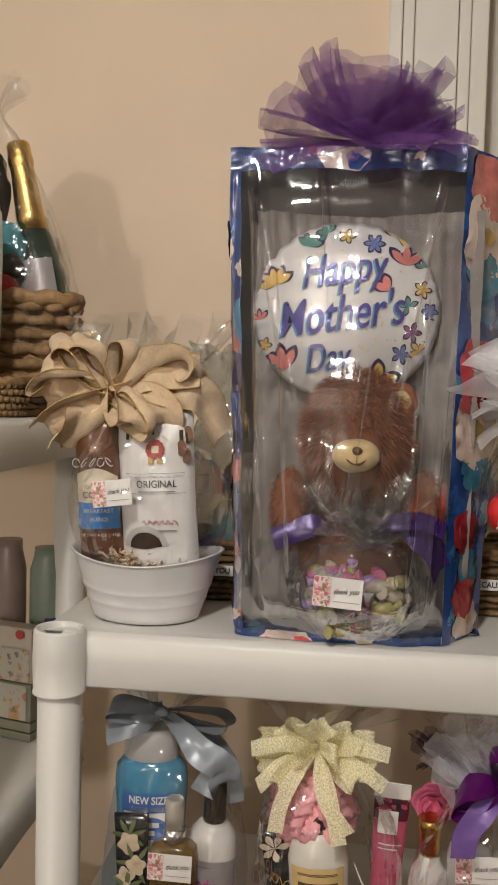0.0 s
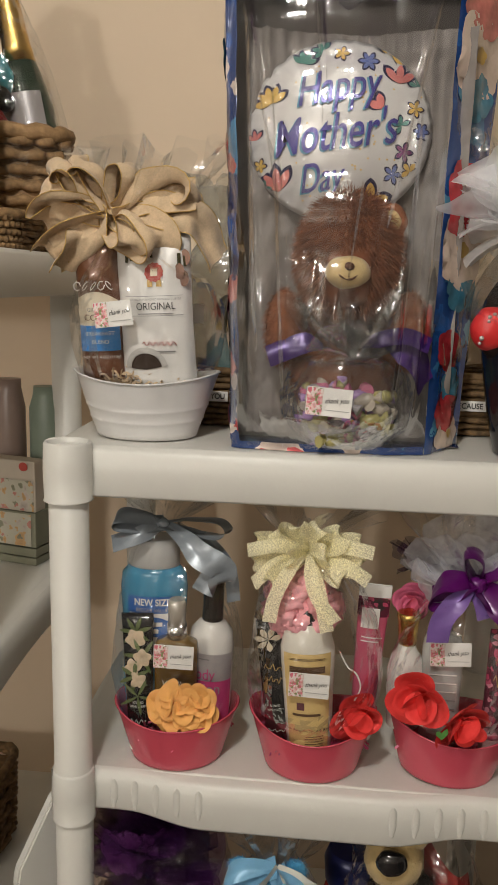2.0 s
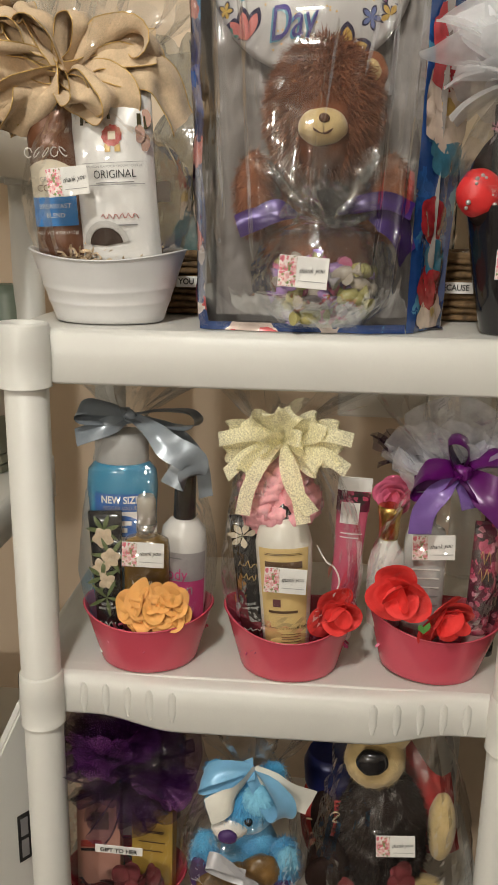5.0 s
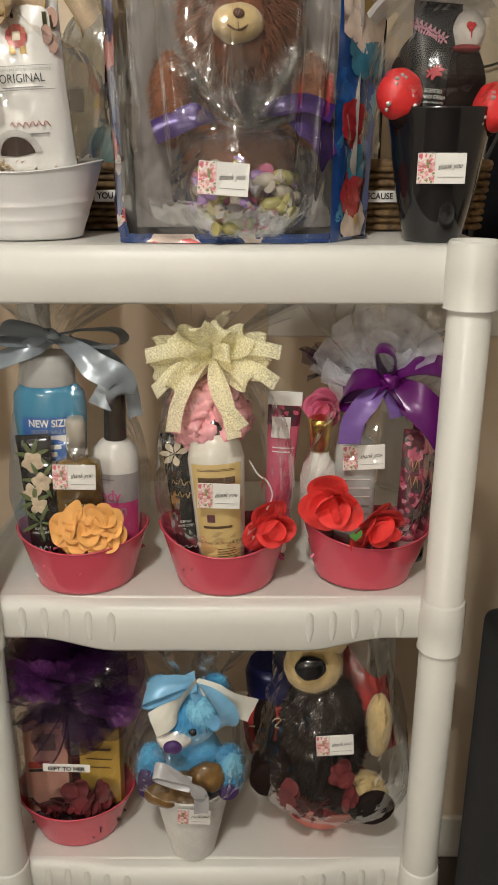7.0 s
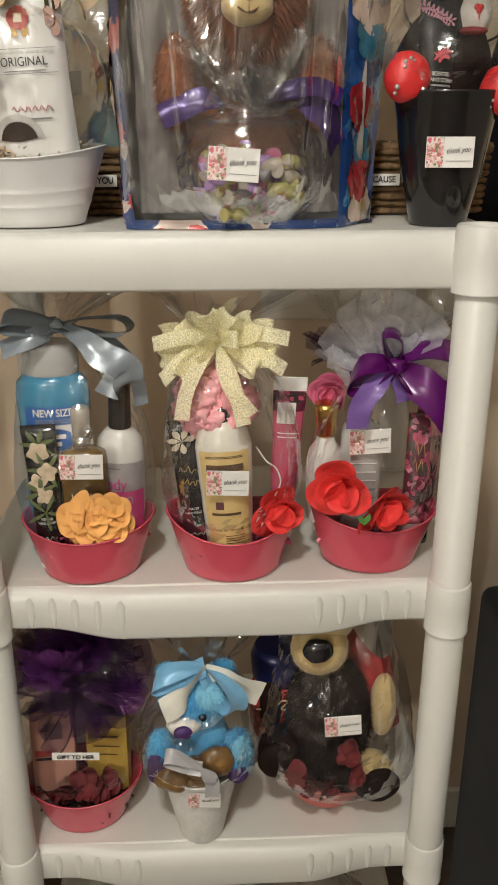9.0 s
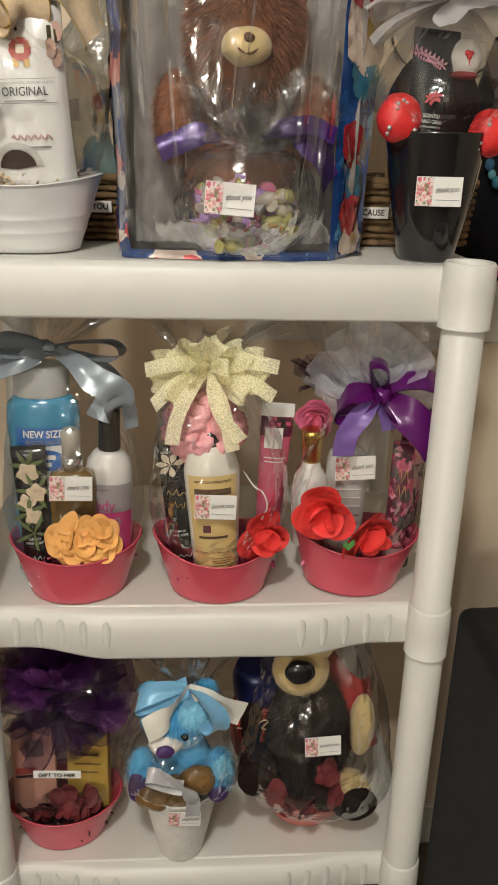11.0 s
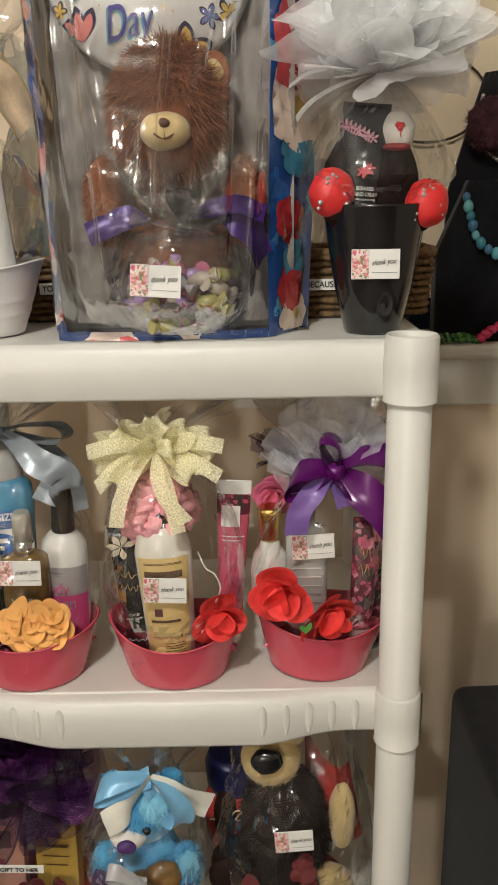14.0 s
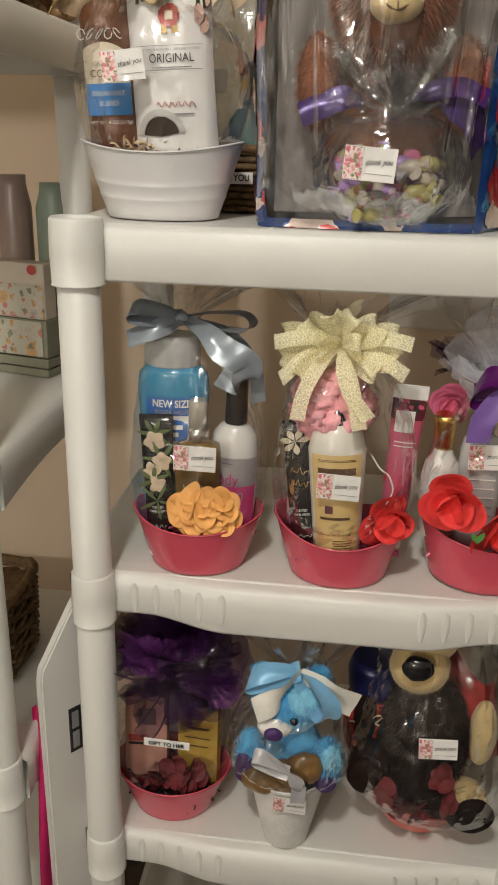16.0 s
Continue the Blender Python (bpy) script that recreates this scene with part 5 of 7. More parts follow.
soft_toy("plush_toy", (0.541, 0.060, T1 + 0.092), "dark plush toy with a white face and red spotted mitts", "soft toy",
         [((0.024, -0.004, 0.108), (0.018, 0.017, 0.019), 0), ((0.022, -0.006, 0.072), (0.014, 0.013, 0.022), 1), ((0.0, 0.010, 0.055), (0.050, 0.028, 0.062), 1), ((0.022, -0.012, 0.092), (0.014, 0.010, 0.004), 2),
          ((0.022, -0.0215, 0.112), (0.003, 0.002, 0.003), 3), ((0.026, -0.0215, 0.112), (0.003, 0.002, 0.003), 3), ((0.024, -0.022, 0.109), (0.003, 0.002, 0.003), 3), ((0.024, -0.022, 0.104), (0.0007, 0.001, 0.004), 3),
          ((-0.036, -0.020, 0.036), (0.016, 0.016, 0.020), 1), ((0.046, -0.018, 0.030), (0.016, 0.016, 0.020), 1),
          ((-0.043, -0.026, 0.050), (0.023, 0.017, 0.024), 3), ((0.052, -0.024, 0.038), (0.022, 0.017, 0.024), 3)]
         + [((-0.043 + 0.018 * math.sin(k * 2.3) * 0.8, -0.042 + 0.003 * abs(math.cos(k)), 0.050 + 0.016 * math.cos(k * 1.7)), (0.0017, 0.001, 0.0017), 4) for k in range(9)]
         + [((0.052 + 0.018 * math.sin(k * 2.3) * 0.8, -0.040 + 0.003 * abs(math.cos(k)), 0.038 + 0.016 * math.cos(k * 1.7)), (0.0017, 0.001, 0.0017), 4) for k in range(9)],
         [FUR_WHITE, FUR_DARK, plain("dark_red_fabric", (0.20, 0.02, 0.02), 0.8), mat("red_satin_fabric", (0.66, 0.03, 0.03), 0.4, vary=0.1, size=60, bump=0.2), plain("silver_dot", (0.5, 0.48, 0.46), 0.3, 0.6)])

# ---- second shelf: three red bath baskets ----
T2 = TIER[1] + 0.001
CYAN_LIQ = mat("teal_shampoo", (0.055, 0.27, 0.44), 0.18, vary=0.08, size=18, coat=0.6)
GREY_CAP = plain("pearl_grey_cap", (0.58, 0.57, 0.55), 0.35)
CHROME = plain("smoked_cap", (0.10, 0.09, 0.085), 0.15, 0.7)
PEARL = plain("pearl_white_lotion", (0.74, 0.71, 0.67), 0.3, coat=0.4)
PINK_LABEL = plain("pink_label", (0.66, 0.07, 0.25), 0.35)
SILVER_LABEL = plain("silver_label", (0.45, 0.42, 0.42), 0.35, 0.3)
AMBER = mat("amber_mist", (0.22, 0.125, 0.025), 0.12, vary=0.2, size=14, coat=0.6)
NAVY_LABEL = plain("royal_blue_label", (0.03, 0.13, 0.42), 0.4)

GIFT = "red wrapped bath baskets"
def bath_basket(place, label, h=0.056, dip=0.10, base=(0.058, 0.052), rim=(0.078, 0.065), turn=(0, 0, 0), material=None):
    return oval_basket("gift_basket", place, label, "gift basket", base, rim, h, dip, material or RED, "basket", group=GIFT, turn=turn)

# basket with shampoo and lotion
AX, AY = 0.151, 0.060
ba = bath_basket((AX, AY, T2), "red oval basket of bath products with a grey satin bow", 0.070, 0.16)
wrap(ba, [(0.040, 0.032, 0.006, 0, 0), (0.052, 0.040, 0.025, 0, 0), (0.068, 0.054, 0.055, 0, 0), (0.080, 0.066, 0.11, 0, 0), (0.074, 0.058, 0.18, 0, 0), (0.055, 0.048, 0.245, -0.008, 0.012), (0.030, 0.026, 0.282, -0.016, 0.02), (0.018, 0.016, 0.295, -0.021, 0.022), (0.042, 0.04, 0.315, -0.015, 0.03), (0.07, 0.06, 0.335, 0.0, 0.04)], 0.005, seed=12.0)
card(ba, (0.003, -0.044, 0.146), 0.048, 0.030, 2, 0, 3)
KA = Vector((-0.021, 0.016, 0.294))
def satin(parent, name, pts, w, across, material, seed=0.0, label=""):
    return bow_loop(parent, name, pts, w, across, material, None, seed, 0.06, 0.35, label)
satin(ba, "ribbon_loop", loop_pts(KA, (-0.076, -0.010, 0.303), 0.009, (0.15, -0.3, 1)), 0.026, (0.1, 0.8, 0.5), SATIN_GREY, 1, "grey satin ribbon")
satin(ba, "ribbon_loop", loop_pts(KA, (0.060, -0.012, 0.296), 0.011, (0.3, -0.2, 1)), 0.030, (0.2, 0.9, -0.1), SATIN_GREY, 2, "grey satin ribbon")
satin(ba, "ribbon_tail", [KA, (0.012, -0.02, 0.286), (0.032, -0.03, 0.270), (0.050, -0.034, 0.262), (0.060, -0.030, 0.252), (0.052, -0.030, 0.236), (0.030, -0.028, 0.244)], 0.032, (0.8, 0.2, 0.5), SATIN_GREY, 3, "grey satin ribbon")
satin(ba, "ribbon_tail", [KA, (0.03, 0.0, 0.282), (0.062, -0.006, 0.250), (0.070, -0.004, 0.205)], 0.016, (0.9, 0.2, 0.3), SATIN_GREY, 4)
satin(ba, "ribbon_tail", [KA, (-0.045, -0.005, 0.285), (-0.080, -0.010, 0.272)], 0.022, (0.1, 0.5, 0.8), SATIN_GREY, 5)
bm = bmesh.new()
ball(bm, KA + Vector((0, -0.006, 0)), (0.008, 0.007, 0.008), 0.002, 150)
part("knot", bm, SATIN_GREY, ba)
sh = bottle("shampoo_bottle", (0.1145, 0.092, T2 + 0.003), "teal shampoo bottle with a pearl-grey flip cap", [(0.036, 0.022, 0), (0.041, 0.025, 0.006), (0.042, 0.026, 0.05), (0.039, 0.025, 0.12), (0.041, 0.026, 0.17), (0.043, 0.026, 0.203), (0.041, 0.024, 0.222), (0.032, 0.022, 0.232)], CYAN_LIQ,
            [(0.031, 0.022, 0.231), (0.0325, 0.0235, 0.233), (0.0320, 0.023, 0.262), (0.0305, 0.022, 0.267), (0.028, 0.020, 0.2685)], GREY_CAP, turn=(0, 0, 4))
sf = oval(0.0435, 0.0268)
lb = patch("label", WHITE_INK, sh, -0.028, 0.030, 0.105, 0.178, sf, 16, 8, 0.0012, "white and blue bottle label")
sf2 = lambda x, z: sf(x, z) - 0.0012
patch("blue_flash", NAVY_LABEL, lb, -0.030, 0.032, 0.176, 0.198, sf2, 16, 4, 0.0008)
writing("print", "NEW SIZE", 0.0125, WHITE_INK, lb, 0.001, 0.1905, lambda x, z: sf2(x, z) - 0.0012, 0, 0, 0.0003, 0.82)
writing("print", "BIGGER VALUE", 0.0072, SILVER_LABEL, lb, 0.001, 0.1805, lambda x, z: sf2(x, z) - 0.0012, 0, 0, 0, 0.85)
patch("name_oval", NAVY_LABEL, lb, 0, 1, 0, 1, sf2, 24, 4, 0.0008, shape=lambda u, v: (0.001 + 0.023 * v * math.cos(u * 6.2832), 0.158 + 0.0135 * v * math.sin(u * 6.2832)))
for z_, w_ in ((0.162, 0.026), (0.153, 0.016)):
    patch("name_mark", WHITE_INK, lb, 0.001 - w_ / 2, 0.001 + w_ / 2, z_ - 0.0028, z_ + 0.0028, lambda x, z: sf2(x, z) - 0.0012, 8, 2)
ta = squeeze_tube("hand_cream_tube", (0.1085, 0.040, T2 + 0.012), "black hand cream tube printed with pale flowers", 0.040, 0.172, BLACK, WHITE_INK, (-4, -2, 3), BLACK, cap_h=0.010)
tfa = tube_front(0.040, 0.172, 0.010)
tfl = lambda x, z: tfa(x, z) - 0.0005
LEAF_INK = plain("leaf_print", (0.10, 0.13, 0.04))
def blossom(parent, front, x, z, n, ln, wd, a0, material, nm="blossom_print", d=0.0008, arc=6.283):
    bm = bmesh.new()
    for i in range(n):
        a = a0 + arc * i / n
        grid(bm, lambda u, v: (x + math.cos(a) * ln * v - math.sin(a) * (u - 0.5) * 2 * wd * math.sin(v * math.pi * 0.9 + 0.1), front(x, z) - d - 0.0012 * math.sin(v * 3), z + math.sin(a) * ln * v + math.cos(a) * (u - 0.5) * 2 * wd * math.sin(v * math.pi * 0.9 + 0.1)), 4, 6)
    return part(nm, bm, material, parent)
CREAM_PETAL = mat("cream_blossom_print", (0.66, 0.52, 0.36), 0.4, vary=0.2, size=150)
for x_, z_, n_, l_, w_, a_ in ((-0.002, 0.150, 7, 0.020, 0.0028, 1.2), (0.006, 0.120, 6, 0.024, 0.0026, 2.0), (-0.004, 0.095, 6, 0.020, 0.0028, 0.4), (0.0, 0.070, 5, 0.024, 0.0022, 3.6)):
    blossom(ta, tfl, x_, z_, n_, l_, w_, a_, LEAF_INK, "leaf_print", 0.0006)
for x_, z_, n_, l_, w_, a_ in ((-0.002, 0.142, 5, 0.013, 0.006, 0.8), (0.006, 0.118, 5, 0.012, 0.0055, 0.3), (-0.006, 0.106, 4, 0.012, 0.0052, 1.8), (0.001, 0.090, 4, 0.011, 0.0048, 0.6)):
    blossom(ta, tfl, x_, z_, n_, l_, w_, a_, CREAM_PETAL, d=0.0014)
for w_, z_, s_ in (("SCENTED", 0.062, 0.0042), ("HAND CREAM", 0.057, 0.0042)):
    writing("print", w_, s_, WHITE_INK, ta, 0.0, z_, tfl, 0, 0, 0, 0.75)
bm = bmesh.new()
tube(bm, [(-0.010 + 0.0016 * k, tfl(-0.010 + 0.0016 * k, 0.038) - 0.0008, 0.038 + 0.003 * math.sin(k * 1.6)) for k in range(13)], 0.0006, 5)
part("script_mark", bm, WHITE_INK, ta)
mi = bottle("body_mist_bottle", (0.1505, 0.056, T2 + 0.008), "amber vanilla body mist bottle with a clear sprayer cap", [(0.026, 0.016, 0), (0.0275, 0.017, 0.004), (0.0275, 0.017, 0.13), (0.025, 0.016, 0.142), (0.012, 0.011, 0.147)], AMBER, power=3.0)
bm = bmesh.new()
lathe(bm, [(0.0125, 0.0125, 0.146), (0.0125, 0.0125, 0.163)], 28)
part("collar", bm, plain("silver_collar", (0.6, 0.58, 0.55), 0.2, 0.9), mi, "silver collar")
bm = bmesh.new()
lathe(bm, [(0.0112, 0.0112, 0.163), (0.0112, 0.0112, 0.190), (0.009, 0.009, 0.196)], 28)
part("sprayer", bm, plain("clear_cap_plastic", (0.42, 0.38, 0.32), 0.15, coat=0.5), mi, "clear sprayer cap")
mf = lambda x, z: -0.0182
writing("print", "Vanilla", 0.011, CREAM_INK, mi, -0.002, 0.092, mf, 0.3, 0)
bm = bmesh.new()
for i in range(9):
    a = i * 0.7
    grid(bm, lambda u, v: (-0.012 + i * 0.003 + 0.006 * v * math.cos(a + (u - 0.5) * math.sin(v * 3)), -0.0184, 0.074 + 0.007 * v * math.sin(a + (u - 0.5) * math.sin(v * 3))), 2, 3)
part("flower_print", bm, CREAM_INK, mi)
lo = bottle("body_lotion_bottle", (0.186, 0.080, T2 + 0.008), "pearl and pink body lotion bottle with a dark pump cap", [(0.020, 0.018, 0.030), (0.0265, 0.023, 0.034), (0.029, 0.0245, 0.06), (0.0285, 0.024, 0.13), (0.026, 0.022, 0.150), (0.018, 0.016, 0.160), (0.013, 0.013, 0.163)], PEARL,
            [(0.0125, 0.0125, 0.162), (0.0135, 0.0135, 0.164), (0.0125, 0.0125, 0.215), (0.0115, 0.0115, 0.219)], CHROME, turn=(0, 2, -5))
of = lambda x, z: oval(0.0295, 0.0250)(x, z)
lp = patch("label", PINK_LABEL, lo, -0.0285, 0.0285, 0.012, 0.090, of, 18, 4, 0.0008, "pink and silver label")
patch("silver_band", SILVER_LABEL, lp, -0.0285, 0.0285, 0.090, 0.126, of, 18, 4, 0.0008)
writing("print", "body", 0.021, PINK_LABEL, lp, -0.005, 0.099, lambda x, z: of(x, z) - 0.0012, 0, 0, 0, 0.8)
writing("print", "lotion", 0.021, SILVER_LABEL, lp, -0.001, 0.080, lambda x, z: of(x, z) - 0.0012, 0, 0, 0, 0.8)
patch("small_print", GREY_INK, lp, -0.020, 0.004, 0.1185, 0.1200, lambda x, z: of(x, z) - 0.0008, 8, 1)
ORANGE = mat("orange_petal_cloth", (0.92, 0.46, 0.13), 0.7, vary=0.10, size=60, bump=0.15, sub=0.1)
petal_pile((0.164, 0.016, T2 + 0.058), "orange cloth petal heaped in the red basket", (0.036, 0.024), 30, 0.0150, ORANGE, 20, "orange cloth petals")
shred((AX, AY, T2 + 0.036), (0.052, 0.040, 0.003), 260, plain("pink_paper", (0.60, 0.10, 0.18)), "pink shredded paper filling the basket", 5)

# basket with the gold lotion
BX2, BY2 = 0.322, 0.058
bb = bath_basket((BX2, BY2, T2), "red oval basket of bath products with a cream lace bow", 0.075, 0.26)
wrap(bb, [(0.040, 0.032, 0.006, 0, 0), (0.052, 0.040, 0.025, 0, 0), (0.066, 0.052, 0.055, 0, 0), (0.080, 0.068, 0.11, 0, 0), (0.074, 0.060, 0.18, 0, 0), (0.060, 0.052, 0.235, -0.008, 0.0), (0.036, 0.03, 0.265, -0.014, -0.004), (0.016, 0.016, 0.282, -0.015, -0.006), (0.042, 0.04, 0.305, -0.015, 0.01), (0.09, 0.07, 0.335, 0.0, 0.04)], 0.005, seed=22.0)
card(bb, (-0.005, -0.060, 0.131), 0.047, 0.030, 2)
KB = Vector((-0.012, -0.014, 0.279))
for n_, (tip, fat, wide) in enumerate((((-0.082, -0.030, 0.296), 0.007, 0.026), ((-0.084, -0.040, 0.268), 0.008, 0.026), ((-0.060, -0.048, 0.246), 0.007, 0.024), ((-0.056, -0.036, 0.312), 0.009, 0.026), ((-0.026, -0.046, 0.322), 0.009, 0.028), ((0.004, -0.050, 0.322), 0.009, 0.028), ((0.030, -0.046, 0.312), 0.009, 0.026), ((0.056, -0.034, 0.298), 0.008, 0.026), ((0.056, -0.044, 0.270), 0.007, 0.024), ((0.032, -0.052, 0.254), 0.007, 0.024), ((-0.036, -0.056, 0.282), 0.012, 0.024), ((0.012, -0.058, 0.286), 0.012, 0.024))):
    tip = KB + (Vector(tip) - KB) * 0.86
    wide *= 0.80
    d_ = (Vector(tip) - KB).normalized()
    satin(bb, "lace_loop", loop_pts(KB, tip, fat, Vector((-d_.z, -0.5, d_.x)) if n_ % 2 else Vector((d_.z, -0.5, -d_.x))), wide, (-d_.z, 0.35, d_.x), LACE, n_ * 3.1, "pale cream lace ribbon loop")
for pts in ([KB, (-0.034, -0.045, 0.262), (-0.048, -0.055, 0.235), (-0.054, -0.06, 0.206)], [KB, (0.0, -0.05, 0.250), (0.008, -0.060, 0.222), (0.013, -0.064, 0.200)], [KB, (-0.008, -0.05, 0.262), (0.000, -0.062, 0.240), (0.022, -0.064, 0.212)], [KB, (-0.05, -0.04, 0.268), (-0.074, -0.045, 0.246)], [KB, (0.030, -0.04, 0.272), (0.058, -0.045, 0.256)], [KB, (-0.045, -0.04, 0.292), (-0.082, -0.045, 0.286)], [KB, (0.030, -0.04, 0.294), (0.062, -0.045, 0.290)]):
    satin(bb, "lace_tail", pts, 0.016, (1, 0.1, 0.25) if pts[-1][2] < 0.24 else (0.2, 0.3, 0.9), LACE, pts[1][0] * 70, "pale cream lace ribbon tail")
tb = squeeze_tube("hand_cream_tube", (0.2825, 0.036, T2 + 0.020), "black hand cream tube with a white lily print", 0.037, 0.170, BLACK, WHITE_INK, (-3, -5, 2), BLACK, cap_h=0.010)
tfb = tube_front(0.037, 0.170, 0.010)
bm = bmesh.new()
for i in range(6):
    a = 0.3 + i * 0.9
    grid(bm, lambda u, v: (-0.004 + 0.017 * v * math.cos(a + (u - 0.5) * 0.8 * math.sin(v * 3)), tfb(-0.004 + 0.012 * v * math.cos(a), 0.146) - 0.0012 - 0.001 * math.sin(v * 3), 0.147 + 0.015 * v * math.sin(a + (u - 0.5) * 0.8 * math.sin(v * 3))), 4, 5)
part("lily_print", bm, CREAM_INK, tb)
for k, (z_, am, n_) in enumerate(((0.112, 0.007, 12), (0.098, 0.006, 16), (0.035, 0.003, 14))):
    bm = bmesh.new()
    tube(bm, [(-0.011 + 0.022 * i / n_, tfb(-0.011 + 0.022 * i / n_, z_) - 0.0012, z_ + am * math.sin(i * 1.4) * (0.5 + 0.5 * math.cos(i))) for i in range(n_ + 1)], 0.0005, 5)
    part("script_mark", bm, GOLDWIRE if k < 2 else WHITE_INK, tb)
for w_, z_ in (("SCENTED", 0.066), ("HAND CREAM", 0.061)):
    writing("print", w_, 0.004, WHITE_INK, tb, 0.0, z_, lambda x, z: tfb(x, z) - 0.0006, 0, 0, 0, 0.75)
WHITE_SOAP = plain("white_lotion", (0.72, 0.68, 0.60), 0.3, coat=0.4)
gl = bottle("bath_lotion_bottle", (0.3205, 0.024, T2 + 0.020), "tall cream bath lotion bottle with a gold label and black cap", [(0.022, 0.018, 0), (0.0255, 0.020, 0.004), (0.028, 0.021, 0.05), (0.0315, 0.022, 0.12), (0.0325, 0.022, 0.145), (0.028, 0.020, 0.163), (0.016, 0.014, 0.172), (0.012, 0.012, 0.174)], WHITE_SOAP,
            [(0.013, 0.013, 0.173), (0.0135, 0.0135, 0.180), (0.012, 0.012, 0.186), (0.006, 0.006, 0.192), (0.005, 0.005, 0.199)], BLACK, turn=(-4, -3, 0))
def gf(x, z):
    rx = 0.0255 + (0.0325 - 0.0255) * min(1, z / 0.14)
    return oval(rx, 0.0222)(x, z)
GOLD_LABEL = plain("old_gold_label", (0.66, 0.47, 0.19), 0.45)
glb = patch("label", GOLD_LABEL, gl, -0.024, 0.024, 0.016, 0.142, gf, 18, 12, 0.0010, "old-gold paper label", shape=lambda u, v: ((u - 0.5) * (0.044 + 0.012 * v), 0.016 + 0.126 * v))
gfl = lambda x, z: gf(x, z) - 0.0018
BROWN_INK = plain("brown_print", (0.10, 0.05, 0.02))
for z_ in (0.022, 0.0235, 0.136, 0.1345):
    patch("rule", BROWN_INK, glb, -0.021, 0.021, z_, z_ + 0.0006, gfl, 12, 1)
patch("name_mark", BROWN_INK, glb, -0.021, 0.021, 0.119, 0.127, gfl, 14, 2)
writing("print", "adapted from", 0.0052, BROWN_INK, glb, 0, 0.112, gfl)
patch("name_mark", BROWN_INK, glb, -0.018, 0.015, 0.0665, 0.0695, gfl, 14, 2)
patch("fruit_print", plain("plum_fruit_print", (0.12, 0.03, 0.04)), glb, -0.013, -0.004, 0.074, 0.083, gfl, 6, 4)
writing("print", "Soak Away the Stress & Relax", 0.0046, BROWN_INK, glb, 0, 0.049, gfl)
for k in range(6):
    patch("small_print", BROWN_INK, glb, -0.004 - 0.008 * (k > 3), 0.018, 0.041 - k * 0.003, 0.0418 - k * 0.003, gfl, 6, 1)
bm = bmesh.new()
g3 = random.Random(3)
for i in range(70):
    d = Vector((g3.gauss(0, 1), g3.gauss(0, 1), g3.gauss(0, 1))).normalized()
    ball(bm, d * 0.037, (0.0135, 0.0135, 0.0135), 0.009, 150, 0, 16, 12)
ball(bm, (0, 0, 0), 0.037, 0.006, 120, 0, 24, 16)
SP = one("bath_sponge", bm, PINK_NET, "ruffled pink net bath sponge", "bath sponge", place=(0.305, 0.066, T2 + 0.205))
pt = squeeze_tube("body_scrub_tube", (0.383, 0.090, T2 + 0.020), "pink body scrub tube with a white cap end and rose print", 0.040, 0.205, plain("deep_pink_tube", (0.55, 0.10, 0.17), 0.3, coat=0.4), WHITE_INK, (0, 3, 0), WHITE_INK)
ptf = tube_front(0.040, 0.205)
patch("white_end", WHITE_INK, pt, -0.0200, 0.0200, 0.190, 0.205, ptf, 8, 3, 0.0016)
patch("rose_band", ROSE_FLORAL, pt, -0.0195, 0.0195, 0.165, 0.192, ptf, 10, 4, 0.0008)
patch("label", PAPER, pt, -0.014, 0.008, 0.150, 0.176, lambda x, z: ptf(x, z) - 0.0008, 8, 4, 0.0008, "white paper label")
patch("small_print", WHITE_INK, pt, -0.012, 0.014, 0.137, 0.1385, ptf, 8, 1, 0.0006)
patch("small_print", WHITE_INK, pt, -0.012, 0.010, 0.132, 0.1335, ptf, 8, 1, 0.0006)
PETAL_RED = mat("red_petal_cloth", (0.80, 0.045, 0.04), 0.75, vary=0.06, size=70, bump=0.3, sub=0.1)
rose("cloth_flower", (0.374, 0.020, T2 + 0.088), "red cloth rose tucked in the basket", 0.034, PETAL_RED, 31, 8, group="red cloth roses", turn=(10, 0, 20))
lv = bottle("bath_soap_bottle", (0.276, 0.074, T2 + 0.010), "pale lilac soap bottle at the side of the basket", [(0.014, 0.012, 0.036), (0.020, 0.018, 0.042), (0.020, 0.018, 0.14), (0.014, 0.012, 0.155)], plain("lilac_soap", (0.45, 0.30, 0.46), 0.35))
bm = bmesh.new()
tube(bm, spline([(0.046, -0.020, -0.050), (0.056, -0.052, -0.055), (0.066, -0.054, -0.062), (0.072, -0.052, -0.080), (0.066, -0.050, -0.098)], 24), 0.0010, 6)
part("cord", bm, WHITE_INK, SP, "white hanging cord")
shred((BX2, BY2, T2 + 0.036), (0.052, 0.040, 0.003), 260, plain("magenta_paper", (0.35, 0.03, 0.12)), "magenta shredded paper filling the basket", 6)

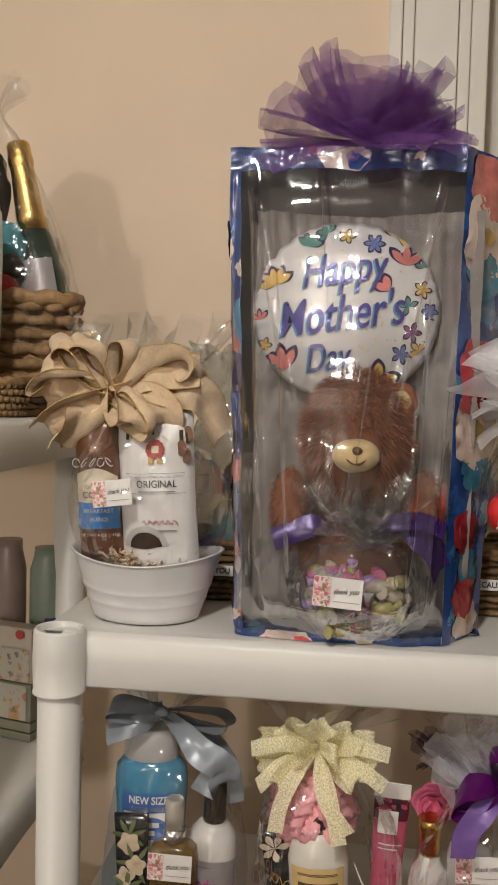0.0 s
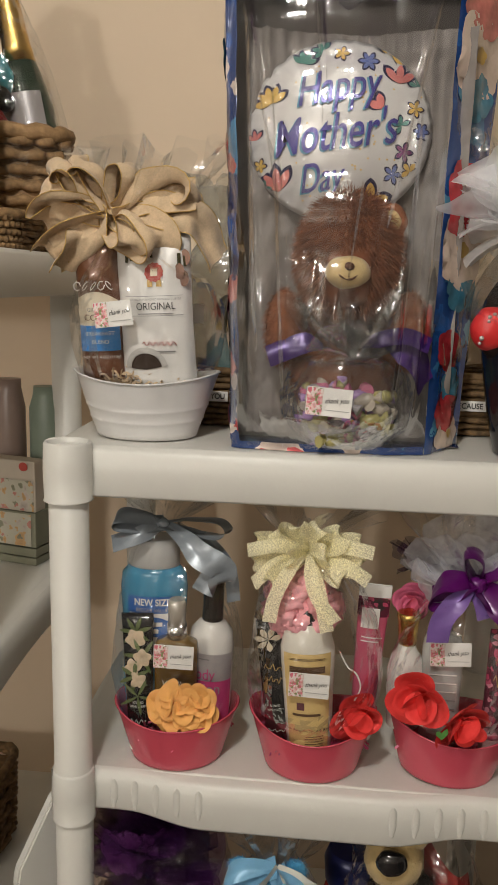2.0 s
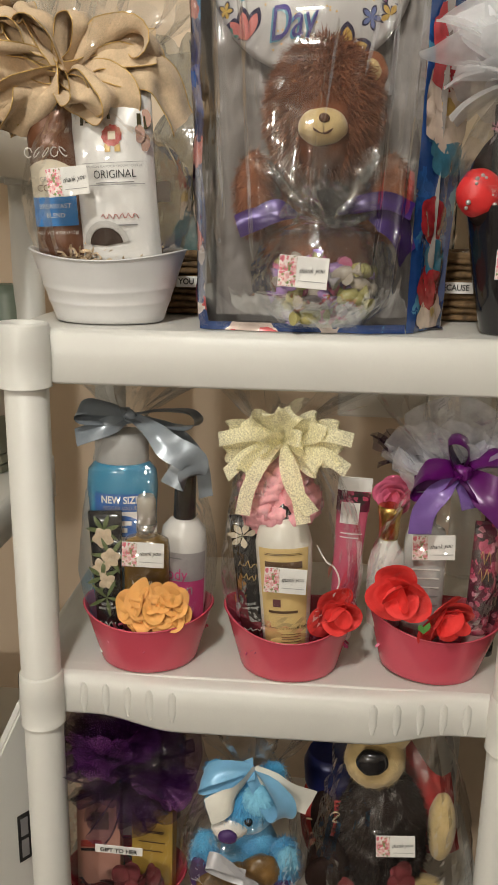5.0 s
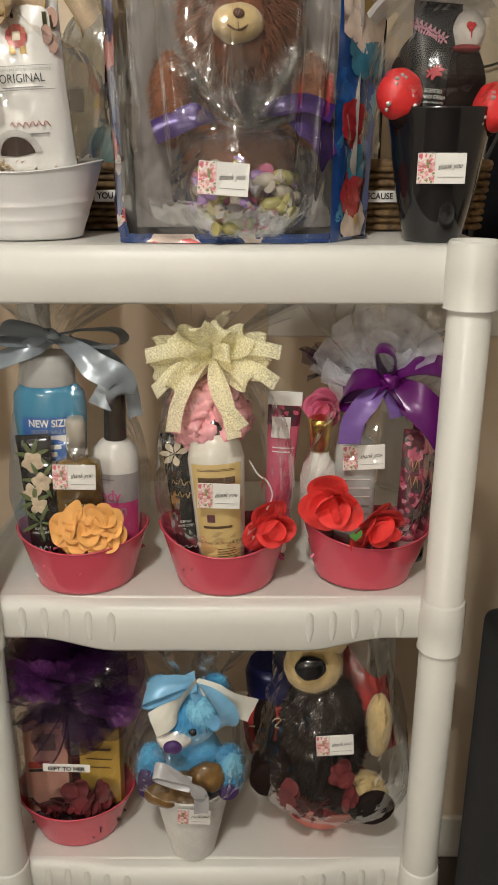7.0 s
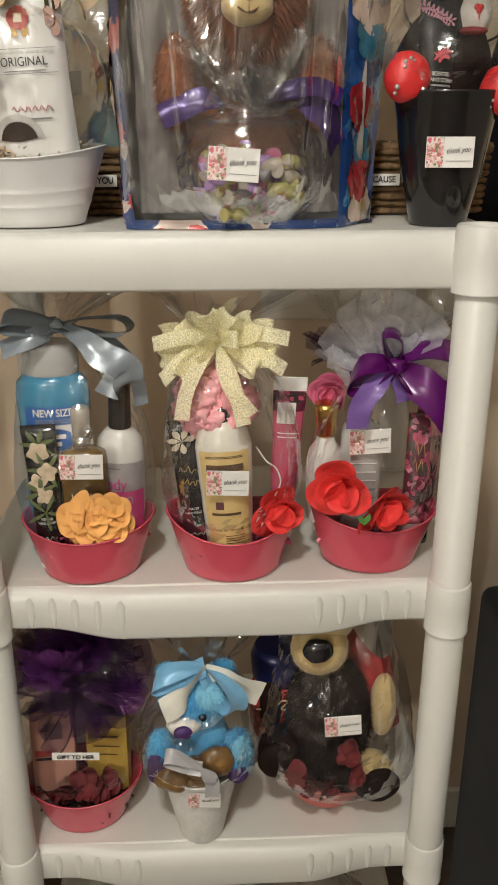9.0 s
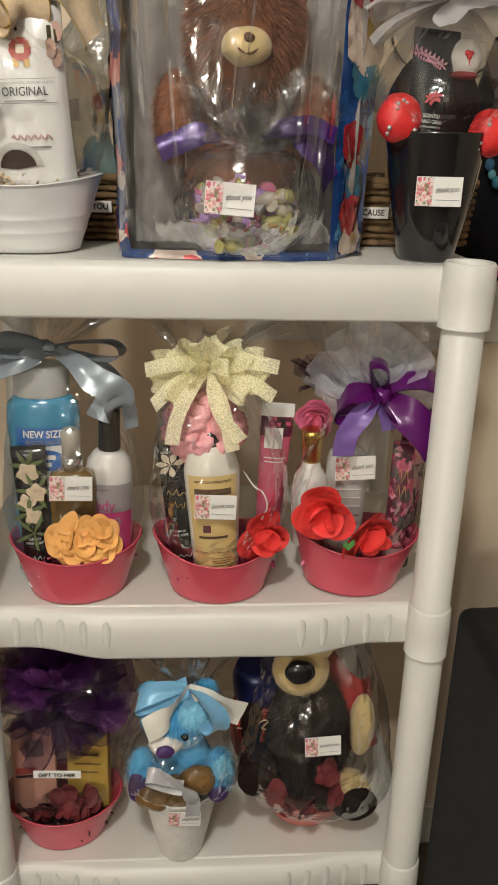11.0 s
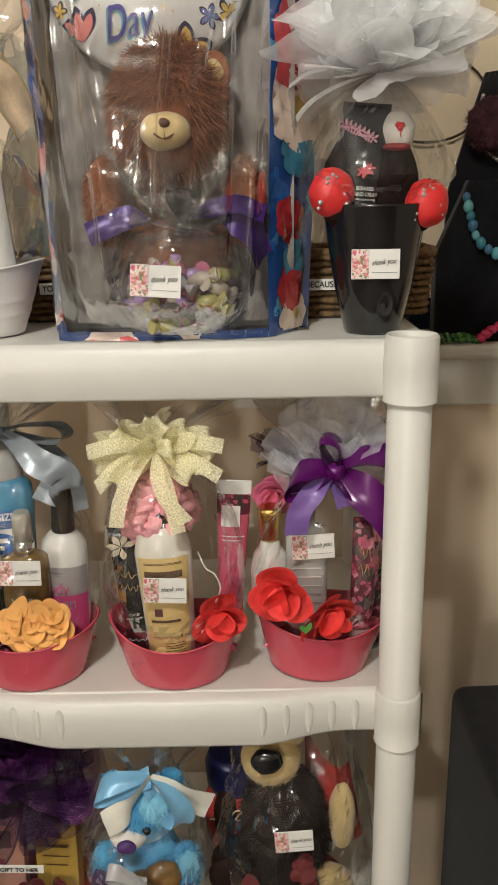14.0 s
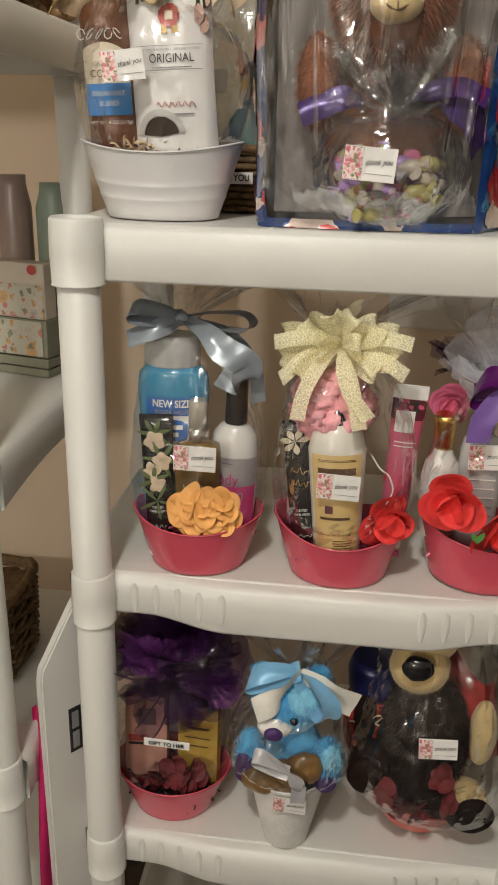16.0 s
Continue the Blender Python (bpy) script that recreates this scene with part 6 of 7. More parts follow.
# basket with the purple bow
CX, CY = 0.490, 0.070
bc = bath_basket((CX, CY, T2), "red oval basket of bath products with a purple satin bow", 0.074, 0.18, (0.058, 0.051), (0.079, 0.064), turn=(0, 3, 0))
wrap(bc, [(0.040, 0.032, 0.006, 0, 0), (0.050, 0.040, 0.025, 0, 0), (0.068, 0.053, 0.058, 0, 0), (0.080, 0.066, 0.11, 0, 0), (0.070, 0.058, 0.18, 0.002, 0), (0.040, 0.034, 0.23, 0.002, 0.0), (0.020, 0.018, 0.248, 0.002, 0), (0.050, 0.04, 0.275, 0.002, 0.01), (0.075, 0.06, 0.305, 0.0, 0.03), (0.08, 0.07, 0.33, 0.0, 0.04)], 0.005, seed=32.0)
card(bc, (-0.016, -0.028, 0.160), 0.048, 0.030, -6)
tulle(bc, (0.002, 0.020, 0.225), 18, 0.095, random.Random(5), WHITE_NET, up=1.1, flat=0.6, width=0.5)["label"] = "white tulle pouf"
tulle(bc, (-0.05, 0.055, 0.235), 8, 0.05, random.Random(6), DARK_NET, up=1.0, flat=0.6, width=0.5)["label"] = "dark purple tulle"
KC2 = Vector((0.003, -0.026, 0.252))
satin(bc, "ribbon_loop", loop_pts(KC2, (0.072, -0.030, 0.240), 0.028, (0.1, -0.2, 1)), 0.050, (0.1, 0.9, 0.3), SATIN_PURPLE, 1, "purple satin loop")
satin(bc, "ribbon_loop", loop_pts(KC2, (-0.010, -0.034, 0.292), 0.013, (1, -0.2, 0.1)), 0.034, (0.2, 0.9, 0.1), SATIN_PURPLE, 2, "purple satin loop")
satin(bc, "ribbon_loop", loop_pts(KC2, (-0.048, -0.040, 0.238), 0.015, (0.2, -0.3, 1)), 0.036, (0.3, 0.8, 0.4), SATIN_PURPLE, 3, "purple satin loop")
satin(bc, "ribbon_tail", [KC2, (-0.022, -0.048, 0.232), (-0.036, -0.052, 0.210), (-0.038, -0.052, 0.184)], 0.026, (1, 0.1, 0.25), SATIN_LILAC, 4, "lilac satin tail")
satin(bc, "ribbon_tail", [KC2, (0.030, -0.045, 0.236), (0.055, -0.05, 0.215), (0.070, -0.05, 0.196)], 0.040, (0.4, 0.2, 0.9), SATIN_PURPLE, 5, "purple satin tail")
satin(bc, "ribbon_tail", [KC2, (0.014, -0.035, 0.232), (0.020, -0.038, 0.215)], 0.030, (1, 0.2, 0.1), SATIN_LILAC, 6)
bm = bmesh.new()
ball(bm, KC2 + Vector((0, -0.008, 0)), (0.010, 0.009, 0.010), 0.003, 120)
part("knot", bm, SATIN_PURPLE, bc)
wl = bottle("body_lotion_bottle", (0.4340, 0.070, T2 + 0.010), "white body lotion bottle with a gold cap and pink label", [(0.014, 0.012, 0.038), (0.020, 0.017, 0.042), (0.0225, 0.018, 0.09), (0.0225, 0.018, 0.115), (0.019, 0.016, 0.132), (0.012, 0.012, 0.142), (0.010, 0.010, 0.150)], PEARL,
            [(0.0105, 0.0105, 0.149), (0.0115, 0.0115, 0.152), (0.0125, 0.0125, 0.176), (0.014, 0.014, 0.182), (0.0145, 0.0145, 0.188), (0.013, 0.013, 0.190)], GOLD, cap_label="shiny gold cap")
patch("label", plain("rose_label", (0.62, 0.12, 0.24)), wl, -0.012, 0.022, 0.075, 0.103, oval(0.0232, 0.0185), 12, 4, 0.0008, "pink label")
cl = bottle("body_mist_bottle", (0.4765, 0.066, T2 + 0.012), "clear frosted body mist bottle with a silver label", [(0.022, 0.015, 0), (0.024, 0.016, 0.004), (0.0245, 0.016, 0.15), (0.021, 0.015, 0.162), (0.010, 0.010, 0.168), (0.010, 0.010, 0.186)], plain("frosted_clear", (0.46, 0.46, 0.44), 0.2, coat=0.5), power=2.6)
for k in range(5):
    patch("small_print", WHITE_INK if k < 3 else GREY_INK, cl, -0.018, 0.016, 0.118 - k * 0.011, 0.1195 - k * 0.011, lambda x, z: -0.0166, 6, 1)
bt = squeeze_tube("hand_cream_tube", (0.536, 0.050, T2 + 0.020), "rose-printed hand cream tube with a clear cap", 0.036, 0.168, ROSE_FLORAL, plain("clear_pink_cap", (0.60, 0.42, 0.40), 0.15, coat=0.5), (-3, 4, 0), cap_h=0.034)
btf = tube_front(0.036, 0.168, 0.034)
for z_, n_ in ((0.128, 8), (0.108, 8)):
    bm = bmesh.new()
    tube(bm, [(-0.008 + 0.0018 * i, btf(-0.008 + 0.0018 * i, z_) - 0.001, z_ + 0.008 * math.sin(i * 1.5)) for i in range(n_)], 0.0006, 5)
    part("script_mark", bm, GOLDWIRE, bt)
squeeze_tube("hand_cream_tube", (0.556, 0.082, T2 + 0.012), "dark rose-printed hand cream tube", 0.034, 0.175, ROSE_FLORAL, BLACK, (0, 2, 0))
rose("cloth_flower", (0.447, 0.020, T2 + 0.116), "red cloth rose tucked in the basket", 0.038, PETAL_RED, 41, 8, group="red cloth roses", turn=(8, 0, -10))
rose("cloth_flower", (0.496, 0.016, T2 + 0.090), "red cloth rose tucked in the basket", 0.038, PETAL_RED, 42, 8, group="red cloth roses", turn=(25, 0, 40))
rose("cloth_flower", (0.438, 0.092, T2 + 0.205), "pink cloth rose behind the bottles", 0.022, plain("pink_petal_cloth", (0.60, 0.12, 0.22), 0.8), 43, 12, group="red cloth roses")
shred((CX, CY, T2 + 0.036), (0.052, 0.040, 0.003), 220, plain("pink_tissue_strip", (0.60, 0.10, 0.20)), "pink shredded paper filling the basket", 7)
bm = bmesh.new()
for p, q in (((0.469, -0.008, 0.080), (0.466, -0.012, 0.092)), ((0.470, -0.008, 0.078), (0.476, -0.010, 0.094))):
    grid(bm, lambda u, v: (p[0] + (q[0] - p[0]) * v + (u - 0.5) * 0.008 * math.sin(v * 3.1), p[1] + (q[1] - p[1]) * v, T2 + p[2] + (q[2] - p[2]) * v), 3, 5)
one("cloth_leaf", bm, plain("green_cloth", (0.10, 0.30, 0.06), 0.7), "small green cloth leaf between the roses", "leaf")

# ---- third shelf ----
T3 = TIER[2] + 0.001
DX, DY = 0.114, 0.069
bd = bath_basket((DX, DY, T3), "red oval gift basket topped with dark purple tulle", 0.068, 0.10, (0.054, 0.044), (0.080, 0.062))
tulle(bd, (0.0, 0.0, 0.235), 34, 0.100, random.Random(21), DARK_NET, up=1.1, flat=0.7, width=0.6)["label"] = "dark purple tulle pouf"
tulle(bd, (0.0, -0.005, 0.205), 16, 0.085, random.Random(22), DARK_NET, up=-0.9, flat=0.6, width=0.5)
tulle(bd, (0.055, -0.02, 0.215), 9, 0.050, random.Random(23), GLITTER_NET, up=-1.0, flat=0.6, width=0.5)["label"] = "glittering purple tulle"
tulle(bd, (-0.02, -0.02, 0.250), 8, 0.070, random.Random(24), GLITTER_NET, up=0.5, flat=0.6, width=0.5)
wrap(bd, [(0.038, 0.030, 0.006, 0, 0), (0.052, 0.040, 0.025, 0, 0), (0.066, 0.050, 0.052, 0, 0), (0.082, 0.064, 0.11, 0, 0), (0.080, 0.060, 0.18, 0, 0), (0.074, 0.055, 0.24, 0, 0), (0.06, 0.05, 0.29, 0, 0.01)], 0.004, seed=41.0)
def carton(place, size, label, material, turn=(0, 0, 0)):
    ob = thing("gift_carton", place, label, "box", "boxes in the basket", turn=turn)
    w, d, h = size
    bm = bmesh.new()
    box(bm, (-w / 2, -d / 2, 0), (w / 2, d / 2, h), 0.0012)
    part("box", bm, material, ob)
    return ob
fl = lambda y: (lambda x, z: y - 0.0008)
c1 = carton((0.076, 0.072, T3 + 0.026), (0.058, 0.024, 0.140), "pale pink soap carton with a dark window print", plain("blush_card", (0.55, 0.27, 0.20), 0.55), (-4, 0, 4))
patch("picture", plain("brown_picture", (0.16, 0.09, 0.04)), c1, -0.010, 0.014, 0.098, 0.124, fl(-0.0124), 2, 2)
patch("red_band", RED_INK, c1, -0.024, 0.004, 0.072, 0.082, fl(-0.0124), 2, 2)
patch("dark_band", INK, c1, -0.024, 0.020, 0.066, 0.070, fl(-0.0124), 2, 2)
c2 = carton((0.149, 0.072, T3 + 0.022), (0.056, 0.024, 0.136), "mustard-yellow soap carton with small print", plain("mustard_card", (0.48, 0.30, 0.05), 0.55), (-4, 0, -4))
for z_, w_ in ((0.118, 0.020), (0.104, 0.034), (0.102, 0.030), (0.088, 0.036), (0.075, 0.030)):
    patch("small_print", BROWN_INK, c2, -w_ / 2, w_ / 2, z_, z_ + 0.0016, fl(-0.0124), 4, 1)
tag = thing("paper_tag", (0.119, 0.006, T3 + 0.148), "white paper tag lettered as a gift", "tag", turn=(0, 2, 0))
bm = bmesh.new()
box(bm, (-0.030, -0.0004, -0.006), (0.030, 0.0004, 0.006), 0.0003, 1)
part("tag", bm, PAPER, tag)
writing("print", "GIFT TO HER", 0.0080, INK, tag, 0, 0, fl(-0.0004), 0, 0, 0.0002)
DARKPETAL = plain("dark_red_petal", (0.16, 0.012, 0.016), 0.8, vary=0.2)
for i, (x_, z_) in enumerate(((0.090, 0.060), (0.112, 0.058), (0.134, 0.060), (0.150, 0.064), (0.122, 0.070))):
    rose("cloth_flower", (x_, 0.034 + 0.006 * (i % 2), T3 + z_ + 0.006), "dark red cloth petals in the basket", 0.021, DARKPETAL, 60 + i, 9, group="dark red petals", turn=(30, 0, i * 40))
shred((DX, DY, T3 + 0.036), (0.052, 0.038, 0.003), 200, plain("black_paper", (0.03, 0.012, 0.014)), "dark shredded paper filling the basket", 8)

# white pail with the blue plush
EX, EY = 0.276, 0.030
CUP = mat("white_pail_plastic", (0.80, 0.78, 0.74), 0.5, vary=0.08, size=300, bump=0.3, bump_size=900)
be = thing("white_pail_gift", (EX, EY, T3), "white tapered pail gift with a blue plush bear", "gift")
bm = bmesh.new()
lathe(bm, [(0.028, 0.028, 0), (0.030, 0.030, 0.002), (0.042, 0.042, 0.060), (0.053, 0.053, 0.114), (0.0545, 0.0545, 0.116), (0.053, 0.053, 0.1175), (0.051, 0.051, 0.116), (0.041, 0.041, 0.060), (0.028, 0.028, 0.006)], 48)
part("pail", bm, CUP, be)
wrap(be, [(0.016, 0.016, 0.008, 0, 0), (0.026, 0.026, 0.05, 0, 0), (0.042, 0.042, 0.108, 0, 0), (0.078, 0.066, 0.135, 0, 0), (0.072, 0.060, 0.19, 0, 0), (0.050, 0.044, 0.235, 0.004, 0.01), (0.030, 0.026, 0.258, 0.008, 0.02), (0.05, 0.04, 0.285, 0.01, 0.03), (0.075, 0.05, 0.325, 0.01, 0.04)], 0.006, seed=51.0)
card(be, (0.006, -0.0535, 0.098), 0.042, 0.026, 3, 8)
KE = Vector((0.010, -0.018, 0.274))
satin(be, "ribbon_loop", loop_pts(KE, (0.048, -0.040, 0.226), 0.012, (0.6, -0.2, 0.7)), 0.030, (0.7, 0.6, -0.3), SATIN_BLUE, 1, "pale blue satin loop")
satin(be, "ribbon_loop", loop_pts(KE, (-0.052, -0.030, 0.262), 0.010, (0.2, -0.2, 1)), 0.028, (0.2, 0.8, 0.5), SATIN_BLUE, 2, "pale blue satin loop")
satin(be, "ribbon_tail", [KE, (-0.012, -0.045, 0.252), (-0.042, -0.048, 0.232)], 0.034, (0.4, 0.1, 0.9), SATIN_WHITE, 3, "ivory satin tail")
satin(be, "ribbon_tail", [KE, (0.045, -0.02, 0.248), (0.080, -0.01, 0.226)], 0.032, (0.3, 0.1, 0.9), SATIN_WHITE, 4, "ivory satin tail")
satin(be, "ribbon_loop", loop_pts((0.004, -0.064, 0.158), (-0.040, -0.062, 0.176), 0.007, (0.1, -0.3, 1)), 0.018, (0.2, 0.6, 0.7), plain("silver_satin", (0.42, 0.41, 0.42), 0.35, 0.1), 5, "silver satin loop")
satin(be, "ribbon_tail", [(0.004, -0.064, 0.158), (0.016, -0.066, 0.142), (0.016, -0.066, 0.116)], 0.018, (1, 0.1, 0.1), plain("silver_satin", (0.42, 0.41, 0.42), 0.35, 0.1), 6)
soft_toy("blue_plush_bear", (EX + 0.003, EY, T3 + 0.068), "blue and white plush bear with purple nose and paws", "soft toy",
         [((-0.006, -0.006, 0.152), (0.044, 0.036, 0.042), 0), ((-0.040, 0.0, 0.188), (0.014, 0.009, 0.014), 0), ((0.030, 0.0, 0.190), (0.014, 0.009, 0.014), 0), ((-0.020, -0.036, 0.136), (0.022, 0.014, 0.014), 1), ((-0.021, -0.050, 0.134), (0.011, 0.006, 0.009), 2),
          ((-0.028, -0.037, 0.160), (0.0052, 0.004, 0.0052), 3), ((0.003, -0.042, 0.150), (0.0048, 0.004, 0.0048), 3), ((0.0, 0.0, 0.070), (0.040, 0.030, 0.060), 0), ((0.010, -0.026, 0.168), (0.022, 0.016, 0.020), 4), ((0.050, -0.030, 0.090), (0.013, 0.012, 0.018), 4), ((-0.032, -0.026, 0.176), (0.012, 0.012, 0.012), 4),
          ((-0.052, -0.018, 0.078), (0.018, 0.018, 0.034), 0), ((0.046, -0.020, 0.078), (0.018, 0.020, 0.034), 0), ((-0.056, -0.032, 0.064), (0.014, 0.010, 0.024), 2), ((0.046, -0.036, 0.056), (0.013, 0.009, 0.013), 2)],
         [FUR_BLUE, FUR_WHITE, plain("purple_plush", (0.06, 0.02, 0.12), 0.6), BLACK, plain("pale_cyan_plush", (0.24, 0.56, 0.74), 0.9)],
         [((-0.006, -0.006, 0.152), (0.044, 0.036, 0.042), 6000, 0.008, 0, lambda d: d.y < 0.2 and d.z > -0.1), ((0.046, -0.020, 0.078), (0.018, 0.020, 0.034), 1600, 0.009, 0, front_half), ((-0.052, -0.018, 0.078), (0.018, 0.018, 0.034), 1200, 0.008, 0, front_half), ((0.010, -0.026, 0.168), (0.022, 0.016, 0.020), 1200, 0.007, 4, front_half), ((0.050, -0.030, 0.090), (0.013, 0.012, 0.018), 600, 0.008, 4, front_half), ((-0.040, 0.0, 0.188), (0.014, 0.009, 0.014), 500, 0.007, 0, front_half), ((0.030, 0.0, 0.190), (0.014, 0.009, 0.014), 500, 0.007, 0, front_half), ((-0.020, -0.036, 0.136), (0.022, 0.014, 0.014), 300, 0.003, 1, front_half)])
CHOC = mat("brown_wrapped_sweet", (0.22, 0.115, 0.03), 0.3, vary=0.25, size=60, bump=0.4, bump_size=150, coat=0.3)
for x_, z_, r_ in ((-0.032, 0.092, (0.026, 0.016, 0.018)), (0.024, 0.118, (0.024, 0.015, 0.020)), (-0.004, 0.108, (0.018, 0.014, 0.014)), (0.0, 0.086, (0.022, 0.014, 0.012))):
    bm = bmesh.new()
    ball(bm, (0, 0, 0), r_, 0.004, 70)
    one("wrapped_chocolate", bm, CHOC, "brown foil-wrapped chocolate in the pail", "sweet", "chocolates in the pail", place=(EX + x_, EY - 0.038, T3 + z_ + 0.030))

# red bowl with the brown plush
FX, FY = 0.448, 0.088
CLEARRED = mat("pale_red_plastic", (0.62, 0.16, 0.13), 0.3, vary=0.08, size=20, coat=0.3)
bf = bath_basket((FX, FY, T3 + 0.003), "pale red tilted bowl gift with a brown plush dog", 0.052, 0.05, (0.042, 0.036), (0.080, 0.060), turn=(0, 7, 0), material=CLEARRED)
wrap(bf, [(0.028, 0.024, 0.006, 0, 0), (0.050, 0.038, 0.03, 0, -0.002), (0.094, 0.068, 0.062, 0, -0.02), (0.104, 0.074, 0.10, 0.0, -0.03), (0.098, 0.070, 0.16, -0.004, -0.03), (0.086, 0.062, 0.22, -0.01, -0.02), (0.070, 0.05, 0.28, -0.02, 0.0), (0.055, 0.04, 0.32, -0.024, 0.015)], 0.006, seed=61.0)
card(bf, (-0.014, -0.096, 0.192), 0.046, 0.030, -11)
soft_toy("brown_plush_dog", (FX, FY - 0.02, T3), "dark brown plush dog with a cream muzzle and paws", "soft toy",
         [((-0.016, -0.022, 0.275), (0.037, 0.030, 0.036), 1), ((-0.022, -0.053, 0.292), (0.020, 0.011, 0.017), 2), ((-0.010, -0.002, 0.315), (0.044, 0.036, 0.045), 1), ((0.0, 0.0, 0.150), (0.058, 0.046, 0.098), 0),
          ((-0.066, -0.024, 0.118), (0.028, 0.030, 0.034), 0), ((-0.074, -0.046, 0.118), (0.022, 0.012, 0.026), 0), ((0.056, -0.026, 0.078), (0.034, 0.030, 0.028), 1), ((0.064, -0.046, 0.072), (0.032, 0.014, 0.026), 0), ((0.030, -0.036, 0.080), (0.030, 0.022, 0.022), 0),
          ((0.076, 0.0, 0.165), (0.018, 0.018, 0.050), 1), ((-0.075, 0.006, 0.165), (0.016, 0.016, 0.040), 0)],
         [FUR_DARK, FUR_CREAM, BLACK], [((0.0, 0.0, 0.150), (0.058, 0.046, 0.098), 7000, 0.010, 0, front_half), ((-0.016, -0.022, 0.275), (0.037, 0.030, 0.036), 1500, 0.004, 1, front_half), ((0.056, -0.026, 0.078), (0.034, 0.030, 0.028), 700, 0.006, 1, front_half)])
jar = thing("red_cloth_jar", (0.382, 0.10, T3 + 0.10), "jar with a red cloth skirt, navy lid and twine", "jar")
bm = bmesh.new()
lathe(bm, [(0.030, 0.028, 0), (0.036, 0.032, 0.02), (0.040, 0.034, 0.06), (0.034, 0.03, 0.085), (0.030, 0.028, 0.09)], 32)
part("skirt", bm, mat("red_cloth", (0.42, 0.03, 0.025), 0.8, vary=0.2, size=40, bump=0.4, bump_size=60), jar)
bm = bmesh.new()
lathe(bm, [(0.030, 0.028, 0.09), (0.034, 0.03, 0.10), (0.036, 0.032, 0.13), (0.030, 0.028, 0.145)], 32)
part("lid", bm, mat("navy_foil", (0.015, 0.02, 0.12), 0.3, 0.2, vary=0.2, size=60, bump=0.4, bump_size=60), jar, "navy blue lid cover")
bm = bmesh.new()
tube(bm, spline([(-0.03, -0.03, 0.062), (-0.008, -0.036, 0.066), (0.004, -0.038, 0.080), (0.012, -0.038, 0.078), (0.004, -0.038, 0.067), (0.025, -0.034, 0.062)], 24), 0.0011, 6)
part("twine", bm, BURLAP, jar)
bm = bmesh.new()
grid(bm, lambda u, v: (0.478 + 0.058 * u + 0.018 * (1 - v) * u, 0.10 - 0.03 * math.sin(u * 3) + 0.008 * math.sin(v * 9 + u * 4), T3 + 0.115 + 0.16 * v - 0.05 * u * v), 14, 18)
one("red_cloth", bm, mat("red_fleece", (0.42, 0.035, 0.03), 0.8, vary=0.2, size=50, bump=0.4), "folded red cloth beside the plush dog", "cloth", )
for i, (x_, z_) in enumerate(((0.415, 0.085), (0.445, 0.080), (0.478, 0.10), (0.40, 0.105), (0.47, 0.135))):
    rose("cloth_flower", (x_, 0.010, T3 + z_), "dark red cloth petals around the plush dog", 0.018, DARKPETAL, 80 + i, 8, group="dark red petals", turn=(20, 0, i * 50))
# fourth shelf: wrapped gifts just below the third
for x_, m_, l_ in ((0.20, FUR_DARK, "dark wrapped gift on the lowest shelf"), (0.34, plain("olive_wrap", (0.16, 0.14, 0.05)), "olive wrapped gift on the lowest shelf"), (0.47, plain("plum_wrap", (0.14, 0.02, 0.05)), "plum wrapped gift on the lowest shelf")):
    ob = oval_basket("gift_basket", (x_, 0.09, TIER[3] + 0.001), l_, "gift basket", (0.045, 0.04), (0.06, 0.05), 0.10, 0.05, m_, group="gifts on the lowest shelf")
    wrap(ob, [(0.046, 0.041, 0.001, 0, 0), (0.062, 0.052, 0.10, 0, 0), (0.06, 0.05, 0.17, 0, 0), (0.025, 0.02, 0.22, 0, 0), (0.015, 0.012, 0.24, 0, 0), (0.04, 0.03, 0.27, 0, 0), (0.06, 0.045, 0.30, 0, 0)], 0.006, seed=x_ * 80)

# ---- behind the front gifts on the top shelf ----
def woven_basket(name, place, label, w, d, h, material, rows, cols, strand, turn=(0, 0, 0), round_=False, category="basket"):
    """A basket of plaited strands: each course a wavy rod round upright stakes."""
    ob = thing(name, place, label, category, "woven baskets", turn=turn)
    p = 2.0 if round_ else 5.0
    def rim(a, k, off):
        c, s = math.cos(a), math.sin(a)
        return ((w / 2 * k + off) * math.copysign(abs(c) ** (2 / p), c), (d / 2 * k + off) * math.copysign(abs(s) ** (2 / p), s))
    for j in range(rows):
        bm = bmesh.new()
        z = h * (j + 0.5) / rows
        k = 0.93 + 0.07 * j / rows
        n = cols * 4
        pts = []
        for i in range(n):
            a = 2 * math.pi * i / n
            x, y = rim(a, k, strand * 0.7 * math.sin(i * math.pi / 2 + j * math.pi))
            pts.append((x, y, z + strand * 0.15 * math.sin(i * 1.7 + j)))
        tube(bm, pts, [strand * (0.85 + 0.3 * noise.noise(Vector((i * 0.9, j * 3.1, 2)))) for i in range(n)], 6, True)
        part("weave", bm, material, ob)
    bm = bmesh.new()
    tube(bm, [(*rim(2 * math.pi * i / 40, 1.0, strand * 0.3), h + strand * 0.3 * math.sin(i * 2)) for i in range(40)], strand * 1.2, 7, True)
    part("rim", bm, material, ob)
    bm = bmesh.new()
    lathe(bm, [(w / 2 * 0.9, d / 2 * 0.9, 0.001), (w / 2 * 0.92, d / 2 * 0.92, h * 0.9)], 32, p)
    part("lining", bm, material, ob)
    return ob


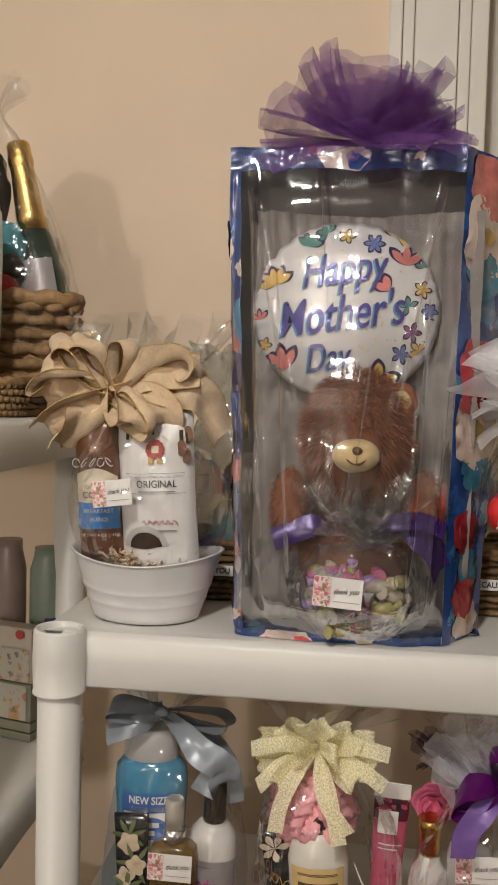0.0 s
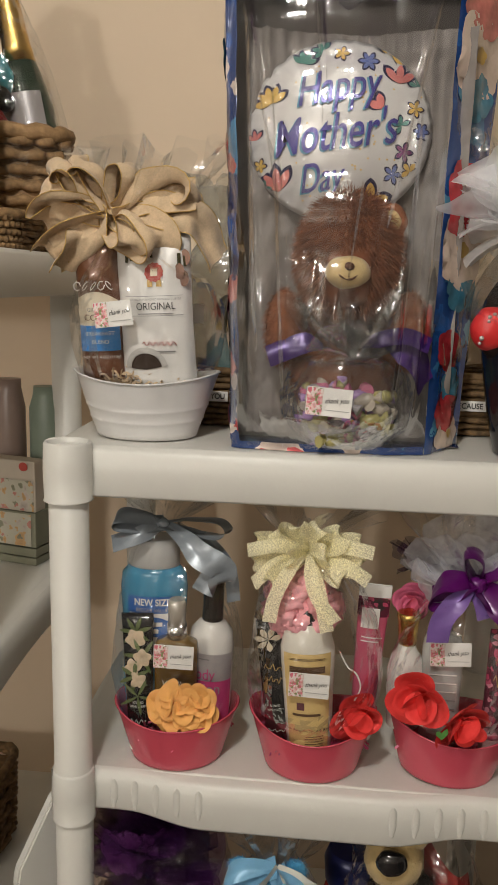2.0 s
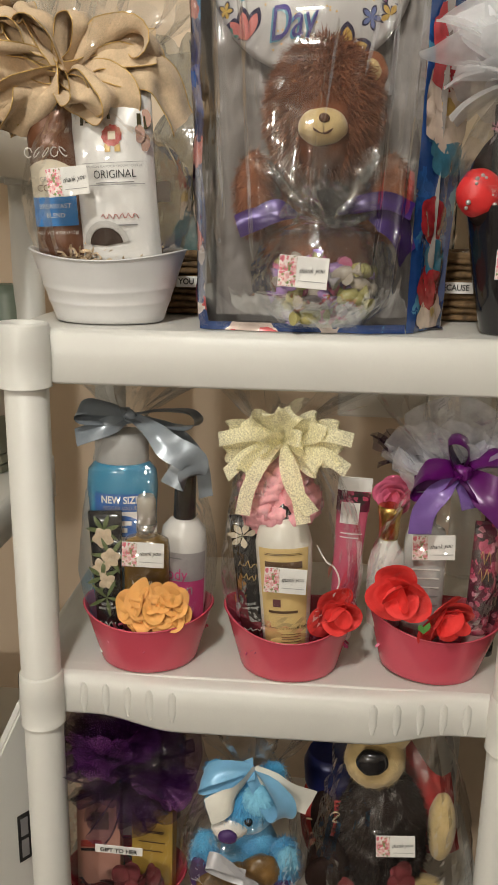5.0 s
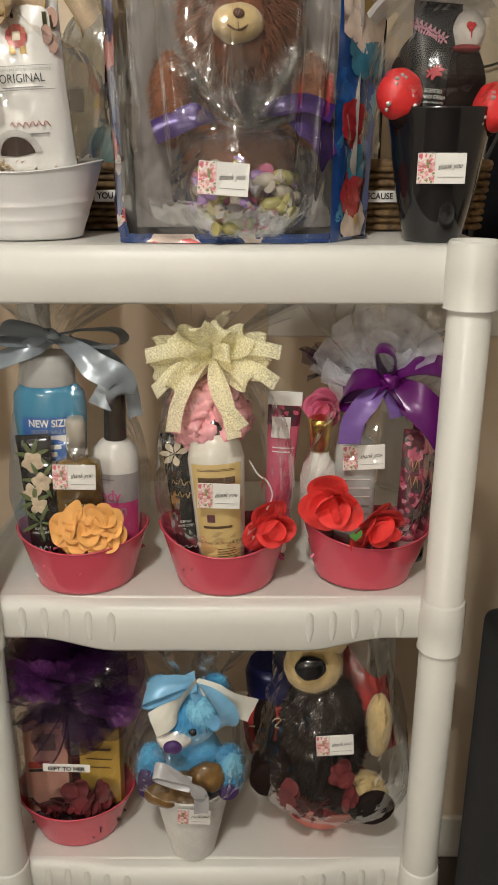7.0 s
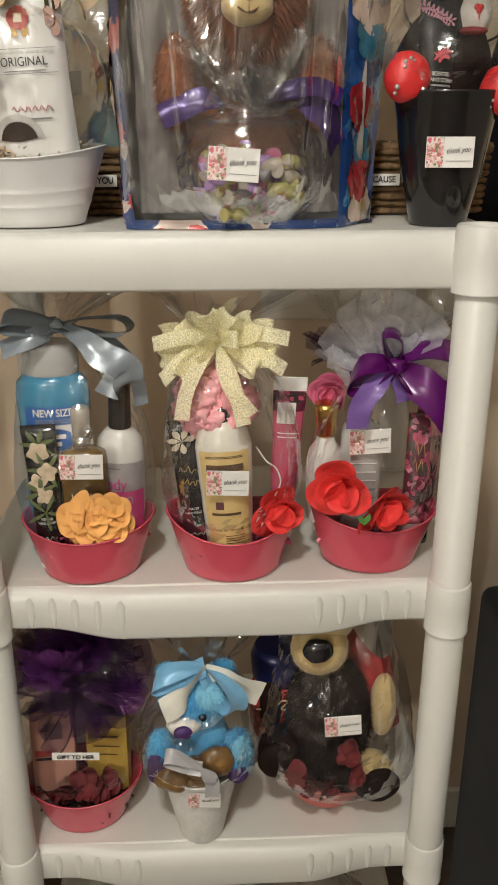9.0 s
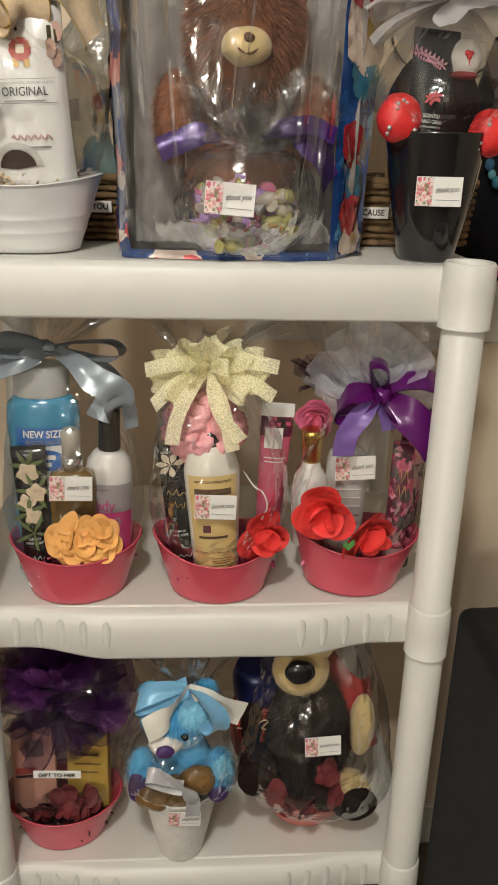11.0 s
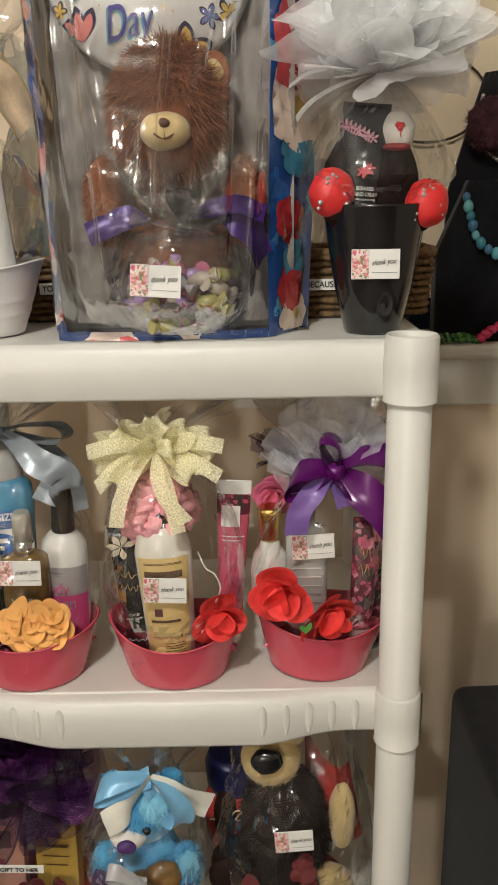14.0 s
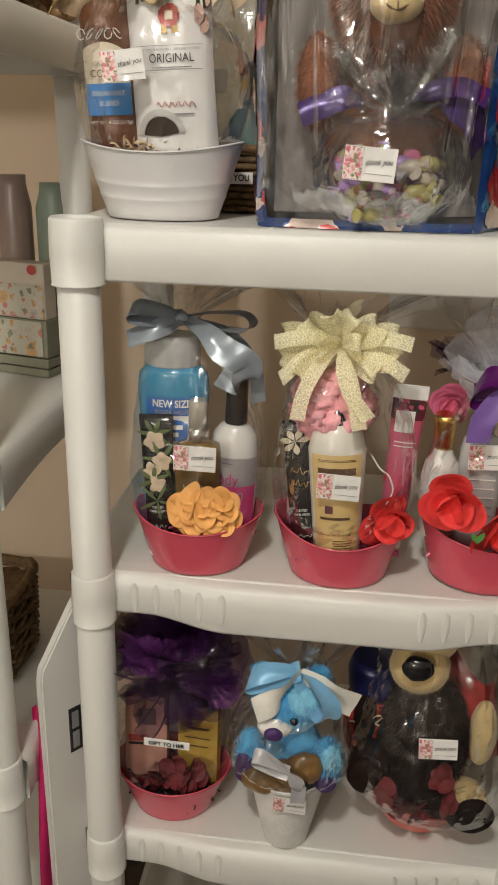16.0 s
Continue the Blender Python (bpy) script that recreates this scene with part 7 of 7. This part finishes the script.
def word_label(parent, words, x, y, z, w, h):
    bm = bmesh.new()
    box(bm, (x - w / 2, y - 0.0005, z - h / 2), (x + w / 2, y + 0.0005, z + h / 2), 0.0003, 1)
    lb = part("paper_label", bm, PAPER, parent, "white paper label with black capitals")
    writing("print", words, h * 0.75, INK, lb, x, z, lambda a, b: y - 0.0007, 0, 0, 0.0002, 0.9)


r1 = woven_basket("seagrass_basket", (0.535, 0.225, T1), "brown seagrass basket with a paper label on the shelf", 0.20, 0.13, 0.075, SEAGRASS, 9, 34, 0.0042)
word_label(r1, "BECAUSE", -0.036, -0.0735, 0.040, 0.046, 0.013)
r2 = woven_basket("seagrass_basket", (0.195, 0.225, T1), "brown seagrass basket with a paper label on the shelf", 0.16, 0.12, 0.072, SEAGRASS, 9, 30, 0.0042)
word_label(r2, "YOU", -0.012, -0.070, 0.040, 0.026, 0.013)
FILMY = film_mat("silver_film", (0.72, 0.72, 0.68), 0.25, 0.08, 0.15, (0.55, 0.54, 0.50))
sv = thing("wrapped_gift", (0.185, 0.225, T1 + 0.012), "cellophane-wrapped gift with teal soap in the seagrass basket", "gift")
wrap(sv, [(0.055, 0.04, 0.0, 0, 0), (0.062, 0.045, 0.06, 0, 0), (0.060, 0.042, 0.13, -0.004, 0), (0.045, 0.03, 0.20, -0.008, 0), (0.02, 0.016, 0.24, -0.01, 0), (0.05, 0.03, 0.28, -0.01, 0), (0.06, 0.04, 0.30, -0.01, 0)], 0.006, seed=71.0, material=FILMY)
bm = bmesh.new()
lathe(bm, [(0.026, 0.014, 0), (0.028, 0.015, 0.01), (0.028, 0.015, 0.09), (0.018, 0.012, 0.105)], 28)
part("soap", bm, plain("teal_soap", (0.03, 0.22, 0.25), 0.3, coat=0.4), sv, "teal soap bottle")
bm = bmesh.new()
box(bm, (-0.040, -0.052, 0.120), (-0.024, -0.051, 0.144), 0.0003, 1)
part("price_tag", bm, PAPER, sv)
bm = bmesh.new()
ball(bm, (0.012, 0.0, 0.13), (0.03, 0.02, 0.03), 0.008, 50)
part("filling", bm, plain("moss_filling", (0.12, 0.11, 0.06), 0.9), sv)
# wrapped gift in the right-hand basket
sw = thing("wrapped_gift", (0.560, 0.23, T1 + 0.012), "cellophane-wrapped gift with pale pink flowers in the basket", "gift")
wrap(sw, [(0.06, 0.045, 0.0, 0, 0), (0.066, 0.046, 0.08, 0, 0), (0.06, 0.042, 0.16, 0, 0), (0.03, 0.02, 0.23, 0, 0), (0.02, 0.016, 0.25, 0, 0), (0.05, 0.03, 0.30, 0.01, 0), (0.06, 0.04, 0.33, 0.01, 0)], 0.007, seed=75.0)
bm = bmesh.new()
lathe(bm, [(0.026, 0.014, 0), (0.028, 0.015, 0.01), (0.028, 0.015, 0.12), (0.018, 0.012, 0.135)], 28)
part("soap", bm, plain("tan_soap", (0.35, 0.22, 0.10), 0.4), sw)
tulle(sw, (0.01, 0.0, 0.27), 12, 0.06, random.Random(44), net_mat("dusty_rose_tulle", (0.42, 0.16, 0.17), 0.5), up=0.9)["label"] = "dusty rose tulle"

# ---- neighbour shelving: its gifts ----
LT = 1.481
tray = woven_basket("seagrass_tray", (-0.205, 0.225, LT), "brown seagrass tray on the next shelving unit", 0.240, 0.13, 0.045, SEAGRASS, 5, 40, 0.0055)
rb = woven_basket("reed_basket", (-0.172, 0.335, LT), "thick woven reed basket of gifts", 0.200, 0.11, 0.165, WATERHYAC, 8, 14, 0.0095, round_=True)
ch = bottle("sparkling_wine_bottle", (-0.100, 0.350, LT + 0.05), "green sparkling wine bottle with a gold foil neck", [(0.036, 0.036, 0), (0.038, 0.038, 0.004), (0.038, 0.038, 0.12), (0.036, 0.036, 0.16), (0.028, 0.028, 0.205), (0.021, 0.021, 0.235), (0.0195, 0.0195, 0.25)], plain("dark_green_glass", (0.012, 0.035, 0.018), 0.1, coat=0.5), turn=(0, -11, 0))
bm = bmesh.new()
lathe(bm, [(0.0245, 0.0245, 0.222), (0.021, 0.021, 0.245), (0.0175, 0.0175, 0.30), (0.0170, 0.0170, 0.318), (0.0185, 0.0185, 0.322), (0.0185, 0.0185, 0.332), (0.0172, 0.0172, 0.336), (0.0172, 0.0172, 0.350), (0.015, 0.015, 0.354)], 32)
part("foil_neck", bm, GOLD, ch, "crinkled gold foil")
patch("label", SILVER_LABEL, ch, -0.03, 0.03, 0.11, 0.175, lambda x, z: -0.0388 * math.sqrt(max(0.02, 1 - (x / 0.039) ** 2)), 12, 4)
def lump(name, place, r, material, label, category, rough=0.006):
    bm = bmesh.new()
    ball(bm, (0, 0, 0), r, rough, 45)
    return one(name, bm, material, label, category, place=place)
lump("teal_cloth_bundle", (-0.182, 0.322, LT + 0.235), (0.042, 0.03, 0.045), plain("teal_cloth", (0.035, 0.22, 0.26), 0.8), "rolled teal cloth in the reed basket", "cloth")
lump("red_soft_toy", (-0.197, 0.300, LT + 0.200), (0.036, 0.02, 0.045), plain("red_plush", (0.42, 0.03, 0.035), 0.85), "red plush toy in the reed basket", "soft toy")
lump("red_soft_toy", (-0.164, 0.292, LT + 0.178), (0.026, 0.02, 0.022), plain("red_plush", (0.42, 0.03, 0.035), 0.85), "red plush toy in the reed basket", "soft toy")
lump("black_purse", (-0.160, 0.304, LT + 0.212), (0.026, 0.016, 0.020), plain("black_leather", (0.012, 0.011, 0.014), 0.4), "small black purse in the reed basket", "purse")
lump("brown_soft_toy", (-0.227, 0.342, LT + 0.32), (0.050, 0.035, 0.085), FUR_DARK, "dark brown plush toy in the reed basket", "soft toy")
bowt = thing("ribbon_bow", (-0.225, 0.312, LT + 0.395), "magenta and white ribbon bow on the plush toy", "bow")
satin(bowt, "ribbon", [(-0.02, 0, 0), (0.005, -0.01, 0.008), (0.030, -0.01, 0.004)], 0.024, (0.2, 0.1, 1), plain("magenta_satin", (0.35, 0.02, 0.20), 0.4), 1, "magenta ribbon")
satin(bowt, "ribbon", [(0.01, -0.005, -0.004), (0.030, -0.014, 0.002), (0.048, -0.014, 0.004)], 0.020, (0.2, 0.1, 1), SATIN_WHITE, 2, "white ribbon")
wrap(rb, [(0.10, 0.055, 0.10, 0, 0), (0.103, 0.058, 0.16, 0, 0), (0.090, 0.054, 0.24, -0.006, 0), (0.070, 0.045, 0.32, -0.02, 0), (0.040, 0.03, 0.40, -0.03, 0), (0.020, 0.02, 0.44, -0.035, 0), (0.05, 0.04, 0.48, -0.035, 0)], 0.006, seed=81.0)
su = bottle("shampoo_bottle", (-0.170, 0.205, LT + 0.010), "pale green shampoo bottle with a purple mark", [(0.032, 0.02, 0), (0.036, 0.022, 0.006), (0.037, 0.023, 0.10), (0.034, 0.022, 0.20), (0.030, 0.02, 0.255), (0.024, 0.018, 0.268)], plain("pale_green_plastic", (0.55, 0.60, 0.52), 0.35, coat=0.2), turn=(0, 3, 0))
uf = oval(0.0375, 0.0235)
patch("name_mark", plain("violet_mark", (0.07, 0.03, 0.24)), su, 0, 1, 0, 1, uf, 20, 4, 0.001, shape=lambda u, v: (0.006 + 0.026 * v * math.cos(u * 6.2832), 0.190 + 0.018 * v * math.sin(u * 6.2832)))
patch("picture", plain("blue_grey_print", (0.16, 0.20, 0.36)), su, -0.010, 0.030, 0.105, 0.145, uf, 8, 6, 0.001)
patch("blue_band", plain("sky_blue_print", (0.08, 0.30, 0.50)), su, -0.012, 0.033, 0.065, 0.100, uf, 8, 4, 0.001)
writing("print", "SCALP", 0.011, plain("aqua_print", (0.10, 0.38, 0.46)), su, 0.010, 0.162, lambda x, z: uf(x, z) - 0.0005)
lump("bath_sponge", (-0.172, 0.165, LT + 0.060), (0.034, 0.018, 0.034), plain("coral_sponge", (0.78, 0.25, 0.20), 0.8), "coral bath sponge on the seagrass tray", "bath sponge", 0.010)

# second shelf of the neighbour: printed crate and bottles, colours darkened for the tier's shade
L2 = 1.007
cr = thing("printed_gift_crate", (-0.150, 0.325, L2), "pale green crate with a printed fruit front, darkened for shade", "box", turn=(0, 0, -14))
bm = bmesh.new()
for lo, hi in (((-0.045, -0.03, 0), (0.045, 0.03, 0.012)), ((-0.046, -0.031, 0.014), (0.046, 0.031, 0.028)), ((-0.047, -0.032, 0.030), (0.047, 0.032, 0.085))):
    box(bm, lo, hi, 0.0015)
part("crate", bm, plain("shaded_sage_card", (0.20, 0.20, 0.14), 0.6), cr)
bm = bmesh.new()
box(bm, (-0.045, -0.028, 0.085), (0.045, 0.0, 0.165), 0.002)
pc = part("picture_box", bm, plain("cream_box", (0.50, 0.44, 0.36), 0.5), cr)
patch("fruit_print", BOX_FLORAL, pc, -0.043, 0.043, 0.087, 0.135, fl(-0.0284), 4, 4)
patch("heart_mark", RED_INK, pc, 0, 1, 0, 1, fl(-0.0286), 12, 3, shape=lambda u, v: (0.026 + 0.008 * v * math.cos(u * 6.2832), 0.156 + 0.007 * v * math.sin(u * 6.2832)))
patch("side_print", BOX_FLORAL, cr, -0.04, 0.04, 0.032, 0.083, fl(-0.0325), 4, 4)
gb = bottle("shampoo_bottle", (-0.122, 0.372, L2), "pale green lotion bottle beside the crate, darkened for shade", [(0.026, 0.02, 0), (0.028, 0.022, 0.005), (0.028, 0.022, 0.235), (0.022, 0.018, 0.255), (0.02, 0.016, 0.27)], plain("shaded_mint_plastic", (0.24, 0.30, 0.24), 0.4))
patch("name_mark", plain("navy_mark", (0.03, 0.04, 0.12)), gb, 0.004, 0.026, 0.140, 0.165, oval(0.0285, 0.0225), 6, 3, 0.001)
bottle("shampoo_bottle", (-0.184, 0.372, L2), "blush pink lotion bottle beside the crate, darkened for shade", [(0.024, 0.02, 0), (0.026, 0.022, 0.005), (0.026, 0.022, 0.235), (0.02, 0.018, 0.265), (0.02, 0.016, 0.28)], plain("shaded_blush_plastic", (0.30, 0.22, 0.19), 0.35))
# lower shelf of the neighbour: dark and green gifts
lump("green_cloth_bundle", (-0.245, 0.13, 0.590 + 0.055), (0.05, 0.05, 0.055), plain("green_cloth_wrap", (0.06, 0.16, 0.04), 0.7), "green wrapped bundle on the next shelving unit", "bundle")
woven_basket("seagrass_basket", (-0.195, 0.17, 0.590), "seagrass basket on the next shelving unit", 0.12, 0.16, 0.13, SEAGRASS, 10, 22, 0.0055)

# white board leaning between the two units, and a pink cloth
bd2 = thing("folding_table", (0, 0, 0), "white folded plastic table leaning between the shelving units", "folding table")
bm = bmesh.new()
prof = [(0.0, FLOOR_Z), (0.0, 0.690), (0.05, 0.708), (0.85, 0.786), (1.0, 0.794), (1.0, FLOOR_Z)]
edge = lambda s: (-0.040 + 0.040 * s, -0.004 + 0.050 * s)
fr = [bm.verts.new((*edge(s), z)) for s, z in prof]
bk = [bm.verts.new((edge(s)[0] - 0.011, edge(s)[1] + 0.009, z)) for s, z in prof]
bm.faces.new(fr)
bm.faces.new(bk[::-1])
for i in range(len(prof)):
    k = (i + 1) % len(prof)
    bm.faces.new((fr[i], bk[i], bk[k], fr[k]))
bmesh.ops.bevel(bm, geom=list(bm.edges), offset=0.0025, segments=2, affect="EDGES")
part("tabletop", bm, PLASTIC, bd2)
bm = bmesh.new()
box(bm, (-0.009, -0.0006, 0.562), (0.009, 0.0006, 0.632))
lbk = part("black_label", bm, INK, bd2, "black sticker")
lbk.matrix_basis = Matrix.Translation((-0.0112, 0.0312, 0)) @ pose(0, 0, 0, 0, 0, 51.3)
for z in (0.568, 0.600):
    bm = bmesh.new()
    box(bm, (-0.005, -0.0014, z), (0.005, 0.0, z + 0.026))
    part("pale_bar", bm, GREY_INK, lbk)
bm = bmesh.new()
grid(bm, lambda u, v: (-0.066 + 0.022 * u + 0.012 * math.sin(v * 5 + u * 3), 0.03 + 0.05 * math.sin(u * 6 + 1) * (0.4 + 0.6 * (1 - v)), FLOOR_Z + 0.01 + v * (0.79 - 0.03 * (1 - u))), 16, 24)
one("pink_cloth", bm, PINKCLOTH, "hot pink cloth hanging between the units", "cloth")

# ---- sill display and sofa ----
def bust(place, label, w, h, turn):
    ob = thing("necklace_bust", place, label, "jewellery display", "black jewellery displays", turn=(0, 0, turn))
    bm = bmesh.new()
    grid(bm, lambda u, v: ((u - 0.5) * w * (1 - 0.55 * max(0, v - 0.55) / 0.45), -0.03 * math.sin(u * math.pi) - 0.02 * (1 - v), h * v), 24, 24)
    grid(bm, lambda u, v: ((u - 0.5) * w * (1 - 0.55 * max(0, v - 0.55) / 0.45), 0.022 + 0.004 * math.sin(u * math.pi), h * v), 24, 4)
    for s in (0, 1):
        grid(bm, lambda u, v: ((s - 0.5) * w * (1 - 0.55 * max(0, v - 0.55) / 0.45), -0.02 * (1 - v) + (0.022 + 0.02 * (1 - v)) * u, h * v), 4, 24)
    grid(bm, lambda u, v: ((u - 0.5) * w * 0.45, -0.03 * math.sin(u * math.pi) * (1 - v) + 0.024 * v, h), 12, 4)
    bmesh.ops.remove_doubles(bm, verts=bm.verts, dist=0.0035)
    part("bust", bm, VELVET, ob)
    return ob
b1 = bust((0.830, 0.626, SILL_Z), "black velvet necklace bust on the window sill", 0.185, 0.265, 0)
BEAD = [plain("blue_bead", (0.03, 0.12, 0.22), 0.15, coat=0.6), plain("turquoise_bead", (0.10, 0.32, 0.36), 0.2, coat=0.6), plain("teal_bead", (0.02, 0.16, 0.22), 0.15, coat=0.6)]
for i, p in enumerate(spline([(-0.052, -0.030, 0.238), (-0.046, -0.042, 0.205), (-0.036, -0.050, 0.172), (-0.010, -0.056, 0.150), (0.02, -0.056, 0.148), (0.05, -0.045, 0.18)], 11)):
    bm = bmesh.new()
    ball(bm, p, (0.0085, 0.0085, 0.0105) if i % 2 else (0.007, 0.007, 0.0085), 0.001, 90, 0, 14, 10)
    part("bead", bm, BEAD[i % 3], b1, "blue glass bead")
b2 = bust((0.868, 0.688, SILL_Z), "tall black velvet necklace bust with a silver chain", 0.20, 0.44, -8)
bm = bmesh.new()
for i, p in enumerate(spline([(-0.05, -0.03, 0.40), (-0.058, -0.040, 0.36), (-0.045, -0.050, 0.32), (-0.01, -0.055, 0.29), (0.03, -0.05, 0.30)], 40)):
    ball(bm, p, 0.0042, 0, 1, 0, 8, 6)
part("chain", bm, plain("silver_links", (0.55, 0.53, 0.52), 0.25, 0.9), b2, "chunky silver chain")
bm = bmesh.new()
ball(bm, (0.836, 0.628, SILL_Z + 0.352), (0.055, 0.03, 0.045), 0.014, 60)
hair(bm, (0.836, 0.628, SILL_Z + 0.352), (0.055, 0.03, 0.045), 1500, 0.012, random.Random(3))
tk = one("fur_collar", bm, mat("maroon_fur", (0.045, 0.006, 0.012), 0.9, vary=0.3), "maroon fluffy collar round the tall bust", "collar")
def necklace(label, pts, r, materials, n):
    ob = thing("bead_necklace", (0, 0, 0), label, "necklace")
    gg = random.Random(n)
    for i, p in enumerate(spline(pts, n)):
        bm = bmesh.new()
        ball(bm, p + Vector((0, gg.uniform(-0.004, 0.004), 0)), (r * gg.uniform(0.8, 1.25), r, r * gg.uniform(0.8, 1.0)), 0, 1, 0, 12, 8)
        part("bead", bm, materials[i % len(materials)], ob)
    return ob
GREENB = [plain("green_glass_bead", (0.015, 0.12, 0.012), 0.12, coat=0.7), plain("lime_bead", (0.05, 0.20, 0.02), 0.15, coat=0.6)]
for k, y in enumerate((0.561, 0.567, 0.573)):
    necklace("green glass bead necklace lying on the sill", [(0.700 + 0.01 * k, y, SILL_Z + 0.0055), (0.73, y - 0.004, SILL_Z + 0.006 + 0.003 * k), (0.775, y, SILL_Z + 0.007 + 0.003 * k), (0.805, y, SILL_Z + 0.005)], 0.0058, GREENB, 14)
necklace("hot pink bead necklace lying on the sill", [(0.806, 0.560, SILL_Z + 0.010), (0.826, 0.560, SILL_Z + 0.026), (0.86, 0.562, SILL_Z + 0.034), (0.90, 0.564, SILL_Z + 0.010)], 0.0095, [plain("hot_pink_bead", (0.75, 0.03, 0.14), 0.25, coat=0.5)], 7)
# hoop and tan paper behind the busts
bm = bmesh.new()
tube(bm, [(0.73 + 0.10 * math.cos(a * 0.157), 0.70, SILL_Z + 0.40 + 0.07 * math.sin(a * 0.157)) for a in range(40)], 0.0022, 6, True)
one("wire_hoop", bm, plain("dark_wire", (0.05, 0.035, 0.02), 0.4, 0.6), "thin dark wire hoop standing on the sill", "hoop")
necklace("teal bead garland hanging by the window", [(0.575, 0.655, 2.16), (0.578, 0.655, 2.0), (0.58, 0.655, 1.86)], 0.007, [BEAD[1], BEAD[2]], 24)

sofa = thing("sofa", (0.704, 0.0, FLOOR_Z), "dark charcoal upholstered sofa beside the shelving", "sofa")
def cushion(name, lo, hi, bevel, label=""):
    bm = bmesh.new()
    box(bm, lo, hi, bevel, 4)
    bmesh.ops.subdivide_edges(bm, edges=[e for e in bm.edges if e.calc_length() > 0.2], cuts=4, use_grid_fill=True)
    for v in bm.verts:
        v.co += Vector((0, 0, 0.006)) * noise.noise(v.co * 5)
    for f_ in bm.faces:
        f_.smooth = True
    return part(name, bm, SOFA, sofa, label)
cushion("arm", (0.0, -0.40, 0.03), (0.13, 0.25, 0.866), 0.020)
cushion("backrest", (0.132, 0.04, 0.03), (1.6, 0.25, 0.878), 0.035)
cushion("seat", (0.132, -0.42, 0.10), (1.6, 0.038, 0.42), 0.03)
for x in (0.05, 1.5):
    for y in (-0.34, 0.2):
        bm = bmesh.new()
        lathe(bm, [(0.02, 0.02, 0), (0.025, 0.025, 0.035)], 16, at=(x, y))
        part("foot", bm, BLACK, sofa)
